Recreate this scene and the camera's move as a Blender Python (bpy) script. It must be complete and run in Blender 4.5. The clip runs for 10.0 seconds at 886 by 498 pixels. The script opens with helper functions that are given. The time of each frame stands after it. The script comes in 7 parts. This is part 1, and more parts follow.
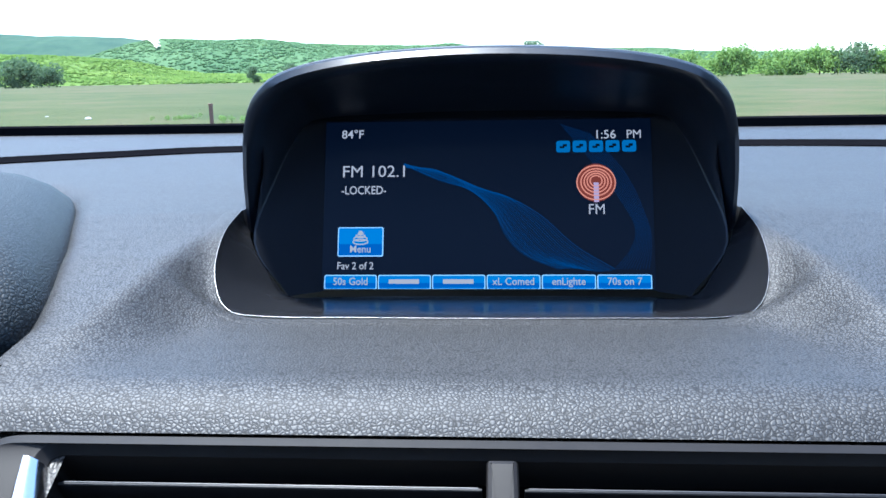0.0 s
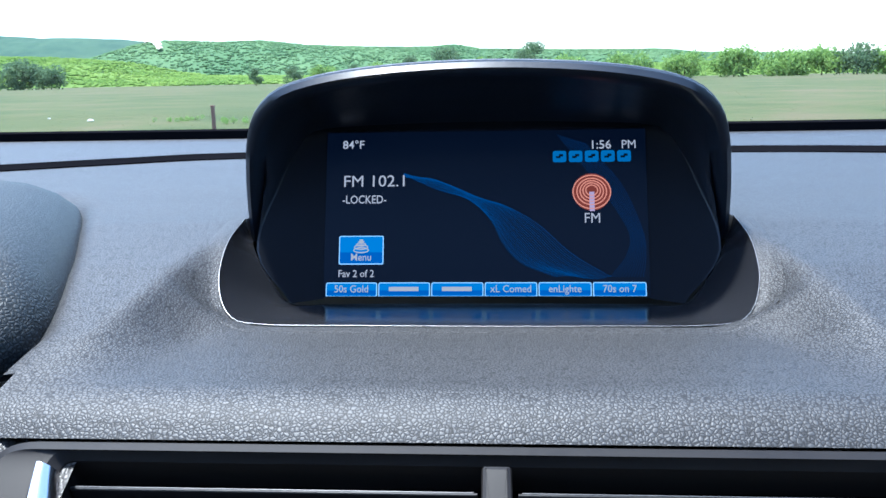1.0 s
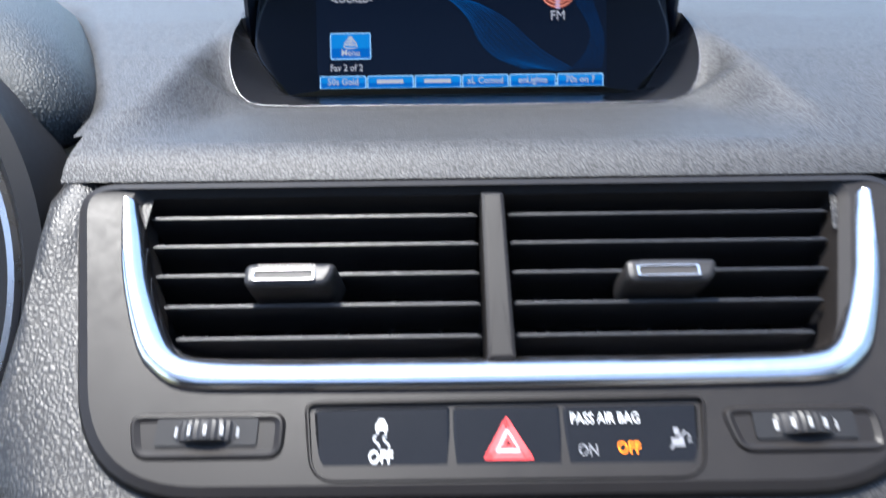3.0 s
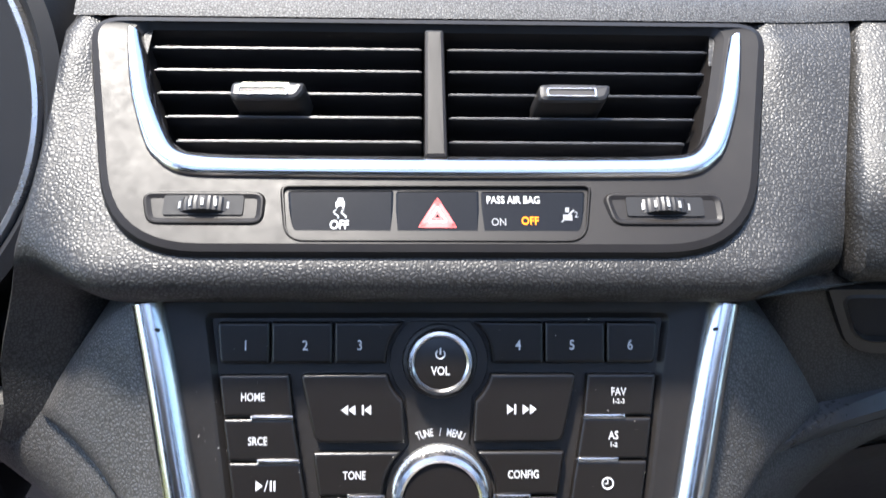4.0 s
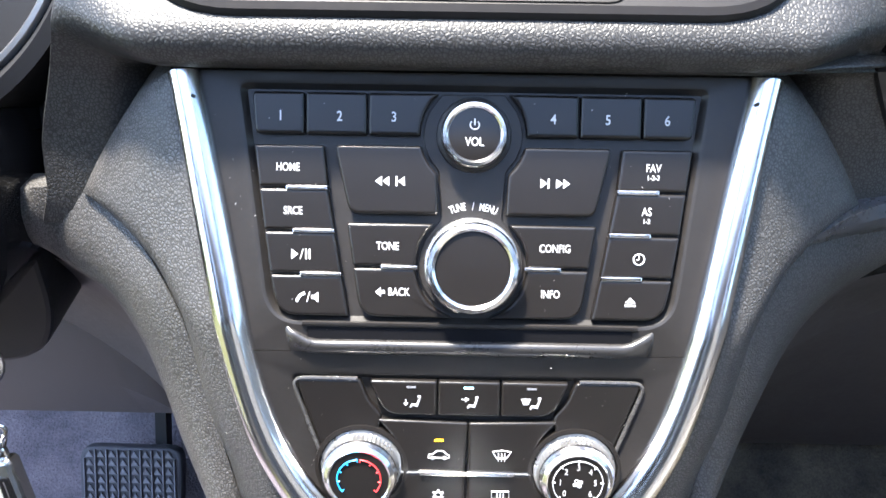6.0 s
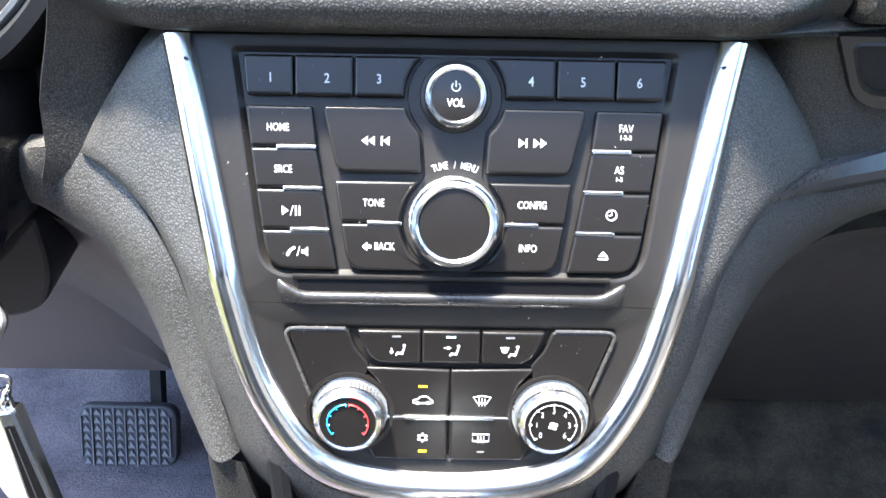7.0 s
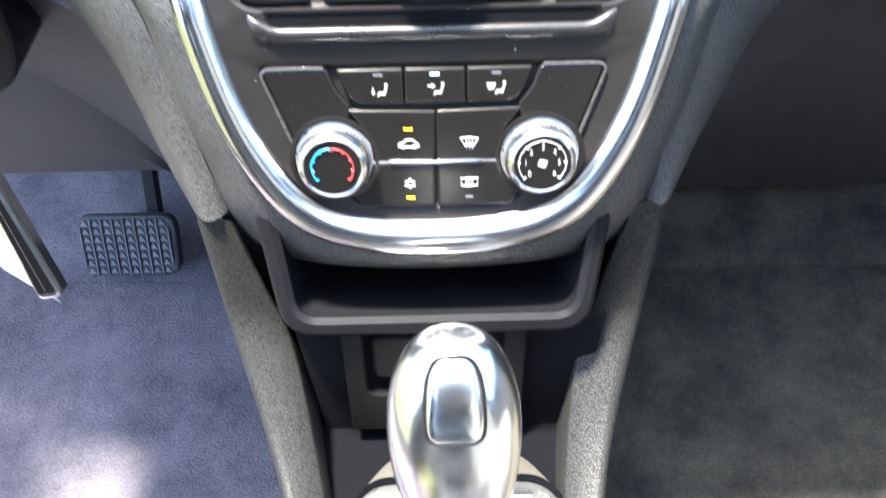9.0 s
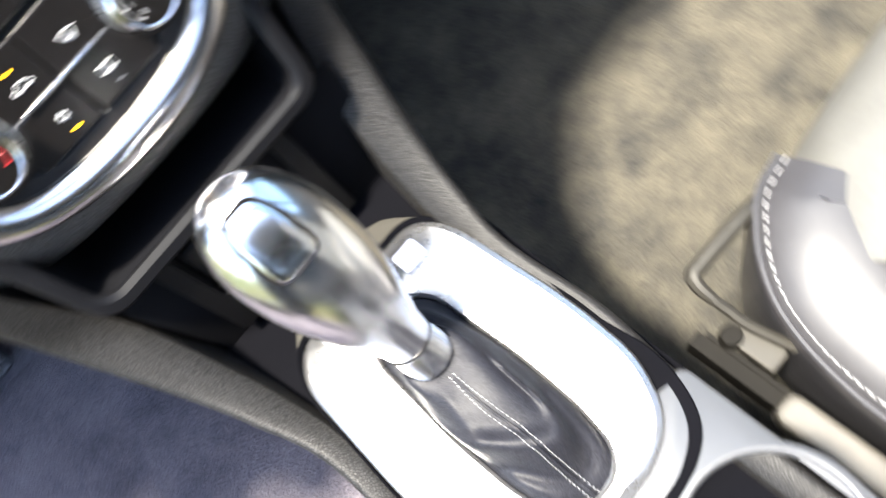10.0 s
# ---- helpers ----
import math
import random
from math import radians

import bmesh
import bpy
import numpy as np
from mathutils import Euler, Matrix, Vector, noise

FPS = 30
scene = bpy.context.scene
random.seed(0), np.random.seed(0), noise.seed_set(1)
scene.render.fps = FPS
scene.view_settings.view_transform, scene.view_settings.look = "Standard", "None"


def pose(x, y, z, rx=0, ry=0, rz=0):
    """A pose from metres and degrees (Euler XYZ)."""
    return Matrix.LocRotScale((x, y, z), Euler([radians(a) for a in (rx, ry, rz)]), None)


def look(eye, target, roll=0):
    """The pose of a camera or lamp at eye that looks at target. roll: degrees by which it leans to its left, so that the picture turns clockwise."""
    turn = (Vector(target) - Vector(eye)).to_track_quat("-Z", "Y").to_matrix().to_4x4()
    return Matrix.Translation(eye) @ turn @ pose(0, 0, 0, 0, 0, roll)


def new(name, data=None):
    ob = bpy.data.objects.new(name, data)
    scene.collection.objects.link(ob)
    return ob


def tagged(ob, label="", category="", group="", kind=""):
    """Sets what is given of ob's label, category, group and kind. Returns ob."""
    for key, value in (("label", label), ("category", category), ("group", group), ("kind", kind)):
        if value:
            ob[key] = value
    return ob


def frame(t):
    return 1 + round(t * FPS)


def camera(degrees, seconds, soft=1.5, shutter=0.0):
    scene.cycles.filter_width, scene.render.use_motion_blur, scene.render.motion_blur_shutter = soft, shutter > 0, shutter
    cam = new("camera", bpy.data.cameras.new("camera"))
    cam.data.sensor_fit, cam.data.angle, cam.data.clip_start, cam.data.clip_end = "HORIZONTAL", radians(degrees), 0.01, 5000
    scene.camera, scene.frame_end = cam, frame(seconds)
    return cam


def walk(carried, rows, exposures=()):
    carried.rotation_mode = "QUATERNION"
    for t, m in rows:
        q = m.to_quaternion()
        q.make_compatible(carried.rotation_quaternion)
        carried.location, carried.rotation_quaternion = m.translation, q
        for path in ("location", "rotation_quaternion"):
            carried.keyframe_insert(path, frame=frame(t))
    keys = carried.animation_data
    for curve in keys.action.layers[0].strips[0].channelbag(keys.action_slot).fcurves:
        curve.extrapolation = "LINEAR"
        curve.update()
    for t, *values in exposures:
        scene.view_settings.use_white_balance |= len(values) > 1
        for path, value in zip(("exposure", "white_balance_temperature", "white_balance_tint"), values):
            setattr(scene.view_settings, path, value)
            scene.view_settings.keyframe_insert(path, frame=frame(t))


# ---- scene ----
cam = camera(59.3, 10.0, 1.5, 0.35)
PATH = [
    (0, (-0.001, -0.354, 1.118), (-0.129, 1.595, 0.687), -1.0),
    (0.5, (-0.006, -0.36, 1.12), (-0.131, 1.595, 0.717), -0.6),
    (1, (0.001, -0.361, 1.123), (-0.132, 1.588, 0.695), -1.1),
    (1.5, (-0.002, -0.35, 1.118), (-0.032, 1.6, 0.674), 0.6),
    (2, (-0.009, -0.344, 1.124), (-0.043, 1.579, 0.574), 0.3),
    (2.5, (-0.011, -0.38, 1.127), (-0.061, 1.505, 0.46), -0.9),
    (2.9, (-0.018, -0.412, 1.116), (-0.026, 1.421, 0.316), -0.6),
    (3, (-0.016, -0.422, 1.115), (-0.014, 1.4, 0.29), -0.7),
    (3.2, (-0.009, -0.445, 1.11), (0.022, 1.358, 0.245), -0.3),
    (4.3, (-0.004, -0.506, 1.11), (0.052, 1.194, 0.058), 1.5),
    (4.5, (-0.003, -0.512, 1.106), (0.031, 1.184, 0.046), 1.3),
    (5, (-0.003, -0.517, 1.094), (0.009, 1.144, -0.02), 1.3),
    (5.5, (-0.005, -0.52, 1.076), (0.0, 1.113, -0.079), 1.2),
    (6, (-0.006, -0.526, 1.064), (-0.019, 1.072, -0.14), 0.7),
    (7.3, (0.001, -0.552, 1.072), (0.018, 0.98, -0.214), 1.3),
    (7.5, (0.008, -0.558, 1.071), (-0.004, 0.96, -0.231), 0.1),
    (8, (0.003, -0.555, 1.055), (-0.002, 0.847, -0.37), -0.8),
    (8.5, (-0.002, -0.559, 1.058), (-0.003, 0.77, -0.437), -0.6),
    (9, (0.003, -0.562, 1.035), (0.016, 0.681, -0.532), -0.9),
    (9.2, (0.022, -0.564, 1.01), (-0.043, 0.667, -0.565), -5.4),
    (9.4, (0.015, -0.558, 1.016), (0.014, 0.548, -0.65), -9.4),
    (9.5, (0.004, -0.56, 1.019), (0.052, 0.495, -0.679), -12.2),
    (9.7, (0.01, -0.57, 1.022), (0.052, 0.385, -0.735), -23.8),
    (9.8, (0.011, -0.57, 1.02), (0.098, 0.31, -0.774), -28.6),
    (9.9, (0.018, -0.574, 1.021), (0.13, 0.224, -0.81), -34.1),
    (10, (0.024, -0.574, 1.023), (0.173, 0.126, -0.845), -38.9),
]

EXPOSURES = [(0.0, 2.27, 5320, 7), (1.0, 2.24, 5320, 7), (2.5, 2.55, 5700, 10), (3.1, 2.35, 5850, 10), (4.3, 2.75, 6150, 11), (5.0, 3.05, 6150, 11), (6.0, 3.55, 6200, 10), (7.5, 3.85, 6200, 7), (9.0, 3.75, 6200, 7), (9.5, 3.6, 6250, 7), (10.0, 2.85, 6400, 8)]
walk(cam, [(t, look(eye, target, roll)) for t, eye, target, roll in PATH], EXPOSURES)

# ---- world and sun ----
SUN_UP, SUN_AZ = 76.0, -65.0   # degrees above the horizon; degrees to the right of straight ahead
world = bpy.data.worlds.new("sky")
scene.world = world
world.use_nodes = True
wn = world.node_tree
sky = wn.nodes.new("ShaderNodeTexSky")
sky.sky_type = "NISHITA"
sky.sun_disc = False
sky.sun_elevation, sky.sun_rotation = radians(SUN_UP), radians(SUN_AZ)
sky.dust_density = 1.5
wn.links.new(sky.outputs[0], wn.nodes["Background"].inputs[0])
wn.nodes["Background"].inputs[1].default_value = 0.15
sun = new("sun", bpy.data.lights.new("sun", "SUN"))
sun.data.energy, sun.data.angle, sun.data.color = 3.4, radians(6), (1.0, 0.92, 0.80)
su, sa = radians(SUN_UP), radians(SUN_AZ)
sun.matrix_world = look((0, 0, 3), (-math.sin(sa) * math.cos(su), -math.cos(sa) * math.cos(su), 3 - math.sin(su)))


# ---- materials ----
def material(name, color, rough=0.5, metal=0.0, spec=0.5, coat=0.0):
    m = bpy.data.materials.new(name)
    m.use_nodes = True
    b = m.node_tree.nodes["Principled BSDF"]
    b.inputs["Base Color"].default_value = (*color, 1)
    b.inputs["Roughness"].default_value = rough
    b.inputs["Metallic"].default_value = metal
    b.inputs["Specular IOR Level"].default_value = spec
    b.inputs["Coat Weight"].default_value = coat
    return m


def node(m, kind, **inputs):
    n = m.node_tree.nodes.new(kind)
    for key, value in inputs.items():
        n.inputs[key.replace("_", " ")].default_value = value
    return n


def wire(m, a, b):
    m.node_tree.links.new(a, b)


def bsdf(m):
    return m.node_tree.nodes["Principled BSDF"]


def vary(m, scale, amount, rough_amount=0.0):
    """Blotches and grain in the colour and the gloss, at two scales."""
    b = bsdf(m)
    base = b.inputs["Base Color"].default_value[:]
    co = node(m, "ShaderNodeTexCoord")
    mp = node(m, "ShaderNodeMapping")
    wire(m, co.outputs["Object"], mp.inputs["Vector"])
    n1 = node(m, "ShaderNodeTexNoise", Scale=scale, Detail=5.0, Roughness=0.6)
    n2 = node(m, "ShaderNodeTexNoise", Scale=scale * 9, Detail=3.0, Roughness=0.6)
    wire(m, mp.outputs[0], n1.inputs["Vector"])
    wire(m, mp.outputs[0], n2.inputs["Vector"])
    add = node(m, "ShaderNodeMath")
    wire(m, n1.outputs[0], add.inputs[0])
    wire(m, n2.outputs[0], add.inputs[1])
    ramp = node(m, "ShaderNodeMapRange")
    ramp.inputs[1].default_value, ramp.inputs[2].default_value = 0.7, 1.3
    ramp.inputs[3].default_value, ramp.inputs[4].default_value = 1 - amount, 1 + amount
    wire(m, add.outputs[0], ramp.inputs[0])
    mul = node(m, "ShaderNodeVectorMath")
    mul.operation = "SCALE"
    mul.inputs[0].default_value = base[:3]
    wire(m, ramp.outputs[0], mul.inputs["Scale"])
    wire(m, mul.outputs[0], b.inputs["Base Color"])
    if rough_amount:
        r = node(m, "ShaderNodeMapRange")
        r.inputs[1].default_value, r.inputs[2].default_value = 0.7, 1.3
        r0 = b.inputs["Roughness"].default_value
        r.inputs[3].default_value, r.inputs[4].default_value = r0 - rough_amount, r0 + rough_amount
        wire(m, add.outputs[0], r.inputs[0])
        wire(m, r.outputs[0], b.inputs["Roughness"])
    return mp


def bump(m, mp, scale, strength, distance, kind="noise", crease=0.5):
    if kind == "cells":
        warp = node(m, "ShaderNodeTexNoise", Scale=scale * 0.5, Detail=2.0)
        wire(m, mp.outputs[0], warp.inputs["Vector"])
        mixv = node(m, "ShaderNodeMix")
        mixv.data_type = "VECTOR"
        mixv.inputs[0].default_value = 0.0008
        wire(m, mp.outputs[0], mixv.inputs[4])
        wire(m, warp.outputs[1], mixv.inputs[5])
        n0 = node(m, "ShaderNodeTexVoronoi", Scale=scale)
        n0.feature = "DISTANCE_TO_EDGE"
        wire(m, mixv.outputs[1], n0.inputs["Vector"])
        soft = node(m, "ShaderNodeMapRange")
        soft.interpolation_type = "SMOOTHSTEP"
        soft.inputs[2].default_value = 0.38
        wire(m, n0.outputs["Distance"], soft.inputs[0])
        height = soft.outputs[0]
        # darker and duller in the creases between the pebbles
        crease_tone = node(m, "ShaderNodeMapRange")
        crease_tone.inputs[2].default_value, crease_tone.inputs[3].default_value = 0.18, 0.45
        wire(m, n0.outputs["Distance"], crease_tone.inputs[0])
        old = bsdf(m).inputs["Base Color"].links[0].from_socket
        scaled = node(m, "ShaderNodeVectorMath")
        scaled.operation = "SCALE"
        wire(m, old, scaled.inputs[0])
        wire(m, crease_tone.outputs[0], scaled.inputs["Scale"])
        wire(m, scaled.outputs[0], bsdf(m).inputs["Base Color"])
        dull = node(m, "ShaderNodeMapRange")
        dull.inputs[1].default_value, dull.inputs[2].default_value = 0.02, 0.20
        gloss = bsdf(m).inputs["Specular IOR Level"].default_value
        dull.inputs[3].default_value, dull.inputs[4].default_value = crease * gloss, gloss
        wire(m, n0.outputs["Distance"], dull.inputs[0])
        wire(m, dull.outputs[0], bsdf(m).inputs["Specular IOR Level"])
    else:
        n0 = node(m, "ShaderNodeTexNoise", Scale=scale, Detail=4.0, Roughness=0.65)
        wire(m, mp.outputs[0], n0.inputs["Vector"])
        height = n0.outputs[0]
    bp = node(m, "ShaderNodeBump", Strength=strength, Distance=distance)
    wire(m, height, bp.inputs["Height"])
    wire(m, bp.outputs[0], bsdf(m).inputs["Normal"])
    return m


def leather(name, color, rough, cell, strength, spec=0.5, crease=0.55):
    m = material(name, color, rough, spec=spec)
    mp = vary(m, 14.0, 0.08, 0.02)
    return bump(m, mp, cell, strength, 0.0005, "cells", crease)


def plain(name, color, rough, metal=0.0, amount=0.1, scale=40.0, grain=900.0, strength=0.08, coat=0.0, rv=0.05, spec=0.5):
    m = material(name, color, rough, metal, spec, coat)
    mp = vary(m, scale, amount, rv)
    return bump(m, mp, grain, strength, 0.0003)


def glow(name, color, strength):
    m = material(name, (0.004, 0.004, 0.005), 0.4, spec=0.02)
    b = bsdf(m)
    b.inputs["Emission Color"].default_value = (*color, 1)
    b.inputs["Emission Strength"].default_value = strength
    return m


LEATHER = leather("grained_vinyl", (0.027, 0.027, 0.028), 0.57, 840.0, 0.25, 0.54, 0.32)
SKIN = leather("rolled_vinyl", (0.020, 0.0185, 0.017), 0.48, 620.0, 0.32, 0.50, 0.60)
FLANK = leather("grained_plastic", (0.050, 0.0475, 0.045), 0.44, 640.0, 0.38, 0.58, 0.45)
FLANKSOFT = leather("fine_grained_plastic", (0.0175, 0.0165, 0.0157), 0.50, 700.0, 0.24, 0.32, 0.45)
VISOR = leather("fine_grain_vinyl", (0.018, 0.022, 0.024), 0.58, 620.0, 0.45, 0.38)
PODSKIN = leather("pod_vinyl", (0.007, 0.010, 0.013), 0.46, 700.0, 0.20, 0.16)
SATIN = plain("satin_graphite_paint", (0.0105, 0.0090, 0.0082), 0.44, 0.0, 0.05, 30.0, 1500.0, 0.03, spec=0.17)
CHROME = plain("chrome", (0.64, 0.615, 0.61), 0.20, 1.0, 0.03, 20.0, 600.0, 0.006, rv=0.03)
ALU = plain("satin_silver_paint", (0.44, 0.435, 0.43), 0.28, 0.9, 0.02, 20.0, 3000.0, 0.006, rv=0.02)
FACE = plain("matte_black_plastic", (0.0135, 0.0120, 0.0112), 0.42, 0.0, 0.12, 60.0, 2500.0, 0.06, spec=0.32)
KEY = plain("button_black_plastic", (0.0080, 0.0068, 0.0062), 0.30, 0.0, 0.06, 80.0, 2500.0, 0.006, rv=0.006, spec=0.34)
SLOTLIP = plain("satin_black_lip", (0.030, 0.028, 0.027), 0.30, 0.35, 0.06, 60.0, 2500.0, 0.01, spec=0.6)
GLOSS = plain("gloss_black_plastic", (0.006, 0.006, 0.0065), 0.09, 0.0, 0.1, 60.0, 800.0, 0.002, rv=0.02, spec=0.18)
SLAT = plain("slat_black_plastic", (0.008, 0.008, 0.009), 0.42, spec=0.3)
SLATGLINT = plain("slat_glint_grey", (0.050, 0.050, 0.054), 0.38, 0.3)
MARK = plain("grey_white_mark", (0.26, 0.26, 0.26), 0.6)
# PIT is for cavities: their inner shade is put into its near-black.
PIT = plain("recess_shade_black", (0.004, 0.004, 0.005), 0.9, spec=0.08)
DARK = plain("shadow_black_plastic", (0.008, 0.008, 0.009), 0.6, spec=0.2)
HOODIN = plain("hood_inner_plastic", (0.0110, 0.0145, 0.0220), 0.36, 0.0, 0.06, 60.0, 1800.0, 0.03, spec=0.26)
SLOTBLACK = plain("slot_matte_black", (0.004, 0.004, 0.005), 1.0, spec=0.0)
TRIMGREY = plain("grey_lower_plastic", (0.037, 0.034, 0.037), 0.50, 0.0, 0.12, 25.0, 1600.0, 0.15)
RUBBER = plain("pedal_rubber", (0.13, 0.13, 0.145), 0.60, 0.0, 0.25, 60.0, 700.0, 0.2)
STEEL = plain("worn_steel", (0.036, 0.033, 0.027), 0.50, 0.4, 0.15, 60.0, 500.0, 0.1)
WHITE = plain("white_legend_print", (0.44, 0.44, 0.44), 0.5)
GREYINK = plain("grey_legend_print", (0.16, 0.16, 0.17), 0.5)
RED = plain("red_legend_print", (0.62, 0.03, 0.03), 0.4)
LINE = plain("silver_line_trim", (0.22, 0.22, 0.23), 0.45, 0.7)
ORANGE = glow("amber_indicator", (0.95, 0.24, 0.01), 0.9)
YELLOW = glow("yellow_indicator", (1.0, 0.50, 0.01), 1.3)
CYAN = glow("pale_blue_indicator", (0.45, 0.85, 0.95), 1.0)
BLUEMARK = plain("blue_scale_print", (0.02, 0.35, 0.75), 0.4)
PAPER = plain("white_paper_tag", (0.50, 0.48, 0.42), 0.7)
KNOBCHROME = plain("worn_chrome", (0.90, 0.89, 0.89), 0.20, 1.0, 0.03, 20.0, 600.0, 0.006, rv=0.03)
BOOT = leather("soft_leather", (0.019, 0.019, 0.024), 0.47, 1000.0, 0.16, 0.28)
THREAD = plain("pale_thread", (0.34, 0.34, 0.34), 0.7)
SEATCLOTH = plain("pale_seat_cloth", (0.140, 0.138, 0.128), 0.85, 0.0, 0.12, 30.0, 900.0, 0.5)
SEATSIDE = plain("grey_seat_valance", (0.034, 0.033, 0.036), 0.38, 0.0, 0.06, 30.0, 1500.0, 0.08)
HEADLINER = plain("pale_headliner", (0.60, 0.58, 0.54), 0.9)


def carpet_material(name, color, warm):
    m = material(name, color, 0.95, spec=0.1)
    b = bsdf(m)
    co = node(m, "ShaderNodeTexCoord")
    big = node(m, "ShaderNodeTexNoise", Scale=14.0, Detail=6.0, Roughness=0.7)
    fine = node(m, "ShaderNodeTexNoise", Scale=420.0, Detail=3.0)
    wire(m, co.outputs["Object"], big.inputs["Vector"])
    wire(m, co.outputs["Object"], fine.inputs["Vector"])
    ramp = node(m, "ShaderNodeValToRGB")
    ramp.color_ramp.elements[0].position, ramp.color_ramp.elements[1].position = 0.3, 0.75
    ramp.color_ramp.elements[0].color = (*[c * 0.7 for c in color], 1)
    ramp.color_ramp.elements[1].color = (*warm, 1)
    wire(m, big.outputs[0], ramp.inputs[0])
    mul = node(m, "ShaderNodeMix")
    mul.data_type, mul.blend_type = "RGBA", "MULTIPLY"
    mul.inputs[0].default_value = 0.7
    wire(m, ramp.outputs[0], mul.inputs[6])
    wire(m, fine.outputs[0], mul.inputs[7])
    wire(m, mul.outputs[2], b.inputs["Base Color"])
    bp = node(m, "ShaderNodeBump", Strength=0.9, Distance=0.003)
    wire(m, fine.outputs[0], bp.inputs["Height"])
    wire(m, bp.outputs[0], b.inputs["Normal"])
    return m


CARPET = carpet_material("cut_pile_carpet", (0.140, 0.130, 0.158), (0.250, 0.222, 0.245))
# The passenger side's carpet, with warm sunlight put into its beige.
WARMCARPET = carpet_material("sun_warmed_carpet", (0.056, 0.056, 0.056), (0.175, 0.158, 0.120))


# ---- shape helpers ----
def build(name, verts, faces, mat, parent=None, label="", smooth=True, sharp=20.0):
    me = bpy.data.meshes.new(name)
    me.from_pydata([tuple(v) for v in verts], [], [tuple(f) for f in faces])
    me.materials.append(mat)
    me.update()
    bm = bmesh.new()
    bm.from_mesh(me)
    bmesh.ops.recalc_face_normals(bm, faces=bm.faces)
    bm.to_mesh(me)
    bm.free()
    if smooth:
        me.polygons.foreach_set("use_smooth", [True] * len(me.polygons))
        me.set_sharp_from_angle(angle=radians(sharp))
        for poly in me.polygons:
            if len(poly.vertices) > 8:
                poly.use_smooth = False
    ob = new(name, me)
    if parent:
        ob.parent = parent
    if label:
        tagged(ob, label)
    return ob


def part(name, geo, mat, parent, label="", smooth=True, sharp=20.0):
    return build(name, geo[0], geo[1], mat, parent, label, smooth, sharp)


def thing(name, label, category, m=None, group="", kind=""):
    ob = new(name)
    ob.empty_display_size = 0.02
    if m is not None:
        ob.matrix_world = m
    return tagged(ob, label, category, group, kind)


def join(*geos):
    verts, faces = [], []
    for v, f in geos:
        k = len(verts)
        verts += [tuple(p) for p in v]
        faces += [tuple(i + k for i in face) for face in f]
    return verts, faces


def moved(geo, m):
    return [tuple(m @ Vector(p)) for p in geo[0]], geo[1]


def spline(pts, n):
    """A smooth line of n points through the given ones."""
    p = [Vector(q) for q in pts]
    p = [2 * p[0] - p[1]] + p + [2 * p[-1] - p[-2]]
    out = []
    for i in range(n):
        t = i / (n - 1) * (len(pts) - 1)
        k = min(int(t), len(pts) - 2)
        t -= k
        a, b, c, d = p[k:k + 4]
        out.append(0.5 * (2 * b + (c - a) * t + (2 * a - 5 * b + 4 * c - d) * t * t + (3 * b - a - 3 * c + d) * t ** 3))
    return out


def loft(rings, closed=False, caps=False):
    n = len(rings[0])
    verts = [tuple(p) for r in rings for p in r]
    faces = []
    for i in range(len(rings) - 1):
        for j in range(n if closed else n - 1):
            k = (j + 1) % n
            faces.append((i * n + j, i * n + k, (i + 1) * n + k, (i + 1) * n + j))
    if caps:
        faces += [tuple(range(n)), tuple(range((len(rings) - 1) * n, len(rings) * n))]
    return verts, faces


def fillet(poly, radii, n=4):
    """Round the corners of an outline; radii is one number or one for each corner."""
    out, m = [], len(poly)
    for i, p in enumerate(poly):
        r = radii[i] if isinstance(radii, (list, tuple)) else radii
        p, a, b = Vector(p), Vector(poly[i - 1]), Vector(poly[(i + 1) % m])
        u, v = (a - p), (b - p)
        r = min(r, u.length * 0.48, v.length * 0.48)
        if r < 1e-6:
            out.append(p)
            continue
        s, e = p + u.normalized() * r, p + v.normalized() * r
        for k in range(n + 1):
            t = k / n
            out.append((1 - t) ** 2 * s + 2 * t * (1 - t) * p + t * t * e)
    return out


def inset(poly, d):
    n = len(poly)
    area = sum(poly[i][0] * poly[(i + 1) % n][1] - poly[(i + 1) % n][0] * poly[i][1] for i in range(n))
    sign = 1 if area > 0 else -1
    out = []
    for i in range(n):
        a, p, b = Vector(poly[i - 1]), Vector(poly[i]), Vector(poly[(i + 1) % n])
        e, f = (p - a), (b - p)
        if e.length < 1e-7 or f.length < 1e-7:
            e = f = b - a
        e.normalize(), f.normalize()
        m1, m2 = Vector((-e.y, e.x)) * sign, Vector((-f.y, f.x)) * sign
        m = (m1 + m2)
        m = m / max(0.35, m.length_squared / 2)
        out.append(p + m * d)
    return out


def slab(poly, w0, w1, bevel=0.0006):
    """A plate on an outline, from w0 to w1, with a rounded upper edge."""
    rings = [[(p[0], p[1], w0) for p in poly]]
    if bevel:
        rings.append([(p[0], p[1], w1 - bevel) for p in poly])
        rings.append([(*q, w1 - bevel * 0.3) for q in inset(poly, bevel * 0.3)])
        top = inset(poly, bevel)
    else:
        top = poly
    rings.append([(p[0], p[1], w1) for p in top])
    v, f = loft(rings, closed=True)
    n = len(poly)
    top_ring = list(range((len(rings) - 1) * n, len(rings) * n))
    if n > 8:
        mid = sum((Vector(v[i]) for i in top_ring), Vector()) / n
        v.append(mid)
        f += [(top_ring[i], top_ring[(i + 1) % n], len(v) - 1) for i in range(n)]
    else:
        f.append(tuple(top_ring))
    f.append(tuple(range(n)))
    return v, f


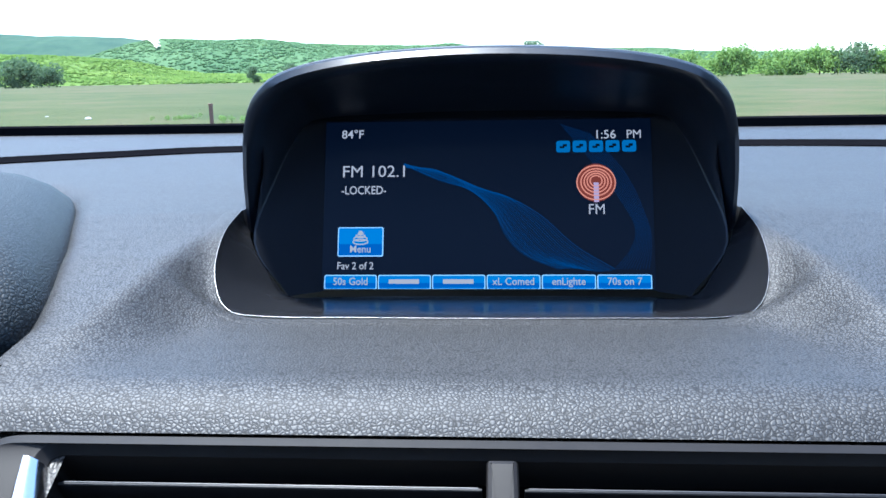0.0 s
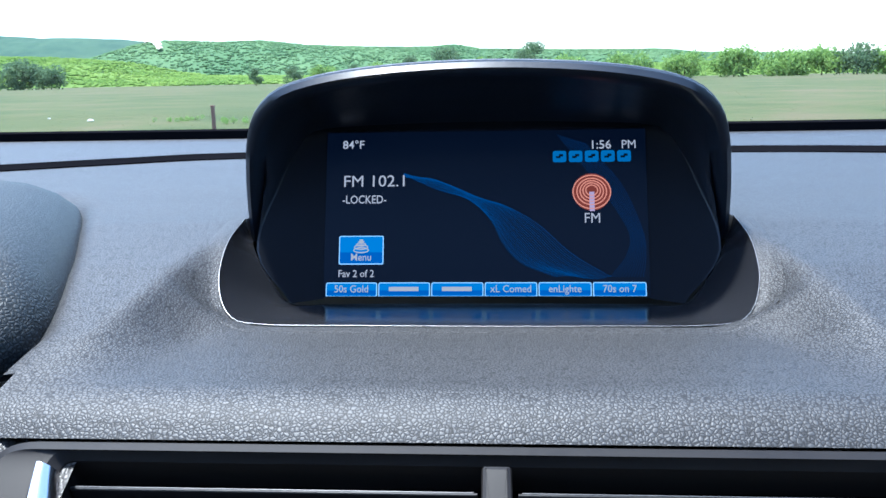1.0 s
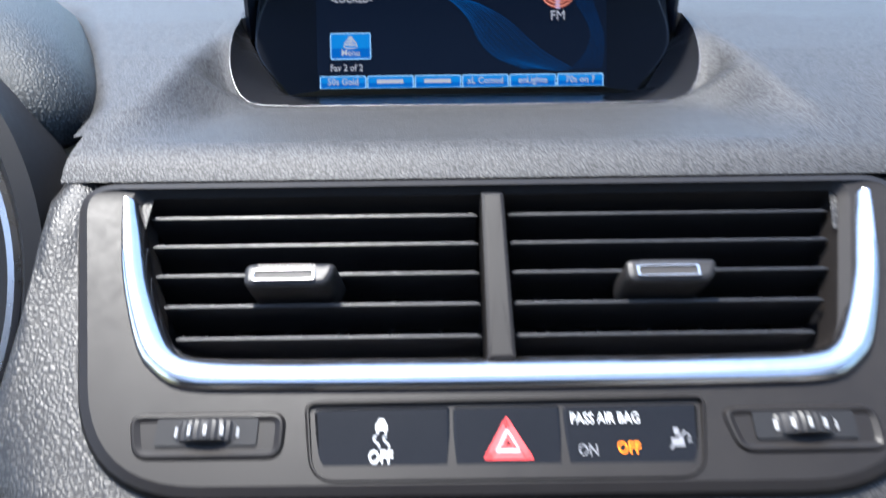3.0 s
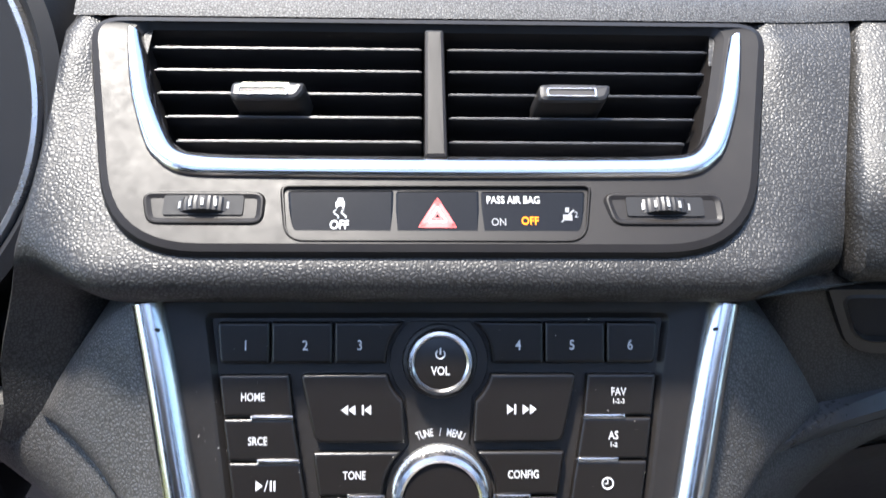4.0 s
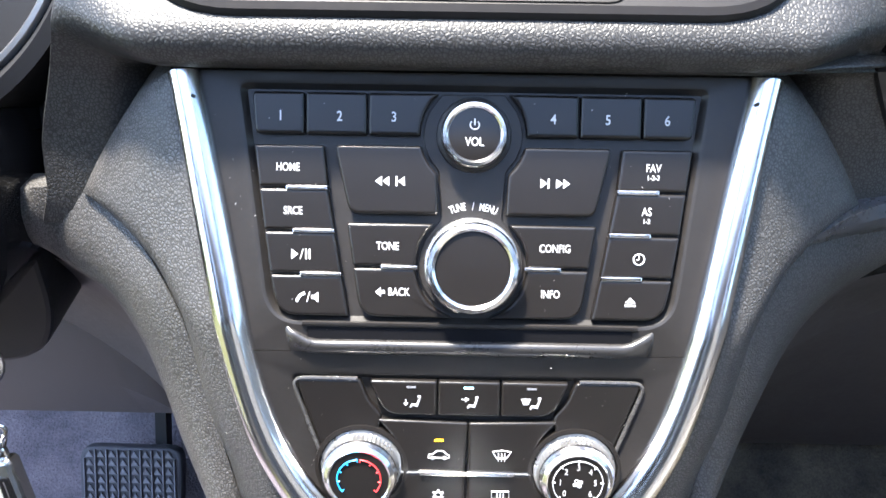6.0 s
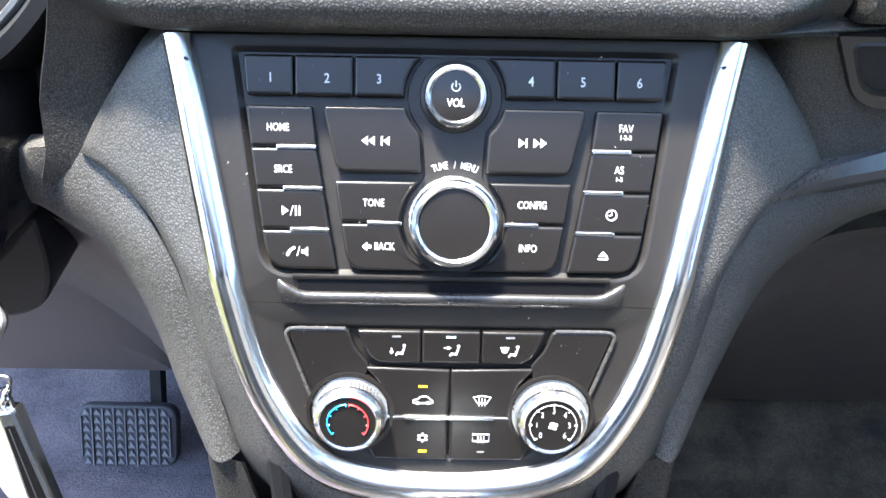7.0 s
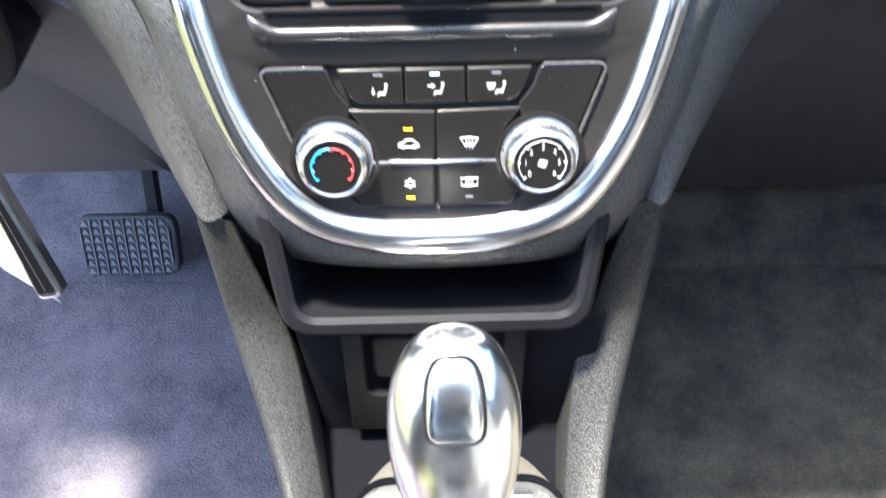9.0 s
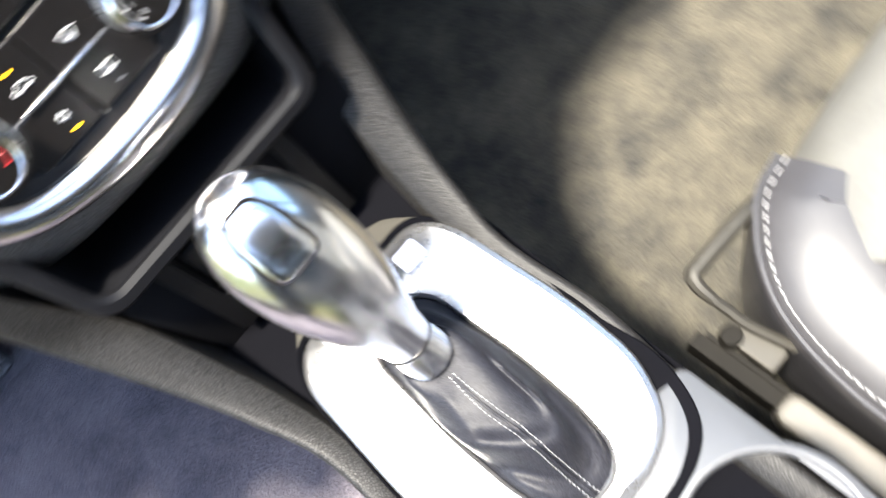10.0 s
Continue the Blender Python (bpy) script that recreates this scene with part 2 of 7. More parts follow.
def keycap(outline, radii, low, h, wide=0.0012, drop=0.0010):
    """A push button: upright sides, a broad rounded shoulder and a flat top."""
    rings = []
    for d, z in ((0.0, low), (0.0, h - drop), (0.18, h - drop * 0.5), (0.55, h - drop * 0.14), (1.0, h), (1.2, h)):
        shrunk = inset(outline, 0.00018 + wide * d)
        rings.append([(q.x, q.y, z) for q in fillet(shrunk, [max(0.0002, r - wide * d) if r else 0 for r in radii], 4)])
    poly = rings[0]
    v, f = loft(rings, closed=True)
    n, k = len(poly), 5 * len(poly)
    v.append(sum((Vector(v[i]) for i in range(k, k + n)), Vector()) / n)
    f += [(k + i, k + (i + 1) % n, len(v) - 1) for i in range(n)]
    return v, f


def frame_ring(outer, inner, w0, w1, bevel=0.0006, wi=None):
    """A flat ring between two outlines of equally many points."""
    wi = w1 if wi is None else wi
    rings = [[(p[0], p[1], w0) for p in outer], [(p[0], p[1], w1 - bevel) for p in outer], [(*p, w1) for p in inset(outer, bevel)],
             [(*p, wi) for p in inset(inner, -bevel)], [(p[0], p[1], wi - bevel) for p in inner], [(p[0], p[1], w0) for p in inner]]
    return loft(rings + [rings[0]], closed=True)


def lathe(profile, n=48, centre=(0, 0)):
    rings = [[(centre[0] + r * math.cos(2 * math.pi * k / n), centre[1] + r * math.sin(2 * math.pi * k / n), w) for k in range(n)] for r, w in profile]
    v, f = loft(rings, closed=True)
    if profile[-1][0] > 1e-6:
        f.append(tuple(range((len(rings) - 1) * n, len(rings) * n)))
    return v, f


def tube(path, r, n=8, closed=False, flat=1.0):
    path = [Vector(p) for p in path]
    rings, m = [], len(path)
    up = Vector((0, 0, 1))
    for i, p in enumerate(path):
        a = path[(i - 1) % m] if closed or i else path[0]
        b = path[(i + 1) % m] if closed or i < m - 1 else path[-1]
        d = (b - a).normalized()
        if abs(d.dot(up)) > 0.95:
            up = Vector((1, 0, 0)) if abs(d.x) < 0.9 else Vector((0, 1, 0))
        s = d.cross(up).normalized()
        up = s.cross(d).normalized()
        rr = r[i] if isinstance(r, (list, tuple)) else r
        rings.append([p + (s * math.cos(2 * math.pi * k / n) + up * math.sin(2 * math.pi * k / n) * flat) * rr for k in range(n)])
    if closed:
        rings.append(rings[0])
    return loft(rings, closed=True, caps=not closed)


def box(x0, x1, y0, y1, z0, z1):
    v = [(x, y, z) for z in (z0, z1) for y in (y0, y1) for x in (x0, x1)]
    return v, [(0, 1, 3, 2), (4, 6, 7, 5), (0, 4, 5, 1), (2, 3, 7, 6), (0, 2, 6, 4), (1, 5, 7, 3)]


def words(text, size, u, v, w, narrow=0.86, align="CENTER", bold=0.0):
    """The built-in font as a flat mesh, in a local frame."""
    cu = bpy.data.curves.new("words", "FONT")
    cu.body, cu.size, cu.align_x, cu.align_y = text, size, align, "CENTER"
    cu.extrude, cu.offset = 0.00006, bold
    cu.resolution_u = 3
    ob = bpy.data.objects.new("words", cu)
    scene.collection.objects.link(ob)
    me = bpy.data.meshes.new_from_object(ob.evaluated_get(bpy.context.evaluated_depsgraph_get()))
    geo = ([(p.co.x * narrow + u, p.co.y + v, p.co.z + w) for p in me.vertices], [tuple(p.vertices) for p in me.polygons])
    bpy.data.objects.remove(ob)
    bpy.data.curves.remove(cu)
    bpy.data.meshes.remove(me)
    return geo


def rect(u0, u1, v0, v1):
    return [(u0, v0), (u1, v0), (u1, v1), (u0, v1)]


def bar(u0, u1, v0, v1, w, h=0.00012):
    return slab(rect(u0, u1, v0, v1), w, w + h, 0)


def step(a, b, x):
    t = min(1.0, max(0.0, (x - a) / (b - a)))
    return t * t * (3 - 2 * t)


def lerp(x, xs, ys):
    return float(np.interp(x, xs, ys))


# ---- the planes of the dashboard ----
def tilted(origin, down):
    """A frame on a sloping face: x to the right, y up the slope, z out of it. down: the slope's way down, as (y, z)."""
    d = Vector((0, *down)).normalized()
    x, v = Vector((1, 0, 0)), -d
    w = x.cross(v)
    return Matrix(((x.x, v.x, w.x, origin[0]), (x.y, v.y, w.y, origin[1]), (x.z, v.z, w.z, origin[2]), (0, 0, 0, 1)))


CX = 0.003                                                   # middle of the centre stack
M_RADIO = tilted((CX, -0.248, 0.937), (-0.534, -0.845))
BEND = 0.0959
M_CLIMATE = tilted(tuple(M_RADIO @ Vector((0, -BEND, 0))), (-0.375, -0.927))
M_VENT = tilted((0.0005, -0.173, 1.021), (-0.069, -0.0475))
M_SCREEN = tilted((-0.004, 0.0, 1.02), (-0.0275, -0.071))


def stack(u, s, h=0.0):
    """A point on the centre stack: u from its middle, s down its face, h out of it."""
    if s < BEND:
        return M_RADIO @ Vector((u, -s, h))
    return M_CLIMATE @ Vector((u, -(s - BEND), h))


# ---- dashboard skin ----
dash = thing("dashboard", "black grained vinyl dashboard with a sculpted centre pad", "dashboard")


def deck(y):
    return lerp(y, [-0.168, -0.155, -0.14, -0.12, -0.09, -0.057, 0.012, 0.28], [1.029, 1.0330, 1.0365, 1.0405, 1.0450, 1.0495, 1.055, 1.060])


def deck_right(y):
    return lerp(y, [-0.168, -0.155, -0.14, -0.10, 0.0, 0.28], [1.030, 1.038, 1.043, 1.048, 1.054, 1.060])


def hood_edge(y):
    """The slanting inner edge of the instrument hood, seen from above."""
    return lerp(y, [-0.14, -0.115, -0.036, 0.06, 0.12, 0.20], [-0.153, -0.151, -0.181, -0.225, -0.262, -0.34])


XC = -0.004


def resample(pts, n):
    pts = [Vector(p) for p in pts]
    d = [0.0]
    for a, b in zip(pts, pts[1:]):
        d.append(d[-1] + (b - a).length)
    out = []
    for i in range(n):
        t = d[-1] * i / (n - 1)
        k = max(0, min(len(pts) - 2, int(np.searchsorted(d, t)) - 1))
        out.append(pts[k].lerp(pts[k + 1], (t - d[k]) / max(1e-9, d[k + 1] - d[k])))
    return out


def sym(half, n):
    """A curve through half of a symmetric line (from its right end to the middle), mirrored about the pod's middle."""
    left = [(-p[0], p[1], p[2]) for p in half]
    full = left + [half[i] for i in range(len(half) - 2, -1, -1)]
    return [Vector((XC + p.x, p.y, p.z)) for p in resample(spline(full, 6 * n), n)]


line = sym([(0.1195, 0.016, 1.056), (0.1160, -0.022, 1.0515), (0.1115, -0.049, 1.041), (0.1035, -0.0635, 1.0305), (0.089, -0.0690, 1.0280), (0.045, -0.0695, 1.0276), (0.0, -0.0695, 1.0274)], 91)
LINE_Y = [p.y for p in line[45:]]
LINE_X = [p.x - XC for p in line[45:]]
LINE_Z = [p.z for p in line[45:]]


def off_line(x, y):
    """Distance in plan from the bezel's edge line, negative within it."""
    p = Vector((x, y))
    best = 1.0
    for a, b in zip(line[::2], line[2::2]):
        a, b = a.to_2d(), b.to_2d()
        t = max(0.0, min(1.0, (p - a).dot(b - a) / max(1e-12, (b - a).length_squared)))
        best = min(best, (p - a - (b - a) * t).length)
    return -best if y > -0.0695 and abs(x - XC) < np.interp(y, LINE_Y, LINE_X) else best


def top_height(x, y):
    bowl = lerp(y, [-0.168, -0.155, -0.12, -0.08, -0.069, -0.0635, -0.049, -0.02, 0.1], [1.030, 1.0350, 1.0320, 1.0286, 1.0280, 1.0276, 1.0262, 1.022, 1.02])
    crease = lerp(y, [-0.15, -0.10, -0.057, 0.012], [0.136, 0.1285, 0.1250, 0.1225])
    wide = lerp(y, [-0.15, -0.12, -0.06, 0.0], [0.034, 0.024, 0.020, 0.018])
    r = step(0.15, 0.20, x)
    top = deck(y) * (1 - r) + deck_right(y) * r
    top -= 0.026 * step(0.016, -0.016, x - hood_edge(y) + 0.012) * step(0.12, 0.02, y)
    side = abs(x + 0.0045)
    s = min(1.0, max(0.0, (crease - side) / wide))
    b = max((1 - s) ** 1.4, step(0.06, 0.12, y))
    z = min(bowl, top) * (1 - b) + top * b
    w = step(-0.100, -0.0670, y) * step(0.06, 0.02, y)
    if w > 0:
        foot = max(0.089, float(np.interp(y, LINE_Y, LINE_X)))
        low = float(np.interp(foot, LINE_X, LINE_Z))
        t = min(1.0, max(0.0, (side - foot) / (crease - foot)))
        z += w * (low + (top - low) * t ** 1.5 - z)
    return z


def pad_height(x, y):
    z = top_height(x, y) - 0.0035 * (max(0.0, -0.156 - y) / 0.010) ** 2
    if abs(x) < 0.15 and -0.085 < y < 0.03:
        d = off_line(x, y)
        z -= 0.0005 * step(0.0092, 0.0050, d) + max(0.0, 0.001 - d) * 4.0
    return z


xs = [-0.74, -0.70, -0.64, -0.58] + [-0.52 + i * 0.02 for i in range(12)] + [-0.284 + i * 0.004 for i in range(31)] + [-0.16 + i * 0.004 for i in range(81)] + [0.18 + i * 0.02 for i in range(23)] + [0.66, 0.72, 0.80]
ys = [-0.166 + i * 0.004 for i in range(75)] + [0.144 + i * 0.013 for i in range(10)] + [0.274, 0.278, 0.281, 0.285, 0.288, 0.292] + [0.31 + 0.03 * i for i in range(8)]
v = [(x, y, pad_height(x, y)) for y in ys for x in xs]
nx = len(xs)
f = []
for j in range(len(ys) - 1):
    for i in range(nx - 1):
        xc, yc = (xs[i] + xs[i + 1]) / 2, (ys[j] + ys[j + 1]) / 2
        if abs(xc + 0.004) < lerp(yc, [-0.065, -0.0585, -0.045, -0.018, 0.016], [0.084, 0.0985, 0.1060, 0.1105, 0.1130]) and -0.0662 < yc < 0.10:
            continue
        if yc < -0.09 and xc < lerp(yc, [-0.168, -0.13, -0.09], [-0.1455, -0.152, -0.175]):
            continue
        f.append((j * nx + i, j * nx + i + 1, (j + 1) * nx + i + 1, (j + 1) * nx + i))
part("upper_pad", (v, f), LEATHER, dash, "grained vinyl pad scooped in front of the display", sharp=60)

ROWS_Z = [1.030, 1.026, 1.021, 1.012, 1.003, 0.994, 0.985, 0.977, 0.970, 0.965, 0.961, 0.957, 0.953, 0.949, 0.945, 0.941, 0.937, 0.932, 0.925, 0.917, 0.908, 0.898, 0.888, 0.878, 0.870, 0.862]


def front_y(x, z):
    slope = -0.173 - (1.021 - z) * 1.4515 + 0.0042
    mid = slope if z > 0.964 else lerp(z, [0.80, 0.93, 0.936, 0.940, 0.945, 0.951, 0.957, 0.961, 0.9645], [-0.19, -0.205, -0.236, -0.250, -0.2575, -0.2615, -0.2605, -0.2570, -0.2520])
    side = lerp(z, [0.80, 0.83, 0.87, 0.90, 0.93, 0.945, 0.955, 0.98, 1.03], [-0.236, -0.243, -0.243, -0.236, -0.235, -0.239, -0.243, -0.228, -0.1655])
    a = abs(x - 0.001)
    b = step(lerp(z, [0.938, 0.968, 1.0, 1.012], [0.108, 0.130, 0.132, 0.134]), lerp(z, [0.938, 0.968, 1.0, 1.012], [0.150, 0.168, 0.155, 0.142]), a)
    return mid * (1 - b) + side * b + 0.30 * max(0.0, x - 0.175)


def left_edge(z):
    return lerp(z, [0.80, 0.834, 0.875, 0.90, 0.93, 0.948, 0.964, 0.98, 1.0, 1.018, 1.03], [-0.213, -0.2, -0.182, -0.180, -0.168, -0.160, -0.153, -0.149, -0.148, -0.1485, -0.1455])


rings = []
for z in ROWS_Z:
    xl = left_edge(z)
    xr = lerp(z, [0.938, 0.942, 0.98, 1.023, 1.03], [0.42, 0.158, 0.1605, 0.1765, 0.179])
    row = [(xl - 0.010, front_y(xl, z) + 0.06, z), (xl - 0.006, front_y(xl, z) + 0.03, z), (xl - 0.0025, front_y(xl, z) + 0.006, z)]
    row += [(xl + (xr - xl) * i / 90, front_y(xl + (xr - xl) * i / 90, z), z) for i in range(91)]
    row += [(xr + 0.001, front_y(xr, z) + 0.006, z), (xr + 0.001, front_y(xr, z) + 0.02, z)]
    if z > 1.02:
        row = [(p[0], p[1], min(p[2], pad_height(p[0], -0.166) - (0.0004 if z > 1.028 else 0.003))) for p in row]
    rings.append(row)
v, f = loft(rings)
n = len(rings[0])
inv = M_VENT.inverted()
keep = []
for face in f:
    c = inv @ (sum((Vector(v[i]) for i in face), Vector()) / 4)
    if abs(c.x) < 0.118 and -0.062 < c.y < 0.006 and c.z > -0.02:
        continue
    if abs(c.x - 0.0) < 0.06 and -0.098 < c.y < -0.07 and c.z > -0.02:
        continue
    keep.append(face)
part("front_skin", (v, keep), SKIN, dash, "grained vinyl rolled under into a soft lip", sharp=60)

slot = spline([(-0.70, 0.10, 0), (-0.55, 0.155, 0), (-0.385, 0.224, 0), (-0.31, 0.257, 0), (-0.214, 0.290, 0), (0.0, 0.303, 0), (0.198, 0.295, 0), (0.311, 0.278, 0), (0.5, 0.23, 0), (0.75, 0.14, 0)], 70)
part("demister_slot", loft([[Vector((p.x, p.y + d, top_height(p.x, p.y) + w)) for p in slot] for d, w in ((-0.0095, -0.001), (-0.009, 0.0008), (0.010, 0.0040), (0.0105, -0.001))]), SLOTBLACK, dash, "dark slot for demister air", sharp=30)
# cowl and the dark band at the foot of the windscreen
part("cowl_band", box(-0.75, 0.85, 0.52, 0.56, 1.0, 1.0690), SLOTBLACK, dash)

# ---- display pod ----
pod = thing("display_pod", "hooded dash display in a black plastic shroud", "display")


def arch(grow, dy, dz=0.0, sy=1.0):
    half = [(0.118, 1.046), (0.1165, 1.06), (0.1138, 1.078), (0.109, 1.098), (0.1015, 1.1115), (0.086, 1.1215), (0.052, 1.1278), (0.0, 1.1302)]
    out = []
    for hw, z in half:
        y = lerp(z, [1.046, 1.09, 1.13], [0.014, -0.006, -0.026])
        k = (z - 1.046) / 0.084
        out.append((max(0.0, (hw + grow * (1 if hw > 0 else 0)) * sy), y + dy, z + grow * (0.3 + 0.7 * k) + dz * k))
    return sym(out, 61)


shell = [arch(-0.004, 0.16, -0.030, 0.90), arch(-0.001, 0.11, -0.014, 0.96), arch(0.0, 0.06, -0.004), arch(0.0, 0.02), arch(0.0, 0.006), arch(-0.0006, 0.0025)]
part("hood_shell", loft(shell), PODSKIN, pod, "soft vinyl hood over the screen", sharp=60)
part("hood_seam", tube(arch(0.0002, 0.0075), 0.0005, 6), LINE, pod, "thin pale moulding seam")
mid_ring = sym([(0.0930, -0.006, 1.0185), (0.1100, 0.000, 1.043), (0.1015, 0.014, 1.072), (0.0905, 0.022, 1.093), (0.080, 0.0245, 1.0995), (0.04, 0.026, 1.1015), (0.0, 0.0262, 1.1020)], 61)
frame_edge = [M_SCREEN @ Vector((p.x, p.y, 0.0005)) for p in resample([(-0.0795, -0.001, 0), (-0.0800, 0.084, 0), (0.0800, 0.084, 0), (0.0795, -0.001, 0)], 61)]
tuck = [M_SCREEN @ Vector((p.x, p.y, 0.0002)) for p in resample([(-0.0770, 0.0, 0), (-0.0775, 0.0810, 0), (0.0775, 0.0810, 0), (0.0770, 0.0, 0)], 61)]
inner = [arch(-0.0006, 0.0025), arch(-0.0030, 0.0), arch(-0.0055, 0.002), arch(-0.0070, 0.012)]
low = [a.lerp(b, 0.5) for a, b in zip(inner[-1], mid_ring)]
crease = [[a.lerp(b, 0.93) for a, b in zip(low, mid_ring)], [a.lerp(b, 0.985) for a, b in zip(low, mid_ring)], [a.lerp(b, 0.03) for a, b in zip(mid_ring, frame_edge)], [a.lerp(b, 0.10) for a, b in zip(mid_ring, frame_edge)]]
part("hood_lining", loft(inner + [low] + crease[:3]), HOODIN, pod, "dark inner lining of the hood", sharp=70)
# Same plastic as the lining, with its shade put into a darker colour.
part("screen_surround", loft([crease[2], crease[3], frame_edge, tuck]), plain("surround_shade_black", (0.0048, 0.0062, 0.0100), 0.55, spec=0.10), pod, "screen surround, its shade put into a darker colour", sharp=60)
inner_line = sym([(0.1165, 0.016, 1.0460), (0.1115, 0.002, 1.043), (0.1040, -0.003, 1.031), (0.0930, -0.006, 1.0186), (0.075, -0.004, 1.0176), (0.04, -0.003, 1.0176), (0.0, -0.003, 1.0176)], 91)
floor_mid = [a.lerp(b, 0.25) + Vector((0, 0, -0.0025)) for a, b in zip(line, inner_line)]
floor_in = [a.lerp(b, 0.6) + Vector((0, 0, -0.0022)) for a, b in zip(line, inner_line)]
part("lower_bezel", loft([[p + Vector((0, 0, 0.0006)) for p in line], floor_mid, floor_in, inner_line]), plain("bezel_satin_black", (0.012, 0.0125, 0.0145), 0.20, 0.0, 0.1, 60.0, 800.0, 0.002, rv=0.02, spec=0.30), pod, "smooth black bezel reflecting the screen")
lip_out = []
for k, p in enumerate(line):
    t = (line[min(k + 1, 90)] - line[max(k - 1, 0)]).normalized()
    side = Vector((t.y, -t.x, 0)).normalized()
    if side.dot(p - Vector((XC, 0.01, p.z))) < 0:
        side = -side
    row = [p + Vector((0, 0, -0.0002))]
    for j in range(1, 7):
        q = p + side * (0.0095 * j / 6)
        row.append(Vector((q.x, q.y, max(top_height(q.x, q.y), p.z + (top_height(q.x, q.y) - p.z) * j / 6) + (0.0001 if j < 6 else -0.0002))))
    lip_out.append(row)
part("pad_lip", loft([[row[j] for row in lip_out] for j in range(7)]), LEATHER, dash, "rolled edge of the pad round the display", sharp=60)
part("bezel_edge", tube([p + Vector((0, -0.0003, 0.0006)) for p in line], 0.00013, 6), LINE, pod, "fine silver edge line")


def on_screen(name, geo, mat, label="", parent=None):
    return part(name, moved(geo, M_SCREEN), mat, parent or pod, label, smooth=False)


SCREEN = glow("display_backlight_navy", (0.0003, 0.0010, 0.0032), 0.80)
bsdf(SCREEN).inputs["Roughness"].default_value = 0.2
bsdf(SCREEN).inputs["Specular IOR Level"].default_value = 0.06
TXT = glow("display_white", (0.30, 0.30, 0.33), 0.32)
TABBLUE = glow("display_tab_blue", (0.007, 0.10, 0.28), 0.45)
TABDEEP = glow("display_tab_deep_blue", (0.003, 0.05, 0.19), 0.5)
TABEDGE = glow("display_tab_edge", (0.20, 0.36, 0.55), 0.4)
ICON = glow("display_icon_blue", (0.004, 0.060, 0.16), 0.5)
WAVE = glow("display_wave_blue", (0.001, 0.012, 0.045), 0.6)
WAVELIT = glow("display_wave_bright", (0.002, 0.025, 0.085), 0.6)
COPPER = glow("display_copper", (0.10, 0.020, 0.013), 0.45)
COPPERLIT = glow("display_pale_copper", (0.36, 0.13, 0.09), 0.45)
on_screen("display_panel", slab(rect(-0.0785, 0.0785, 0.0, 0.0825), 0.0, 0.0008, 0), SCREEN, "dark blue lit screen")
W = 0.0009
on_screen("screen_text", words("84\u00b0F", 0.0058, -0.0652, 0.0760, W, 1.02, bold=0.00005), TXT)
on_screen("screen_text", words("FM 102.1", 0.0082, -0.0702, 0.0572, W, 1.06, "LEFT"), TXT)
on_screen("screen_text", words("-LOCKED-", 0.0058, -0.0702, 0.0480, W, 0.83, "LEFT", bold=0.00004), TXT)
on_screen("screen_text", words("1:56", 0.0060, 0.0568, 0.0745, W, 1.02, bold=0.00004), TXT)
on_screen("screen_text", words("PM", 0.0060, 0.0704, 0.0745, W, 0.96), TXT)
on_screen("screen_text", words("FM", 0.0070, 0.0520, 0.0378, W + 0.0006, 0.95), TXT)
on_screen("screen_text", words("Fav 2 of 2", 0.0050, -0.0715, 0.0112, W, 0.90, "LEFT", bold=0.00004), TXT)
# a fan of fine wave lines sweeping across the screen
fan_a = [(-0.0385, 0.0605), (-0.0235, 0.0590), (-0.0080, 0.0505), (0.0092, 0.0443), (0.0255, 0.0343), (0.0418, 0.0200), (0.0600, 0.0100)]
fan_b = [(-0.0400, 0.0600), (-0.0235, 0.0535), (-0.0080, 0.0490), (0.0030, 0.0385), (0.0092, 0.0250), (0.0180, 0.0150), (0.0340, 0.0085)]
for k in range(26):
    t = k / 25
    pts = spline([(p[0] + (q[0] - p[0]) * t, p[1] + (q[1] - p[1]) * t + 0.0012 * math.sin(5 * t + 3 * p[0] / 0.05), W) for p, q in zip(fan_a, fan_b)], 40)
    on_screen("wave_line", tube(pts, 0.00009, 4), WAVELIT if k % 3 != 1 else WAVE)
for k in range(12):
    pts = spline([(0.036 + k * 0.0012, 0.080 - k * 0.0004, W), (0.055 + k * 0.0010, 0.055, W), (0.069 + k * 0.0006, 0.032, W), (0.068 + k * 0.0008, 0.020, W), (0.060 + k * 0.0014, 0.0095, W)], 30)
    on_screen("wave_line", tube(pts, 0.00008, 4), WAVE)
for k in range(5):
    u = 0.0368 + k * 0.0078
    ic = on_screen("status_icon", slab(fillet(rect(u - 0.0033, u + 0.0033, 0.0660, 0.0717), 0.0012), W, W + 0.0002, 0), ICON)
    on_screen("icon_mark", join(bar(u - 0.0017, u + 0.0005, 0.0680, 0.0690, W + 0.0002), bar(u - 0.0002, u + 0.0017, 0.0688, 0.0700, W + 0.0002)), SCREEN, parent=ic)
dish = on_screen("antenna_icon", lathe([(0.0001, W), (0.0092, W), (0.0092, W + 0.0001)], 40, (0.0520, 0.0510)), COPPER)
for k, r in enumerate((0.0090, 0.0071, 0.0056, 0.0042, 0.0028)):
    on_screen("antenna_ring", moved(tube([(r * math.cos(a * math.pi / 16), r * 0.92 * math.sin(a * math.pi / 16), 0) for a in range(32)], 0.00032, 5, True), Matrix.Translation((0.0520, 0.0510 + 0.0002 * k, W + 0.0002))), COPPERLIT, parent=dish)
on_screen("antenna_mast", bar(0.0508, 0.0532, 0.0415, 0.0510, W + 0.0003), glow("display_lilac", (0.24, 0.18, 0.26), 0.42), parent=dish)


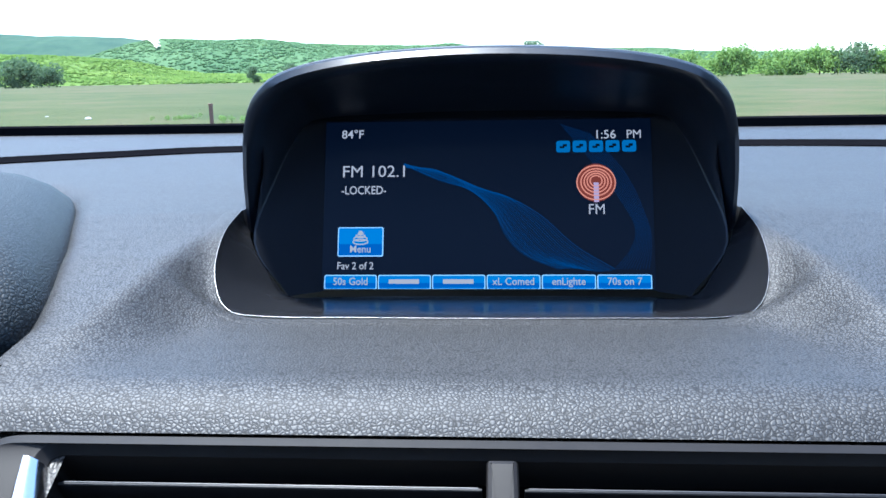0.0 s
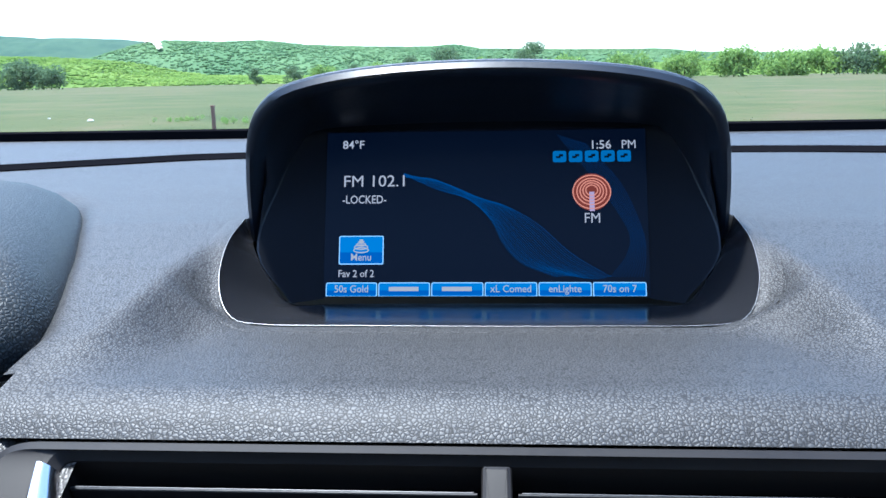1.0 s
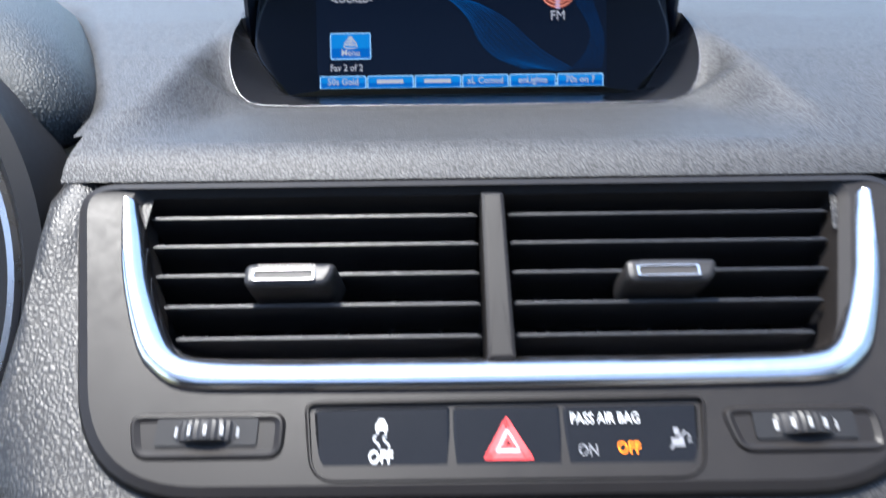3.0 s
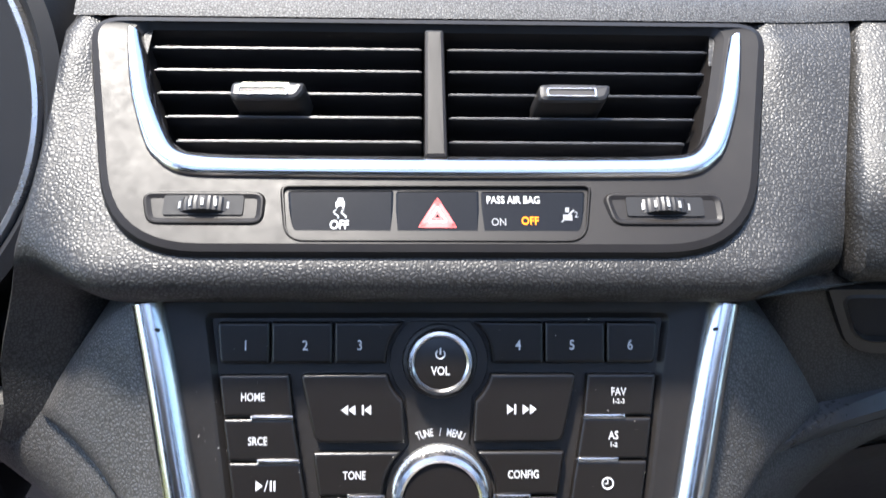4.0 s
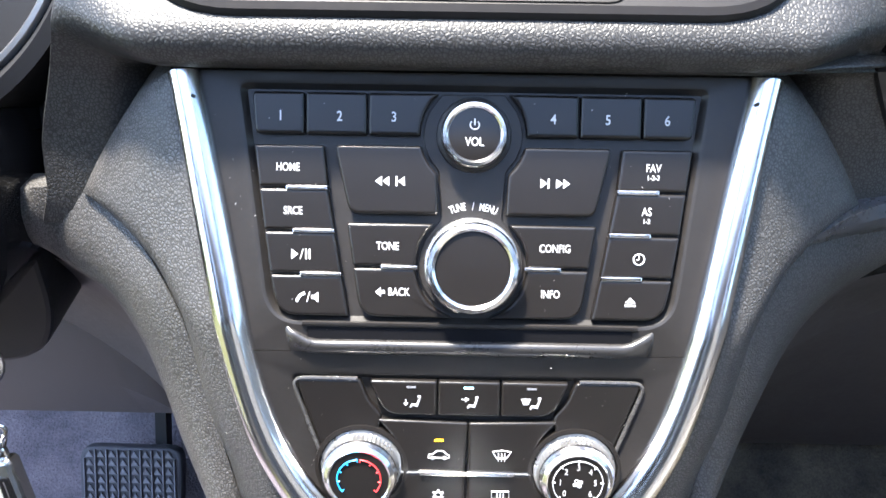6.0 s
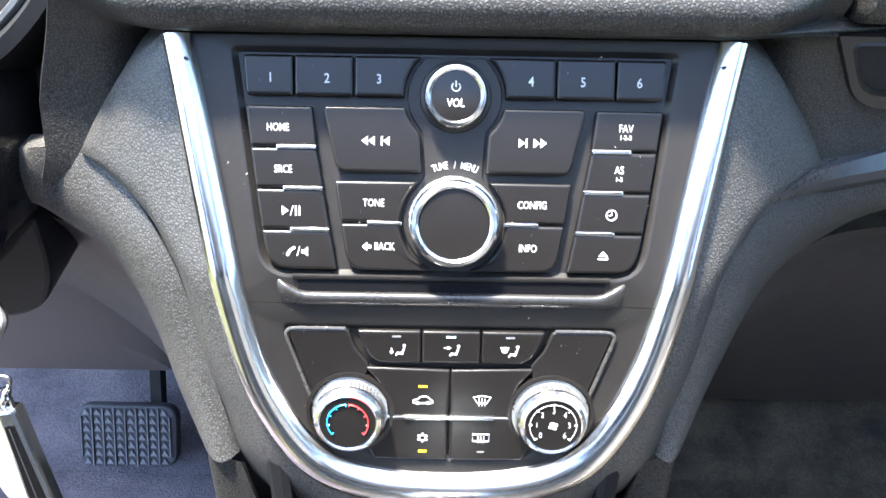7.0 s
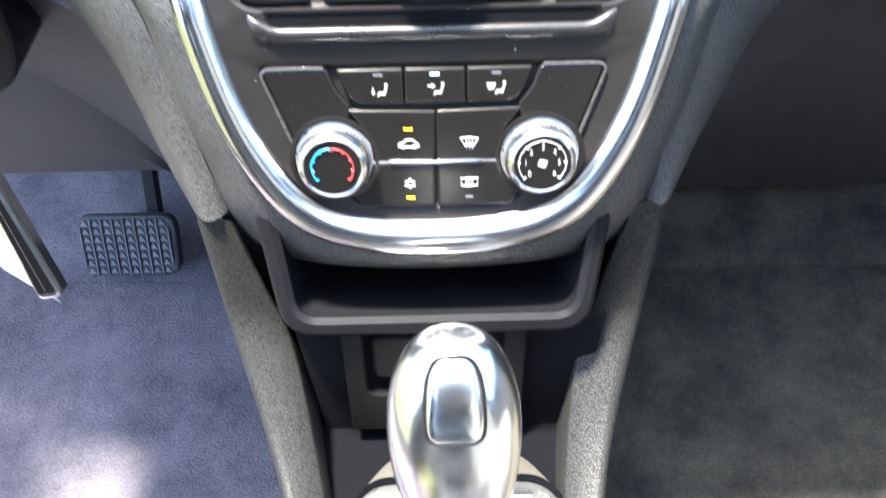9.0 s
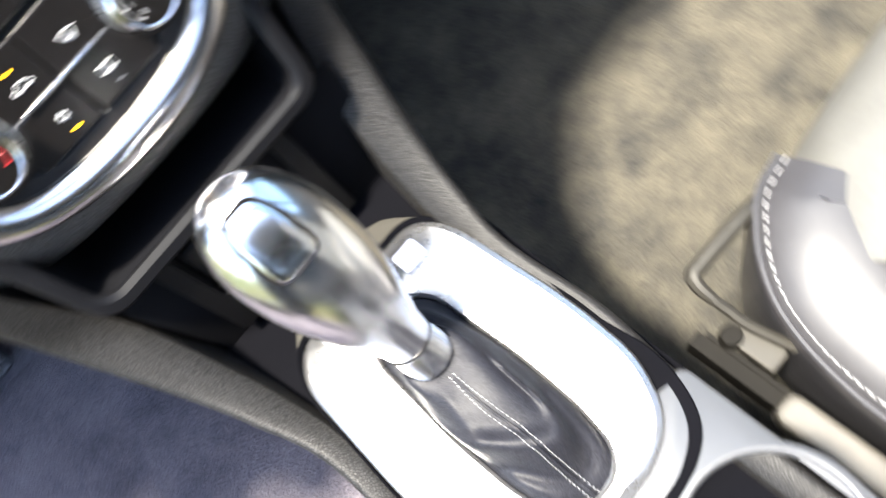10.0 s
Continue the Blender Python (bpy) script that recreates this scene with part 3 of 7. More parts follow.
def tab(u0, u1, v0, v1, text, size, name):
    b = on_screen(name, slab(fillet(rect(u0, u1, v0, v1), [0.0002, 0.0002, 0.0012, 0.0012] if v0 < 0.002 else 0.0010), W, W + 0.0003, 0), TABEDGE)
    on_screen("tab_fill", slab(fillet(rect(u0 + 0.0005, u1 - 0.0005, v0 + (0.0001 if v0 < 0.002 else 0.0005), v1 - 0.0005), 0.0008), W + 0.0003, W + 0.0004, 0), TABBLUE, parent=b)
    on_screen("tab_shade", slab(rect(u0 + 0.0006, u1 - 0.0006, v0 + 0.0006, v0 + (v1 - v0) * 0.42), W + 0.0004, W + 0.0005, 0), TABDEEP, parent=b)
    if text:
        on_screen("tab_text", words(text, size, (u0 + u1) / 2, v0 + (v1 - v0) * (0.5 if v0 < 0.002 else 0.24), W + 0.0006, 0.92, bold=0.00004), TXT, parent=b)
    return b


for k, text in enumerate(("50s Gold", "", "", "xL Comed", "enLighte", "70s on 7")):
    u0 = -0.0772 + k * 0.02573
    b = tab(u0, u0 + 0.0252, 0.0003, 0.0070, text, 0.0050, "preset_tab")
    if not text:
        on_screen("tab_text", bar(u0 + 0.0052, u0 + 0.0196, 0.0027, 0.0048, W + 0.0006), TXT, parent=b)
menu = tab(-0.0712, -0.0492, 0.0158, 0.0300, "Menu", 0.0050, "menu_button")
for k, (a, h) in enumerate(((0.0036, 0.0228), (0.0032, 0.0243), (0.0022, 0.0256))):
    on_screen("menu_icon", moved(tube([(a * math.cos(q * math.pi / 10), a * 0.34 * math.sin(q * math.pi / 10), 0) for q in range(20)], 0.0003, 4, True), Matrix.Translation((-0.0602, h, W + 0.0007))), TXT, parent=menu)
on_screen("menu_icon", slab([(-0.0620, 0.0273), (-0.0602, 0.0256), (-0.0584, 0.0273), (-0.0593, 0.0273), (-0.0593, 0.0282), (-0.0611, 0.0282), (-0.0611, 0.0273)], W + 0.0006, W + 0.0007, 0), TXT, parent=menu)

# ---- centre air vents with the switch strip ----
vent = thing("vent_panel", "satin graphite panel with two slatted air vents and a chrome edge", "air vent", M_VENT)
outer = fillet([(-0.1428, 0.0085), (0.1428, 0.0085), (0.1180, -0.1005), (-0.1180, -0.1005)], [0.016, 0.016, 0.034, 0.034], 10)
hole = fillet([(-0.1205, 0.0030), (0.1205, 0.0030), (0.1035, -0.0590), (-0.1035, -0.0590)], [0.005, 0.005, 0.014, 0.014], 10)
rim = inset(outer, 0.004)
rings = [[(*p, -0.010) for p in outer], [(*p, -0.0012) for p in outer], [(*p, 0.0008) for p in inset(outer, 0.0012)], [(*p, 0.0018) for p in rim], [(*p, 0.0005) for p in inset(hole, -0.003)], [(*p, -0.002) for p in hole], [(*p, -0.012) for p in inset(hole, 0.002)]]
part("face_plate", loft(rings, closed=True), SATIN, vent, "satin graphite frame")
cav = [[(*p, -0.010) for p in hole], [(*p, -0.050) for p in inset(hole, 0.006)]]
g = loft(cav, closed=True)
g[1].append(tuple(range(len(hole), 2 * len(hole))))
# the duct's inner shade is in this colour
part("duct", g, PIT, vent, "air duct, its shade put into a near-black colour")


def half_path(half, n):
    full = [(-p[0], p[1], 0) for p in half] + [(p[0], p[1], 0) for p in half[-2::-1]]
    return resample(spline(full, n * 5), n)


co = half_path([(0.1268, 0.0000), (0.1250, -0.012), (0.1208, -0.031), (0.1125, -0.0535), (0.1060, -0.0620), (0.0960, -0.0675), (0.07, -0.0686), (0.0, -0.0690)], 91)
ci = half_path([(0.1215, -0.0005), (0.1180, -0.012), (0.1125, -0.031), (0.1040, -0.0495), (0.0985, -0.0555), (0.0910, -0.0572), (0.07, -0.0580), (0.0, -0.0582)], 91)
rings = [[(p.lerp(q, t).x + 0.0022, p.lerp(q, t).y, w) for p, q in zip(co, ci)] for t, w in ((0, -0.001), (0.0, 0.0014), (0.06, 0.0026), (0.2, 0.0036), (0.4, 0.0037), (0.6, 0.0030), (0.8, 0.0016), (1.0, -0.0008), (1.0, -0.006))]
part("chrome_surround", loft(rings), CHROME, vent, "bright chrome trim curving under the vents", sharp=40)
part("divider", slab(fillet([(-0.0035, -0.0600), (0.0055, -0.0600), (0.0047, 0.0015), (-0.0033, 0.0015)], 0.0012), -0.02, 0.0022, 0.0014), SATIN, vent, "upright graphite bar between the vents")
for k in range(5):
    s = 0.0032 + 0.0114 * k
    x1 = lerp(s, [0, 0.03, 0.050], [0.1195, 0.1120, 0.1020]) - 0.002
    for u0, u1 in ((-x1, -0.0045), (0.0065, x1)):
        prof = [(-0.0006, -0.0002), (-0.00045, 0.0003), (-0.00015, 0.0005), (0.00015, 0.0005), (0.00045, 0.0003), (0.0006, -0.0002), (0.0012, -0.006), (0.0010, -0.016), (-0.0012, -0.016), (-0.0013, -0.006)]
        rings = [[(u, -s + a, -0.006 + w) for a, w in prof] for u in (u0, u0 + 0.0004, u1 - 0.0004, u1)]
        sl = part("slat", loft(rings, closed=True, caps=True), SLAT, vent)
        # paler strip added along the slat, its edge highlight put into colour
        part("slat_glint", tube([(u0 + 0.001, -s + 0.0004, -0.0056), ((u0 + u1) / 2, -s + 0.0004, -0.0056), (u1 - 0.001, -s + 0.0004, -0.0056)], 0.00024, 6), SLATGLINT, sl)
for u in [-0.105 + 0.0175 * i for i in range(6)] + [0.019 + 0.0175 * i for i in range(6)]:
    part("vane", slab([(u - 0.0007, -0.056), (u + 0.0007, -0.056), (u + 0.0007, 0.001), (u - 0.0007, 0.001)], -0.046, -0.0235, 0.0004), FACE, vent)

INSERT = plain("smoky_grey_insert", (0.030, 0.028, 0.027), 0.45, 0.0, spec=0.15)


def vent_tab(u0, lean):
    g = slab(fillet([(u0 - 0.0145, -0.0345), (u0 + 0.0120, -0.0345), (u0 + 0.0145, -0.0295), (u0 + 0.0145, -0.0265), (u0 - 0.0145, -0.0265)], 0.0028, 5), -0.012, 0.0035, 0.0018)
    g = ([(p[0] + lean * (p[2] + 0.012), p[1], p[2]) for p in g[0]], g[1])
    t = part("vent_tab", g, FACE, vent, "black sliding tab")
    du = lean * 0.0155
    part("chrome_insert", frame_ring(fillet(rect(u0 + du - 0.0115, u0 + du + 0.0085, -0.0333, -0.0290), 0.001), fillet(rect(u0 + du - 0.0106, u0 + du + 0.0076, -0.0325, -0.0298), 0.0006), 0.002, 0.0044, 0.0003), CHROME, t, "chrome-edged window")
    part("insert_face", slab(rect(u0 + du - 0.0108, u0 + du + 0.0078, -0.0327, -0.0296), 0.002, 0.0038, 0), INSERT, t, "smoky grey insert")
    for k in range(15):
        a = u0 + du - 0.0098 + k * 0.00125
        part("grip_rib", bar(a, a + 0.0006, -0.0285, -0.0270, 0.0031, 0.0003), SLOTLIP, t)


vent_tab(-0.0635, -0.12)
vent_tab(0.0548, 0.12)

# thumbwheels in their shallow pockets
for u0, du in ((-0.0843, -1), (0.0863, 1)):
    po = fillet([(u0 - 0.0225, -0.0760), (u0 + 0.0215, -0.0760), (u0 + 0.0215, -0.0885), (u0 - 0.0195, -0.0885)], 0.004, 5)
    pi = fillet([(u0 - 0.0145, -0.0772), (u0 + 0.0145, -0.0772), (u0 + 0.0145, -0.0852), (u0 - 0.0145, -0.0852)], 0.001, 5)
    rings = [[(*p, 0.0010) for p in inset(po, -0.0010)], [(*p, 0.0024) for p in po], [(*p, 0.0025) for p in inset(po, 0.0006)], [(*p, 0.0017) for p in inset(po, 0.0022)], [(*p, 0.0017) for p in pi]]
    g = loft(rings, closed=True)
    g[1].append(tuple(range(4 * len(pi), 5 * len(pi))))
    pk = part("wheel_pocket", g, SATIN, vent, "shallow satin pocket round the wheel")
    part("wheel_well", slab(pi, 0.0016, 0.0023, 0), DARK, pk)
    prof = [(0.0, -0.0036), (0.0125, -0.0036), (0.0148, -0.0028), (0.0152, 0.0), (0.0148, 0.0028), (0.0125, 0.0036), (0.0, 0.0036)]
    nn = 96
    rings = [[((r + (0.00025 if (j % 2 and 1 < i < 5) else 0)) * math.cos(2 * math.pi * j / nn), h, (r + (0.00025 if (j % 2 and 1 < i < 5) else 0)) * math.sin(2 * math.pi * j / nn)) for j in range(nn)] for i, (r, h) in enumerate(prof)]
    tw = part("thumbwheel", moved(loft(rings, closed=True), Matrix.Translation((u0, -0.0812, -0.0102))), FACE, vent, "ribbed black thumbwheel")
    for k in range(-2, 3):
        a = k * 0.30 + 0.02
        part("wheel_mark", moved(slab(rect(-0.0005, 0.0005, -0.0016, 0.0012), 0.0150, 0.0156, 0), Matrix.Translation((u0, -0.0812, -0.0102)) @ Matrix.Rotation(a, 4, "Y")), MARK, tw)
    for sgn in (-1, 1):
        part("arrow_mark", moved(slab([(0, -0.0012), (0, 0.0012), (sgn * 0.0012, 0)], 0.0152, 0.0156, 0), Matrix.Translation((u0, -0.0812, -0.0102)) @ Matrix.Rotation(sgn * 0.88, 4, "Y")), WHITE, tw)

bo = fillet([(-0.0565, -0.0728), (0.0590, -0.0722), (0.0555, -0.0955), (-0.0535, -0.0955)], [0.003, 0.003, 0.007, 0.007], 6)
bi = inset(bo, 0.0016)
part("strip_bezel", loft([[(*p, 0.0012) for p in inset(bo, -0.0008)], [(*p, 0.0024) for p in bo], [(*p, 0.0024) for p in inset(bo, 0.0004)], [(*p, -0.003) for p in bi]], closed=True), SATIN, vent)
part("strip_back", slab(bi, -0.004, -0.0028, 0), DARK, vent)


def switch(u0, u1, cl, cr, label):
    p = fillet([(u0, -0.0743), (u1, -0.0740), (u1 - cr * 0.4, -0.0938), (u0 + cl * 0.4, -0.0938)], [0.002 if cl else 0.0014, 0.002 if cr else 0.0014, max(0.0014, cr), max(0.0014, cl)], 5)
    return part("switch", slab(p, -0.003, 0.0016, 0.0011), GLOSS, vent, label)


s1 = switch(-0.0545, -0.0147, 0.006, 0, "gloss black traction control switch")
s2 = switch(-0.0143, 0.0171, 0, 0, "gloss black hazard light switch with a red triangle")
s3 = switch(0.0175, 0.0572, 0, 0.006, "gloss black airbag status panel")
WS = 0.0017
part("legend", words("OFF", 0.0050, -0.0345, -0.0890, WS, 0.80, bold=0.0001), WHITE, s1)
car = join(bar(-0.0362, -0.0328, -0.0812, -0.0793, WS), slab([(-0.0358, -0.0793), (-0.0332, -0.0793), (-0.0337, -0.0779), (-0.0353, -0.0779)], WS, WS + 0.0001, 0), bar(-0.0360, -0.0353, -0.0821, -0.0812, WS), bar(-0.0337, -0.0330, -0.0821, -0.0812, WS))
part("skid_symbol", car, WHITE, s1)
for du in (-0.0006, 0.0008):
    part("skid_symbol", tube([(-0.0346 + du * 2 - 0.0003 * math.sin(k * 0.9) * 3, -0.0827 - k * 0.0006, WS + 0.0001) for k in range(7)], 0.0003, 4), WHITE, s1)


def triangle(name, cu, cv, r, width, mat, parent):
    o = fillet([(cu, cv + r), (cu - r * 0.92, cv - r * 0.62), (cu + r * 0.92, cv - r * 0.62)], 0.0008, 3)
    i = inset(o, width)
    part(name, frame_ring(o, i, WS, WS + 0.0002, 0), mat, parent, smooth=False)


triangle("red_triangle", 0.0014, -0.0852, 0.0078, 0.0022, RED, s2)
triangle("white_triangle", 0.0014, -0.0852, 0.0043, 0.0007, WHITE, s2)
triangle("red_triangle", 0.0014, -0.0852, 0.0026, 0.0008, RED, s2)
part("legend", words("PASS AIR BAG", 0.0043, 0.0196, -0.0785, WS, 0.76, "LEFT", bold=0.00003), WHITE, s3)
part("legend", words("OFF", 0.0046, 0.0355, -0.0872, WS, 0.82, bold=0.00004), ORANGE, s3, "lit amber word")
part("legend", words("ON", 0.0044, 0.0240, -0.0877, WS, 0.82), GREYINK, s3)
part("belt_symbol", join(bar(0.0488, 0.0502, -0.0835, -0.0815, WS), bar(0.0478, 0.0512, -0.0868, -0.0845, WS), moved(bar(-0.0035, 0.0035, -0.0003, 0.0003, WS), Matrix.Translation((0.0496, -0.0850, 0)) @ Matrix.Rotation(0.8, 4, "Z"))), GREYINK, s3)
part("legend", words("2", 0.0036, 0.0528, -0.0845, WS, 0.82), GREYINK, s3)

# ---- centre stack: chrome frame, radio, climate controls ----
console = thing("centre_console", "centre stack frame with a chrome edge and grained side cheeks", "console")
OUT = [(0.1175, 0.0), (0.1130, 0.025), (0.1050, 0.073), (0.0950, 0.126), (0.0836, 0.161), (0.0640, 0.190), (0.0350, 0.2035), (0.0, 0.2072)]
INN = [(0.1050, -0.0015), (0.0998, 0.025), (0.0912, 0.073), (0.0805, 0.126), (0.0690, 0.156), (0.0530, 0.1775), (0.0310, 0.1865), (0.0, 0.1890)]
po = half_path(OUT, 121)
pi = half_path(INN, 121)
rings = []
for t, h in ((0, -0.006), (0, 0.0006), (0.04, 0.0026), (0.12, 0.0046), (0.26, 0.0058), (0.40, 0.0064), (0.54, 0.0063), (0.68, 0.0055), (0.80, 0.0042), (0.91, 0.0025), (0.98, 0.0008), (1.0, -0.003)):
    rings.append([stack(p.lerp(q, t).x, p.lerp(q, t).y, h) for p, q in zip(po, pi)])
chrome_rings = rings
part("chrome_frame", loft(rings, caps=False), CHROME, console, "polished chrome U-shaped trim", sharp=40)
for i in (0, 120):
    part("trim_end", ([r[i] for r in chrome_rings], [tuple(range(len(chrome_rings)))]), CHROME, console)


def cheek_y(x, z):
    d = max(0.0, abs(x - CX) - lerp(z, [0.745, 0.75, 0.768, 0.7956, 0.828, 0.875, 0.937], [0.0, 0.034, 0.063, 0.0836, 0.095, 0.105, 0.1175]))
    y = -0.248 - (0.937 - z) * 0.632 if z > 0.856 else -0.2992 - (0.856 - z) * 0.4045
    return y + 0.004 + 0.58 * d


UP = [(0.1185, 0.9365), (0.1300, 0.9285), (0.1410, 0.917), (0.1565, 0.8965), (0.1675, 0.8795)]
DOWN = [(0.1675, 0.8795), (0.1480, 0.8745), (0.1320, 0.8660), (0.1225, 0.856), (0.1165, 0.842), (0.1105, 0.808)]
UNDER = [(0.1040, -0.3085, 0.781), (0.0985, -0.3165, 0.760), (0.0875, -0.3200, 0.736), (0.0600, -0.3290, 0.7330), (0.0300, -0.3345, 0.7350), (0.0, -0.3360, 0.7355)]
crease = [Vector((a, cheek_y(CX + a, b), b)) for a, b in [(p.x, p.z) for p in resample(spline([(a, 0, b) for a, b in UP], 40), 16)[:-1]]]
crease += resample(spline([(a, cheek_y(CX + a, b), b) for a, b in DOWN] + UNDER, 120), 46)
half_in = [Vector((p.x, p.y, 0)) for p in po[60:]][::-1]
cheek_rings = []
for i, c in enumerate(crease):
    s = 0.055 * i / 15 if i <= 15 else None
    if s is not None:
        inner_p = Vector((lerp(s, [p[1] for p in OUT], [p[0] for p in OUT]), s))
    else:
        a = next(k for k, p in enumerate(half_in) if p.y >= 0.055)
        q = resample(half_in[a:], 46)[i - 15]
        inner_p = Vector((q.x, q.y))
    cheek_rings.append((inner_p, c))
for side in (-1, 1):
    rings = []
    for inner_p, c in cheek_rings:
        a = stack(side * (inner_p.x - 0.0005), inner_p.y, -0.0012)
        a0 = stack(side * (inner_p.x - 0.002), inner_p.y, -0.006)
        b = Vector((CX + side * c.x, c.y, c.z))
        row = [a0]
        for k in range(9):
            t = k / 8
            p = a.lerp(b, t)
            p.y -= 0.004 * math.sin(math.pi * t) * min(1.0, (b - a).length / 0.03)
            row.append(p)
        row += [b + Vector((side * 0.0010, 0.002, -0.0014)), b + Vector((side * 0.001, 0.009, -0.0008)), b + Vector((0, 0.03, 0.004))]
        rings.append(row)
    part("cheek_panel", loft(rings), FLANK, console, "pebble-grained side cheek", sharp=60)


def ring_plate(outer, recess, depth, wall=0.0022):
    ins = inset(recess, wall)
    o = [stack(p[0], p[1], 0.0) for p in outer]
    rings = [[stack(p[0], p[1], -0.004) for p in outer], o, [stack(p[0], p[1], 0.0) for p in inset(recess, -0.0012)], [stack(p[0], p[1], -0.0004) for p in recess], [stack(p[0], p[1], -depth) for p in ins]]
    g = loft(rings, closed=True)
    g[1].append(tuple(range(4 * len(outer), 5 * len(outer))))
    return g


radio = thing("radio_panel", "black radio control panel with buttons and two chrome-ringed knobs", "radio", M_RADIO)
INV = M_RADIO.inverted()
face = ring_plate(fillet([(-0.1058, -0.0015), (0.1058, -0.0015), (0.0920, 0.108), (-0.0920, 0.108)], 0.002, 8), fillet([(-0.0905, 0.0030), (0.0905, 0.0030), (0.0790, 0.0958), (-0.0790, 0.0958)], [0.004, 0.004, 0.013, 0.013], 8), 0.0030)
part("face_plate", moved(face, INV), FACE, radio, "matte black face plate")


def mm(pts):
    return [(p[0] / 1000, -p[1] / 1000) for p in pts]


def bow(cs, r, s0, s1, n=7):
    """A hollow edge round a knob: points from s0 to s1 on a circle about the middle line."""
    return [(math.sqrt(max(0.0, r * r - (s - cs) ** 2)), s) for s in [s0 + (s1 - s0) * k / (n - 1) for k in range(n)]]


def key(panel, pts, side, radii, label, h=0.0012, low=-0.0034, shift=0.0):
    radii = [radii] * len(pts) if not isinstance(radii, (list, tuple)) else radii
    radii = [0.95 if 0 < r < 0.95 else r for r in radii]
    q = [(side * a, b - shift) for a, b in pts]
    return part("button", keycap(mm(q), [r / 1000 for r in radii], low, h, drop=0.0006 if shift else 0.0010), KEY, panel, label, sharp=50)


def legend(parent, text, size, u, s, narrow=0.86, h=0.0013, mat=None, bold=0.00004):
    return part("legend", words(text, size / 1000, u / 1000, -s / 1000, h, narrow, bold=bold), mat or WHITE, parent, smooth=False)


def shape(parent, polys, h=0.0013, mat=None, name="symbol"):
    return part(name, join(*[slab(mm(p), h, h + 0.00012, 0) for p in polys]), mat or WHITE, parent, smooth=False)


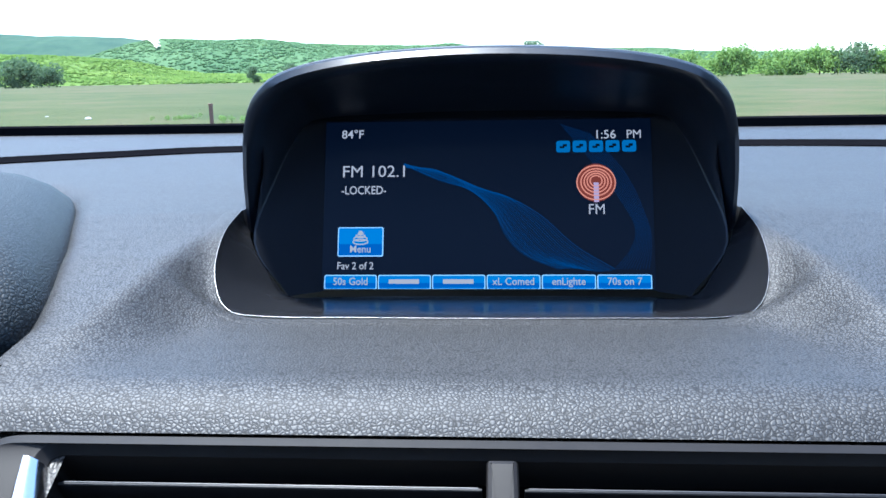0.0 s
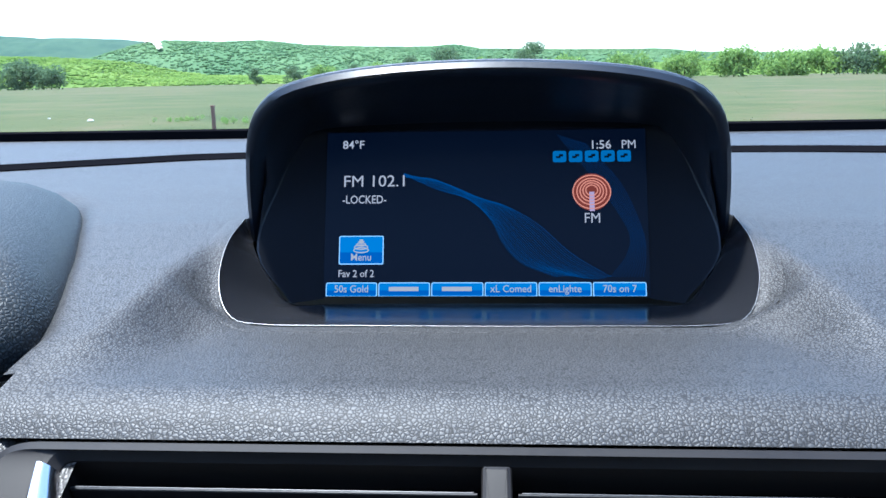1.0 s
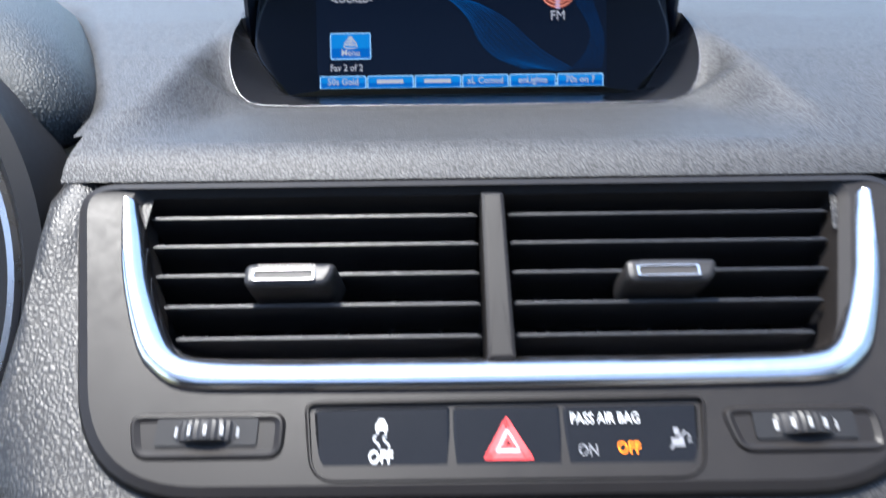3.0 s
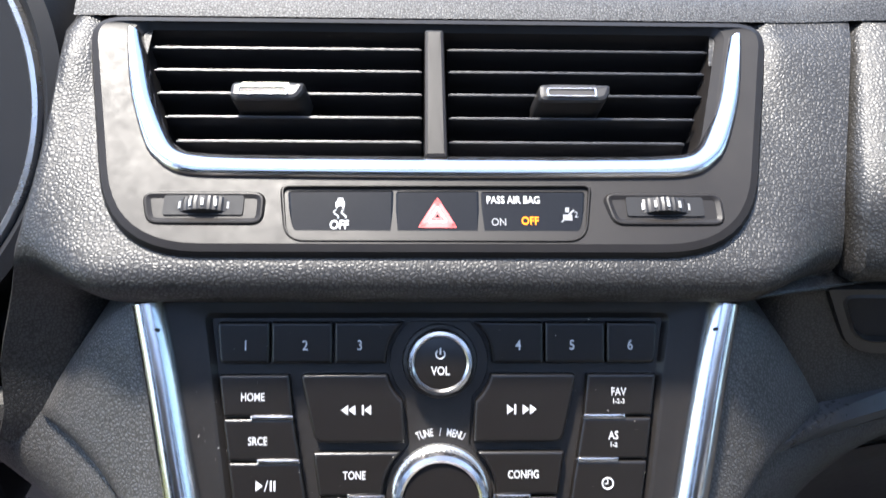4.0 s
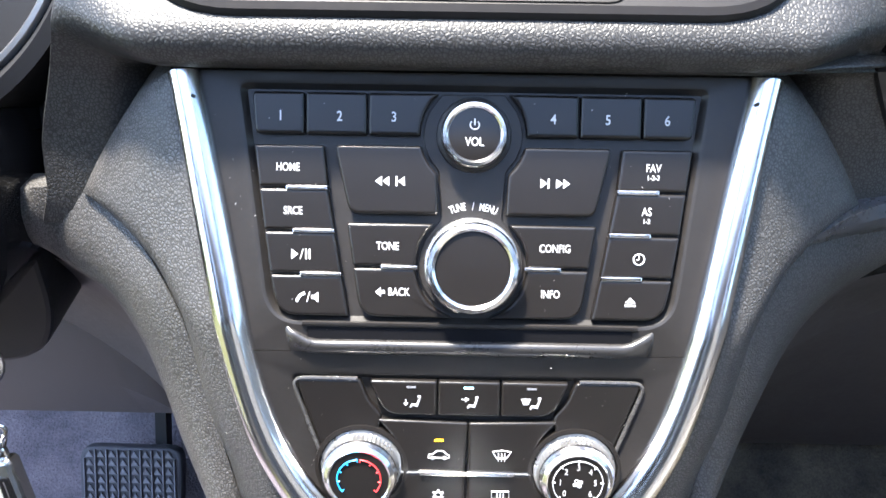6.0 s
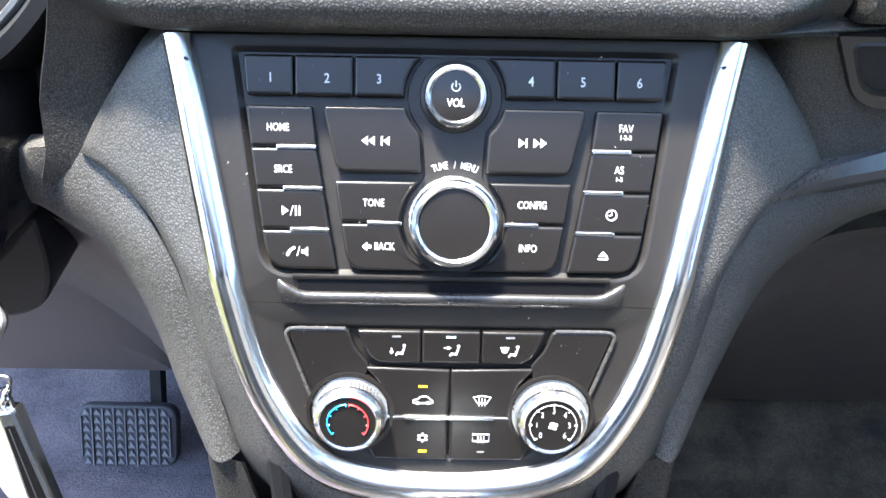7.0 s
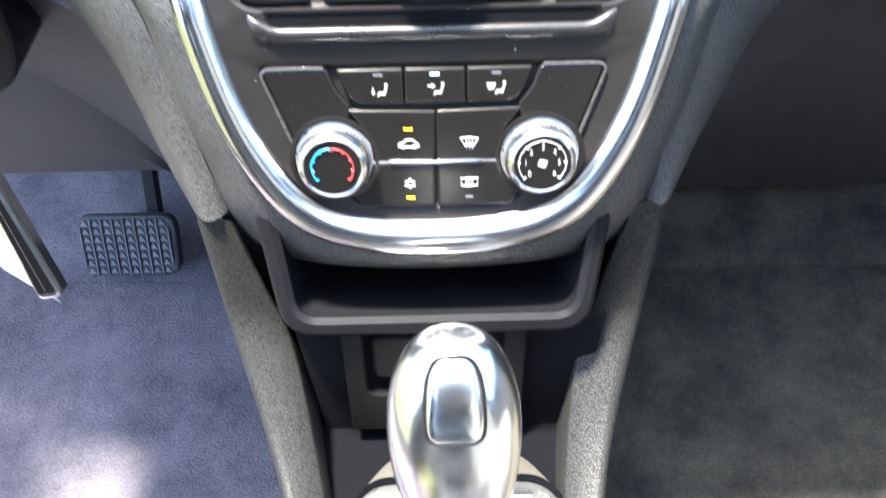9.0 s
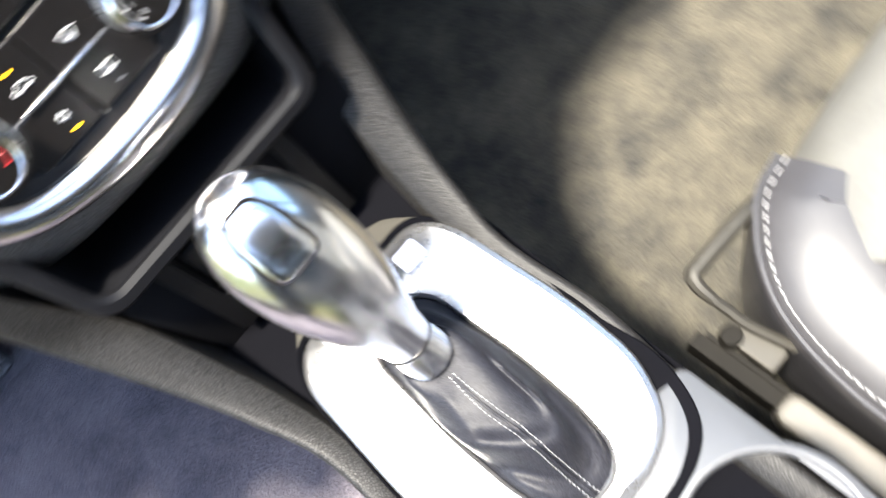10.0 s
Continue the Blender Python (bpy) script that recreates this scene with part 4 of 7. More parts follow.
for side in (-1, 1):
    t = ("1", "2", "3") if side < 0 else ("6", "5", "4")
    b = key(radio, [(85.3, 6.2), (65, 6.2), (65, 22.6), (84.2, 22.6)], side, [2, 0.3, 0.3, 2], "radio preset button")
    legend(b, t[0], 5.4, side * 74.2, 15.6)
    b = key(radio, [(64.6, 6.2), (40.9, 6.2), (40.9, 22.6), (64.6, 22.6)], side, 0.3, "radio preset button")
    legend(b, t[1], 5.4, side * 51.5, 15.6)
    b = key(radio, [(40.5, 6.2)] + bow(21.8, 20.3, 6.2, 22.6) + [(40.5, 22.6)], side, [0.3] + [0.3] + [0] * 5 + [0.3] + [0.3], "radio preset button")
    legend(b, t[2], 5.4, side * 30.6, 15.6)
    cols = [(26.4, 42.9, 84.6, 82.8, 57.4, 55.8), (43.3, 59.6, 82.8, 80.9, 55.8, 53.2), (60.0, 76.5, 80.9, 78.7, 53.2, 50.4), (76.9, 93.2, 78.7, 75.6, 50.4, 47.4)]
    for k, (s0, s1, a0, a1, i0, i1) in enumerate(cols):
        b = key(radio, [(a0, s0), (i0, s0), (i1, s1), (a1, s1)], side, [1.2 if k == 0 else 0.3, 1.0 if k == 0 else 0.3, 0.3, 8 if k == 3 else 0.3], "radio function button")
        um = side * ((a0 + a1 + i0 + i1) / 4 + (0.6 if side < 0 else -0.6))
        sm = (s0 + s1) / 2 + 0.6
        if side < 0:
            if k < 2:
                legend(b, ("HOME", "SRCE")[k], 4.4, um - 0.6, sm, 0.74)
            elif k == 2:
                shape(b, [[(um - 3.6, sm - 2), (um - 0.9, sm), (um - 3.6, sm + 2)], [(um - 0.4, sm + 2), (um, sm + 2), (um + 1.2, sm - 2), (um + 0.8, sm - 2)], [(um + 1.8, sm - 2), (um + 2.5, sm - 2), (um + 2.5, sm + 2), (um + 1.8, sm + 2)], [(um + 3.2, sm - 2), (um + 3.9, sm - 2), (um + 3.9, sm + 2), (um + 3.2, sm + 2)]])
            else:
                shape(b, [[(um - 4.6, sm + 1.9), (um - 3.9, sm + 2.2), (um - 2.6, sm - 0.2), (um - 0.8, sm - 1.0), (um - 1.3, sm - 2.2), (um - 3.4, sm - 1.0), (um - 4.6, sm + 0.8)], [(um - 0.5, sm + 2), (um - 0.1, sm + 2), (um + 1.0, sm - 2), (um + 0.6, sm - 2)], [(um + 1.4, sm - 0.7), (um + 2.6, sm - 0.7), (um + 4.2, sm - 2.1), (um + 4.2, sm + 2.1), (um + 2.6, sm + 0.7), (um + 1.4, sm + 0.7)]])
        else:
            if k == 0:
                legend(b, "FAV", 4.4, um, sm - 1.6, 0.78)
                legend(b, "1-2-3", 2.6, um, sm + 2.0, 0.9)
            elif k == 1:
                legend(b, "AS", 4.4, um, sm - 1.6, 0.78)
                legend(b, "1-2", 2.6, um, sm + 2.0, 0.9)
            elif k == 2:
                part("symbol", tube([(um / 1000 + 0.0021 * math.cos(q * math.pi / 10), -sm / 1000 + 0.0021 * math.sin(q * math.pi / 10), 0.0014) for q in range(20)], 0.0003, 4, True), WHITE, b)
                shape(b, [[(um - 0.2, sm - 1.6), (um + 0.2, sm - 1.6), (um + 0.2, sm + 0.2), (um - 0.2, sm + 0.2)], [(um - 1.2, sm - 0.2), (um + 0.2, sm - 0.2), (um + 0.2, sm + 0.2), (um - 1.2, sm + 0.2)]])
            else:
                shape(b, [[(um - 2.1, sm + 0.3), (um, sm - 1.9), (um + 2.1, sm + 0.3)], [(um - 2.1, sm + 0.9), (um + 2.1, sm + 0.9), (um + 2.1, sm + 1.7), (um - 2.1, sm + 1.7)]])
        if k < 3:
            u1 = i1 + 0.1
            part("chrome_bar", slab(fillet(mm([(side * u1, s1 - 0.75), (side * (u1 + 16.2), s1 - 0.75), (side * (u1 + 16.2), s1 + 1.0), (side * u1, s1 + 1.0)]), 0.0002), 0.0, 0.0018, 0.0005), CHROME, radio, "thin chrome bar")
    b = key(radio, [(53.4, 26.2)] + bow(21.8, 20.3, 26.2, 36.8, 5) + [(12.9, 52.9), (47.6, 52.9)], side, [2.0, 0.95, 0, 0, 0, 0.95] + [1.2, 4], "large track skip button", h=0.0022)
    if side < 0:
        shape(b, [[(-37.5, 40), (-34.9, 38.1), (-34.9, 41.9)], [(-34.7, 40), (-32.1, 38.1), (-32.1, 41.9)], [(-29.6, 38.1), (-28.9, 38.1), (-28.9, 41.9), (-29.6, 41.9)], [(-28.7, 40), (-26.1, 38.1), (-26.1, 41.9)]], 0.0023)
    else:
        shape(b, [[(37.5, 40), (34.9, 38.1), (34.9, 41.9)], [(34.7, 40), (32.1, 38.1), (32.1, 41.9)], [(29.6, 38.1), (28.9, 38.1), (28.9, 41.9), (29.6, 41.9)], [(28.7, 40), (26.1, 38.1), (26.1, 41.9)]], 0.0023)
    b = key(radio, [(48.7, 56.2)] + bow(72.6, 21.7, 56.2, 73.2) + [(46.2, 73.2)], side, [0.95, 0.95] + [0] * 5 + [0.95, 0.95], "radio function button")
    legend(b, "TONE" if side < 0 else "CONFIG", 4.4, side * 32.5, 65.3, 0.74)
    b = key(radio, [(46.2, 73.7)] + bow(72.6, 21.7, 73.7, 93.2) + [(43.2, 93.2)], side, [0.95, 0.95] + [0] * 5 + [0.95, 7], "radio function button")
    if side < 0:
        legend(b, "BACK", 4.4, -28.0, 83.2, 0.74)
        shape(b, [[(-37.2, 83.2), (-35.0, 81.3), (-35.0, 82.5), (-33.4, 82.5), (-33.4, 83.9), (-35.0, 83.9), (-35.0, 85.1)]])
    else:
        legend(b, "INFO", 4.4, 31.2, 83.2, 0.74)
    part("chrome_bar", slab(fillet(mm([(side * 20.8, 72.7), (side * 35.2, 72.7), (side * 35.2, 74.4), (side * 20.8, 74.4)]), 0.0002), 0.0, 0.0018, 0.0005), CHROME, radio, "thin chrome bar")

# hollow middle panel behind the two knobs
part("knob_recess", slab(inset(fillet(mm([(-12.2, 6)] + [(-a, b) for a, b in bow(21.8, 19.6, 8, 36, 7)] + [(-12, 54)] + [(-a, b) for a, b in bow(72.6, 21.0, 57, 92, 8)] + [(a, b) for a, b in bow(72.6, 21.0, 92, 57, 8)] + [(12, 54)] + [(a, b) for a, b in bow(21.8, 19.6, 36, 8, 7)] + [(12.2, 6)]), 0.0003, 2), 0.0003), -0.0034, -0.0018, 0.0004), FACE, radio)


def knurl(profile, teeth, depth, rows, centre):
    n = teeth * 2
    rings = [[(centre[0] + (r - (depth if (j % 2 and i in rows) else 0)) * math.cos(2 * math.pi * j / n), centre[1] + (r - (depth if (j % 2 and i in rows) else 0)) * math.sin(2 * math.pi * j / n), w) for j in range(n)] for i, (r, w) in enumerate(profile)]
    return loft(rings, closed=True)


vc, tc = (0.0003, -0.0218), (0.0005, -0.0726)
vol = part("volume_knob", lathe([(0.0150, -0.003), (0.0142, -0.0005), (0.0128, 0.0000), (0.0125, 0.0045)], 64, vc), FACE, radio, "black power and volume knob")
part("chrome_ring", lathe([(0.0126, 0.0030), (0.0126, 0.0052), (0.0120, 0.0064), (0.0108, 0.0068), (0.0100, 0.0060), (0.0099, 0.0045)], 64, vc), CHROME, vol, "bright chrome ring")
part("knob_face", lathe([(0.0099, 0.0040), (0.0098, 0.0056), (0.006, 0.0061), (0.0001, 0.0062)], 48, vc), KEY, vol)
part("legend", words("VOL", 0.0046, vc[0], vc[1] - 0.0030, 0.0064, 0.80, bold=0.00005), WHITE, vol)
part("symbol", tube([(vc[0] + 0.0017 * math.sin(a), vc[1] + 0.0034 + 0.0017 * math.cos(a), 0.0064) for a in [0.7 + k * (2 * math.pi - 1.4) / 16 for k in range(17)]], 0.00026, 4), WHITE, vol)
part("symbol", bar(vc[0] - 0.0003, vc[0] + 0.0003, vc[1] + 0.0034, vc[1] + 0.0058, 0.0063), WHITE, vol)
tune = part("tune_knob", knurl([(0.0192, -0.003), (0.0184, 0.0), (0.0178, 0.0005), (0.0178, 0.0075), (0.0176, 0.0080)], 60, 0.0004, (2, 3), tc), ALU, radio, "large tuning knob with a knurled silver collar")
part("chrome_ring", lathe([(0.0178, 0.0078), (0.0178, 0.0092), (0.0170, 0.0106), (0.0154, 0.0112), (0.0144, 0.0104), (0.0142, 0.0085)], 72, tc), CHROME, tune, "bright chrome ring")
part("knob_face", lathe([(0.0143, 0.0085), (0.0141, 0.0096), (0.0001, 0.0099)], 48, tc), KEY, tune, "flat matte black knob face")
word = "TUNE / MENU"
for k, ch in enumerate(word):
    if ch == " ":
        continue
    a = (k - (len(word) - 1) / 2) * 0.075
    part("legend", moved(words(ch, 0.0042, 0, 0, 0, 0.66, bold=0.00003), Matrix.Translation((tc[0] + 0.0232 * math.sin(a), tc[1] + 0.0232 * math.cos(a), -0.0016)) @ Matrix.Rotation(-a, 4, "Z")), WHITE, radio)

# disc slot on the bend of the panel
slot = part("disc_slot", ([stack(u, s, h) for s, h in ((0.0972, 0.0004), (0.1032, 0.0004), (0.1032, 0.0001), (0.0972, 0.0001)) for u in (-0.0640, 0.0640)], [(0, 1, 3, 2), (4, 5, 7, 6), (0, 1, 7, 6), (2, 3, 5, 4)]), PIT, console, "narrow disc slot")
rings = []
for s, h in ((0.1026, -0.0005), (0.1028, 0.0016), (0.1036, 0.0026), (0.1050, 0.0030), (0.1066, 0.0026), (0.1082, 0.0014), (0.1092, -0.0003)):
    row = []
    for k in range(45):
        u = -0.0740 + 0.1480 * k / 44
        e = max(0.0, abs(u) - 0.0625) / 0.0115
        row.append(stack(u, s - 0.0062 * e * min(1.0, (0.1100 - s) / 0.004), h * (1 - 0.4 * e) - (0.003 if k in (0, 44) else 0.0)))
    rings.append(row)
part("slot_lip", loft(rings), SLOTLIP, slot, "satin black lip below the slot", sharp=60)
part("slot_brow", loft([[stack(-0.0660 + 0.1320 * k / 20, s, h) for k in range(21)] for s, h in ((0.0952, -0.0003), (0.0956, 0.0009), (0.0966, 0.0011), (0.0974, 0.0004), (0.0975, -0.0005))]), FACE, slot, "rounded edge above the slot", sharp=60)

climate = thing("climate_panel", "black heater control panel with two chrome-ringed knobs", "climate control", M_CLIMATE)
INC = M_CLIMATE.inverted()
face = ring_plate(fillet([(-0.0918, 0.1083), (0.0918, 0.1083), (0.0800, 0.1500), (0.0665, 0.1920), (-0.0665, 0.1920), (-0.0800, 0.1500)], [0.001, 0.001, 0.02, 0.032, 0.032, 0.02], 6),
                  fillet([(-0.0715, 0.1178), (0.0715, 0.1178), (0.0600, 0.1580), (0.0350, 0.1835), (-0.0350, 0.1835), (-0.0600, 0.1580)], [0.004, 0.004, 0.006, 0.012, 0.012, 0.006], 6), 0.0024)
part("face_plate", moved(face, INC), FACE, climate, "matte black face plate")
B0 = 95.9
# Paler than the panel: the bevel's highlight is put into this colour.
EDGEHIGHLIGHT = plain("panel_edge_highlight", (0.060, 0.057, 0.055), 0.26, 0.4)
for side in (-1, 1):
    key(climate, [(69.6, 119.6), (43.2, 119.6), (40.2, 128.5), (34.5, 135.5), (36.0, 141), (27, 158), (43, 176), (56.5, 160)], side, [2, 1.5, 3, 2, 1, 2, 6, 4], "smooth blank pad", shift=B0, h=0.0010)
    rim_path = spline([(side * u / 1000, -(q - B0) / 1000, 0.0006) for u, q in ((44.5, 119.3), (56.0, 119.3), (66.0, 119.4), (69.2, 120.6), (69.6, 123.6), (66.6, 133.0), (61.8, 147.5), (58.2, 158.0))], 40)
    part("panel_edge", tube(rim_path, 0.00085, 8), EDGEHIGHLIGHT, climate, "glossy bevelled edge, its highlight put into a paler colour")
tops = [((-39.8, 119.6), (-12.4, 119.6), (-12.4, 134.6), (-33.5, 134.6)), ((-12.0, 119.6), (13.0, 119.6), (13.0, 134.6), (-12.0, 134.6)), ((13.4, 119.6), (40.6, 119.6), (34.3, 134.6), (13.4, 134.6))]
for k, p in enumerate(tops):
    b = key(climate, p, 1, [[1.2, 0.3, 0.3, 6], 0.3, [0.3, 1.2, 6, 0.3]][k], "air direction button", shift=B0, h=0.0016)
    um, sm = (-22.8, 0.3, 25.5)[k], 128.6 - B0
    part("indicator", bar((um - 1.9) / 1000, (um + 1.9) / 1000, -(122.5 - B0) / 1000, -(121.7 - B0) / 1000, 0.0017), (GREYINK, CYAN, GREYINK)[k], b)
    shape(b, [[(um - 0.6, sm + 2.0), (um + 0.2, sm + 0.6), (um + 2.0, sm + 0.8), (um + 3.0, sm - 1.6), (um + 3.7, sm - 1.4), (um + 2.6, sm + 2.0), (um + 0.6, sm + 1.6), (um - 0.2, sm + 2.6)], [(um + 2.6, sm - 2.9), (um + 3.9, sm - 2.9), (um + 3.9, sm - 1.9), (um + 2.6, sm - 1.9)]], 0.0017)
    if k == 0:
        shape(b, [[(um - 2.4, sm - 1.2), (um - 1.9, sm - 1.2), (um - 1.9, sm + 0.4), (um - 1.2, sm + 0.4), (um - 2.15, sm + 1.8), (um - 3.1, sm + 0.4), (um - 2.4, sm + 0.4)]], 0.0017)
    elif k == 1:
        shape(b, [[(um - 3.0, sm - 1.8), (um - 1.4, sm - 1.8), (um - 1.4, sm - 2.6), (um + 0.4, sm - 1.5), (um - 1.4, sm - 0.4), (um - 1.4, sm - 1.2), (um - 3.0, sm - 1.2)]], 0.0017)
    else:
        shape(b, [[(um - 4.2, sm - 2.2), (um - 0.2, sm - 2.2), (um - 1.2, sm + 0.4), (um - 3.2, sm + 0.4)]], 0.0017)
for side in (-1, 1):
    c0 = 0.5
    a = key(climate, [(side * c0 + 0, 137.6), (36.5, 136.6), (30.0, 145), (27.5, 152), (27.3, 160.2), (0.5, 160.2)], side, [0.3, 1.0, 1, 1, 0.3, 0.3], "heater function button", shift=B0, h=0.0016)
    b = key(climate, [(0.5, 160.8), (27.4, 160.8), (30.5, 169), (36.0, 175.5), (33.0, 181.6), (0.5, 182.0)], side, [0.3, 0.3, 1, 1, 1.5, 0.3], "heater function button", shift=B0, h=0.0016)
    um = side * 12.5 + (0.7 if side < 0 else 1.6)
    if side < 0:
        um = -11.4
        part("indicator", bar((um - 1.8) / 1000, (um + 1.8) / 1000, -(145.9 - B0) / 1000, -(145.0 - B0) / 1000, 0.0017), YELLOW, a, "lit yellow indicator")
        part("indicator", bar((um - 1.8) / 1000, (um + 1.8) / 1000, -(177.8 - B0) / 1000, -(176.9 - B0) / 1000, 0.0017), YELLOW, b, "lit yellow indicator")
        s = 152.2 - B0
        part("symbol", tube([(x / 1000 + um / 1000, -(s + q) / 1000, 0.0018) for x, q in ((-4.2, 1.2), (-4.0, -0.2), (-2.2, -0.6), (-0.8, -1.9), (1.8, -1.9), (3.2, -0.5), (4.2, 0.0), (4.3, 1.2), (3.4, 1.3), (-3.2, 1.3))], 0.0003, 4, True), WHITE, a)
        for du in (-2.4, 2.4):
            part("symbol", lathe([(0.0001, 0.0017), (0.0009, 0.0017), (0.0009, 0.0018)], 12, ((um + du) / 1000, -(s + 1.3) / 1000)), WHITE, a)
        s = 170.6 - B0
        part("symbol", join(*[moved(bar(0.0010, 0.0025, -0.0005, 0.0005, 0.0017), Matrix.Translation((um / 1000, -s / 1000, 0)) @ Matrix.Rotation(q * math.pi / 3 + 0.5, 4, "Z")) for q in range(6)]), WHITE, b)
        part("symbol", tube([(um / 1000 + 0.0014 * math.cos(q * math.pi / 8), -s / 1000 + 0.0014 * math.sin(q * math.pi / 8), 0.0018) for q in range(16)], 0.0004, 4, True), WHITE, b)
    else:
        um = 14.4
        s = 152.0 - B0
        part("symbol", tube([((um + x) / 1000, -(s + q) / 1000, 0.0018) for x, q in ((-3.8, -1.8), (0, -2.4), (3.8, -1.8), (2.0, 1.2), (-2.0, 1.2))], 0.0003, 4, True), WHITE, a)
        part("symbol", join(*[bar((um + x - 0.25) / 1000, (um + x + 0.25) / 1000, -(s + 2.6) / 1000, -(s - 1.2) / 1000, 0.0017) for x in (-1.3, 0, 1.3)]), WHITE, a)
        s = 170.4 - B0
        part("symbol", tube([((um + x) / 1000, -(s + q) / 1000, 0.0018) for x, q in ((-3.6, -1.9), (3.6, -1.9), (3.6, 1.6), (-3.6, 1.6))], 0.0003, 4, True), WHITE, b)
        part("symbol", join(*[bar((um + x - 0.25) / 1000, (um + x + 0.25) / 1000, -(s + 2.6) / 1000, -(s - 1.2) / 1000, 0.0017) for x in (-1.3, 0, 1.3)]), WHITE, b)
        part("indicator", bar((um - 1.6) / 1000, (um + 1.6) / 1000, -(177.8 - B0) / 1000, -(177.0 - B0) / 1000, 0.0017), GREYINK, b)
part("chrome_bar", slab(fillet(mm([(-19.5, 159.6 - B0), (19.8, 159.6 - B0), (19.8, 161.4 - B0), (-19.5, 161.4 - B0)]), 0.0002), 0.0, 0.0026, 0.0006), CHROME, climate, "thin chrome bar")
part("pad_line", slab(mm([(-27.5, 160.3 - B0), (27.5, 160.3 - B0), (27.5, 160.8 - B0), (-27.5, 160.8 - B0)]), 0.0, 0.0018, 0.0002), LINE, climate)


def knob(u, label):
    c = (u / 1000, -(158.6 - B0) / 1000)
    k = part("knob", knurl([(0.0172, -0.003), (0.0168, 0.0012), (0.0158, 0.0016), (0.0156, 0.0062), (0.0152, 0.0070)], 54, 0.0005, (2, 3), c), ALU, climate, label)
    part("collar", lathe([(0.0195, -0.003), (0.0192, 0.0016), (0.0176, 0.0020), (0.0172, 0.0008)], 64, c), KEY, k)
    part("chrome_ring", lathe([(0.0153, 0.0066), (0.0152, 0.0080), (0.0142, 0.0100), (0.0128, 0.0112), (0.0121, 0.0108), (0.0120, 0.0095)], 72, c), CHROME, k, "bright chrome ring")
    part("knob_face", lathe([(0.0121, 0.0096), (0.0119, 0.0104), (0.0001, 0.0107)], 48, c), KEY, k, "flat matte black knob face")
    return k, c


k, c = knob(-43.2, "temperature knob with a blue and red scale")
for a0, a1, mat in ((-128, -4, BLUEMARK), (4, 128, RED)):
    part("scale_arc", tube([(c[0] + 0.0088 * math.sin(radians(a)), c[1] + 0.0088 * math.cos(radians(a)), 0.0109) for a in np.linspace(a0, a1, 16)], 0.0003, 4), mat, k)
    for a in np.linspace(a0, a1, 5):
        d = Vector((math.sin(radians(a)), math.cos(radians(a))))
        part("scale_tick", tube([(c[0] + d.x * 0.0077, c[1] + d.y * 0.0077, 0.0109), (c[0] + d.x * 0.0090, c[1] + d.y * 0.0090, 0.0109)], 0.0003, 4), mat, k)
k, c = knob(44.6, "fan speed knob numbered 0 to 6")
part("scale_arc", tube([(c[0] + 0.0100 * math.sin(radians(a)), c[1] + 0.0100 * math.cos(radians(a)), 0.0109) for a in np.linspace(-132, 132, 40)], 0.0002, 4), WHITE, k)
for i in range(7):
    a = radians(-132 + 44 * i)
    part("legend", words(str(i), 0.0037, c[0] + 0.0070 * math.sin(a), c[1] + 0.0070 * math.cos(a), 0.0108, 0.8), WHITE, k)
    part("scale_tick", tube([(c[0] + 0.0090 * math.sin(a), c[1] + 0.0090 * math.cos(a), 0.0109), (c[0] + 0.0104 * math.sin(a), c[1] + 0.0104 * math.cos(a), 0.0109)], 0.0003, 4), WHITE, k)
for q in range(4):
    part("fan_symbol", tube([(c[0] + 0.0012 * math.cos(q * math.pi / 2 + 0.5) + 0.0008 * math.cos(j * math.pi / 5), c[1] + 0.0012 * math.sin(q * math.pi / 2 + 0.5) + 0.0006 * math.sin(j * math.pi / 5), 0.0109) for j in range(10)], 0.0002, 4, True), WHITE, k)

# small dark notches near the upper ends of the chrome frame
for side in (-1, 1):
    pts = [stack(side * (0.1098 - 0.0014 * k), 0.0085 + 0.0003 * k, 0.0046) for k in range(4)]
    part("trim_notch", tube(pts, [0.0006, 0.0011, 0.0011, 0.0006], 8), STEEL, console)
# dust lying on the controls
dust_rng = random.Random(21)
specks = []
for _ in range(150):
    u, sp = dust_rng.uniform(-0.10, 0.10), dust_rng.uniform(0.004, 0.17)
    r = dust_rng.choice((0.00008, 0.00010, 0.00012, 0.00017))
    a, long = dust_rng.random() * 3.1, dust_rng.choice((1, 1, 1.6, 3.5))
    c, w = math.cos(a), math.sin(a)
    specks.append(([stack(u + r * (x * long * c - y * w), sp + r * (x * long * w + y * c), 0.00155 + z * r) for x, y, z in ((-1, 0, 0), (0, -1, 0), (1, 0, 0), (0, 1, 0), (0, 0, 0.8))], [(0, 1, 4), (1, 2, 4), (2, 3, 4), (3, 0, 4)]))
tagged(build("dust", *join(*specks), plain("pale_dust", (0.42, 0.40, 0.37), 0.95), smooth=False), "fine pale dust specks on the black controls", "dust", kind="stuff")

# ---- knee wings under the dashboard ----
def wing(a_pts, b_pts, deep, name, label):
    a, b = resample(spline(a_pts, 120), 50), resample(spline(b_pts, 120), 50)
    rings = []
    for p, q in zip(a, b):
        row = [p + Vector((0, 0.012, 0.0))]
        for k in range(9):
            t = k / 8
            r = p.lerp(q, t)
            r.y -= 0.006 * math.sin(math.pi * t)
            row.append(r)
        row += [q + Vector((0, 0.006, -0.0035)), q + Vector((0, 0.02, -0.008)), q + Vector(deep)]
        rings.append(row)
    return part(name, loft(rings), FLANK, dash, label, sharp=60)


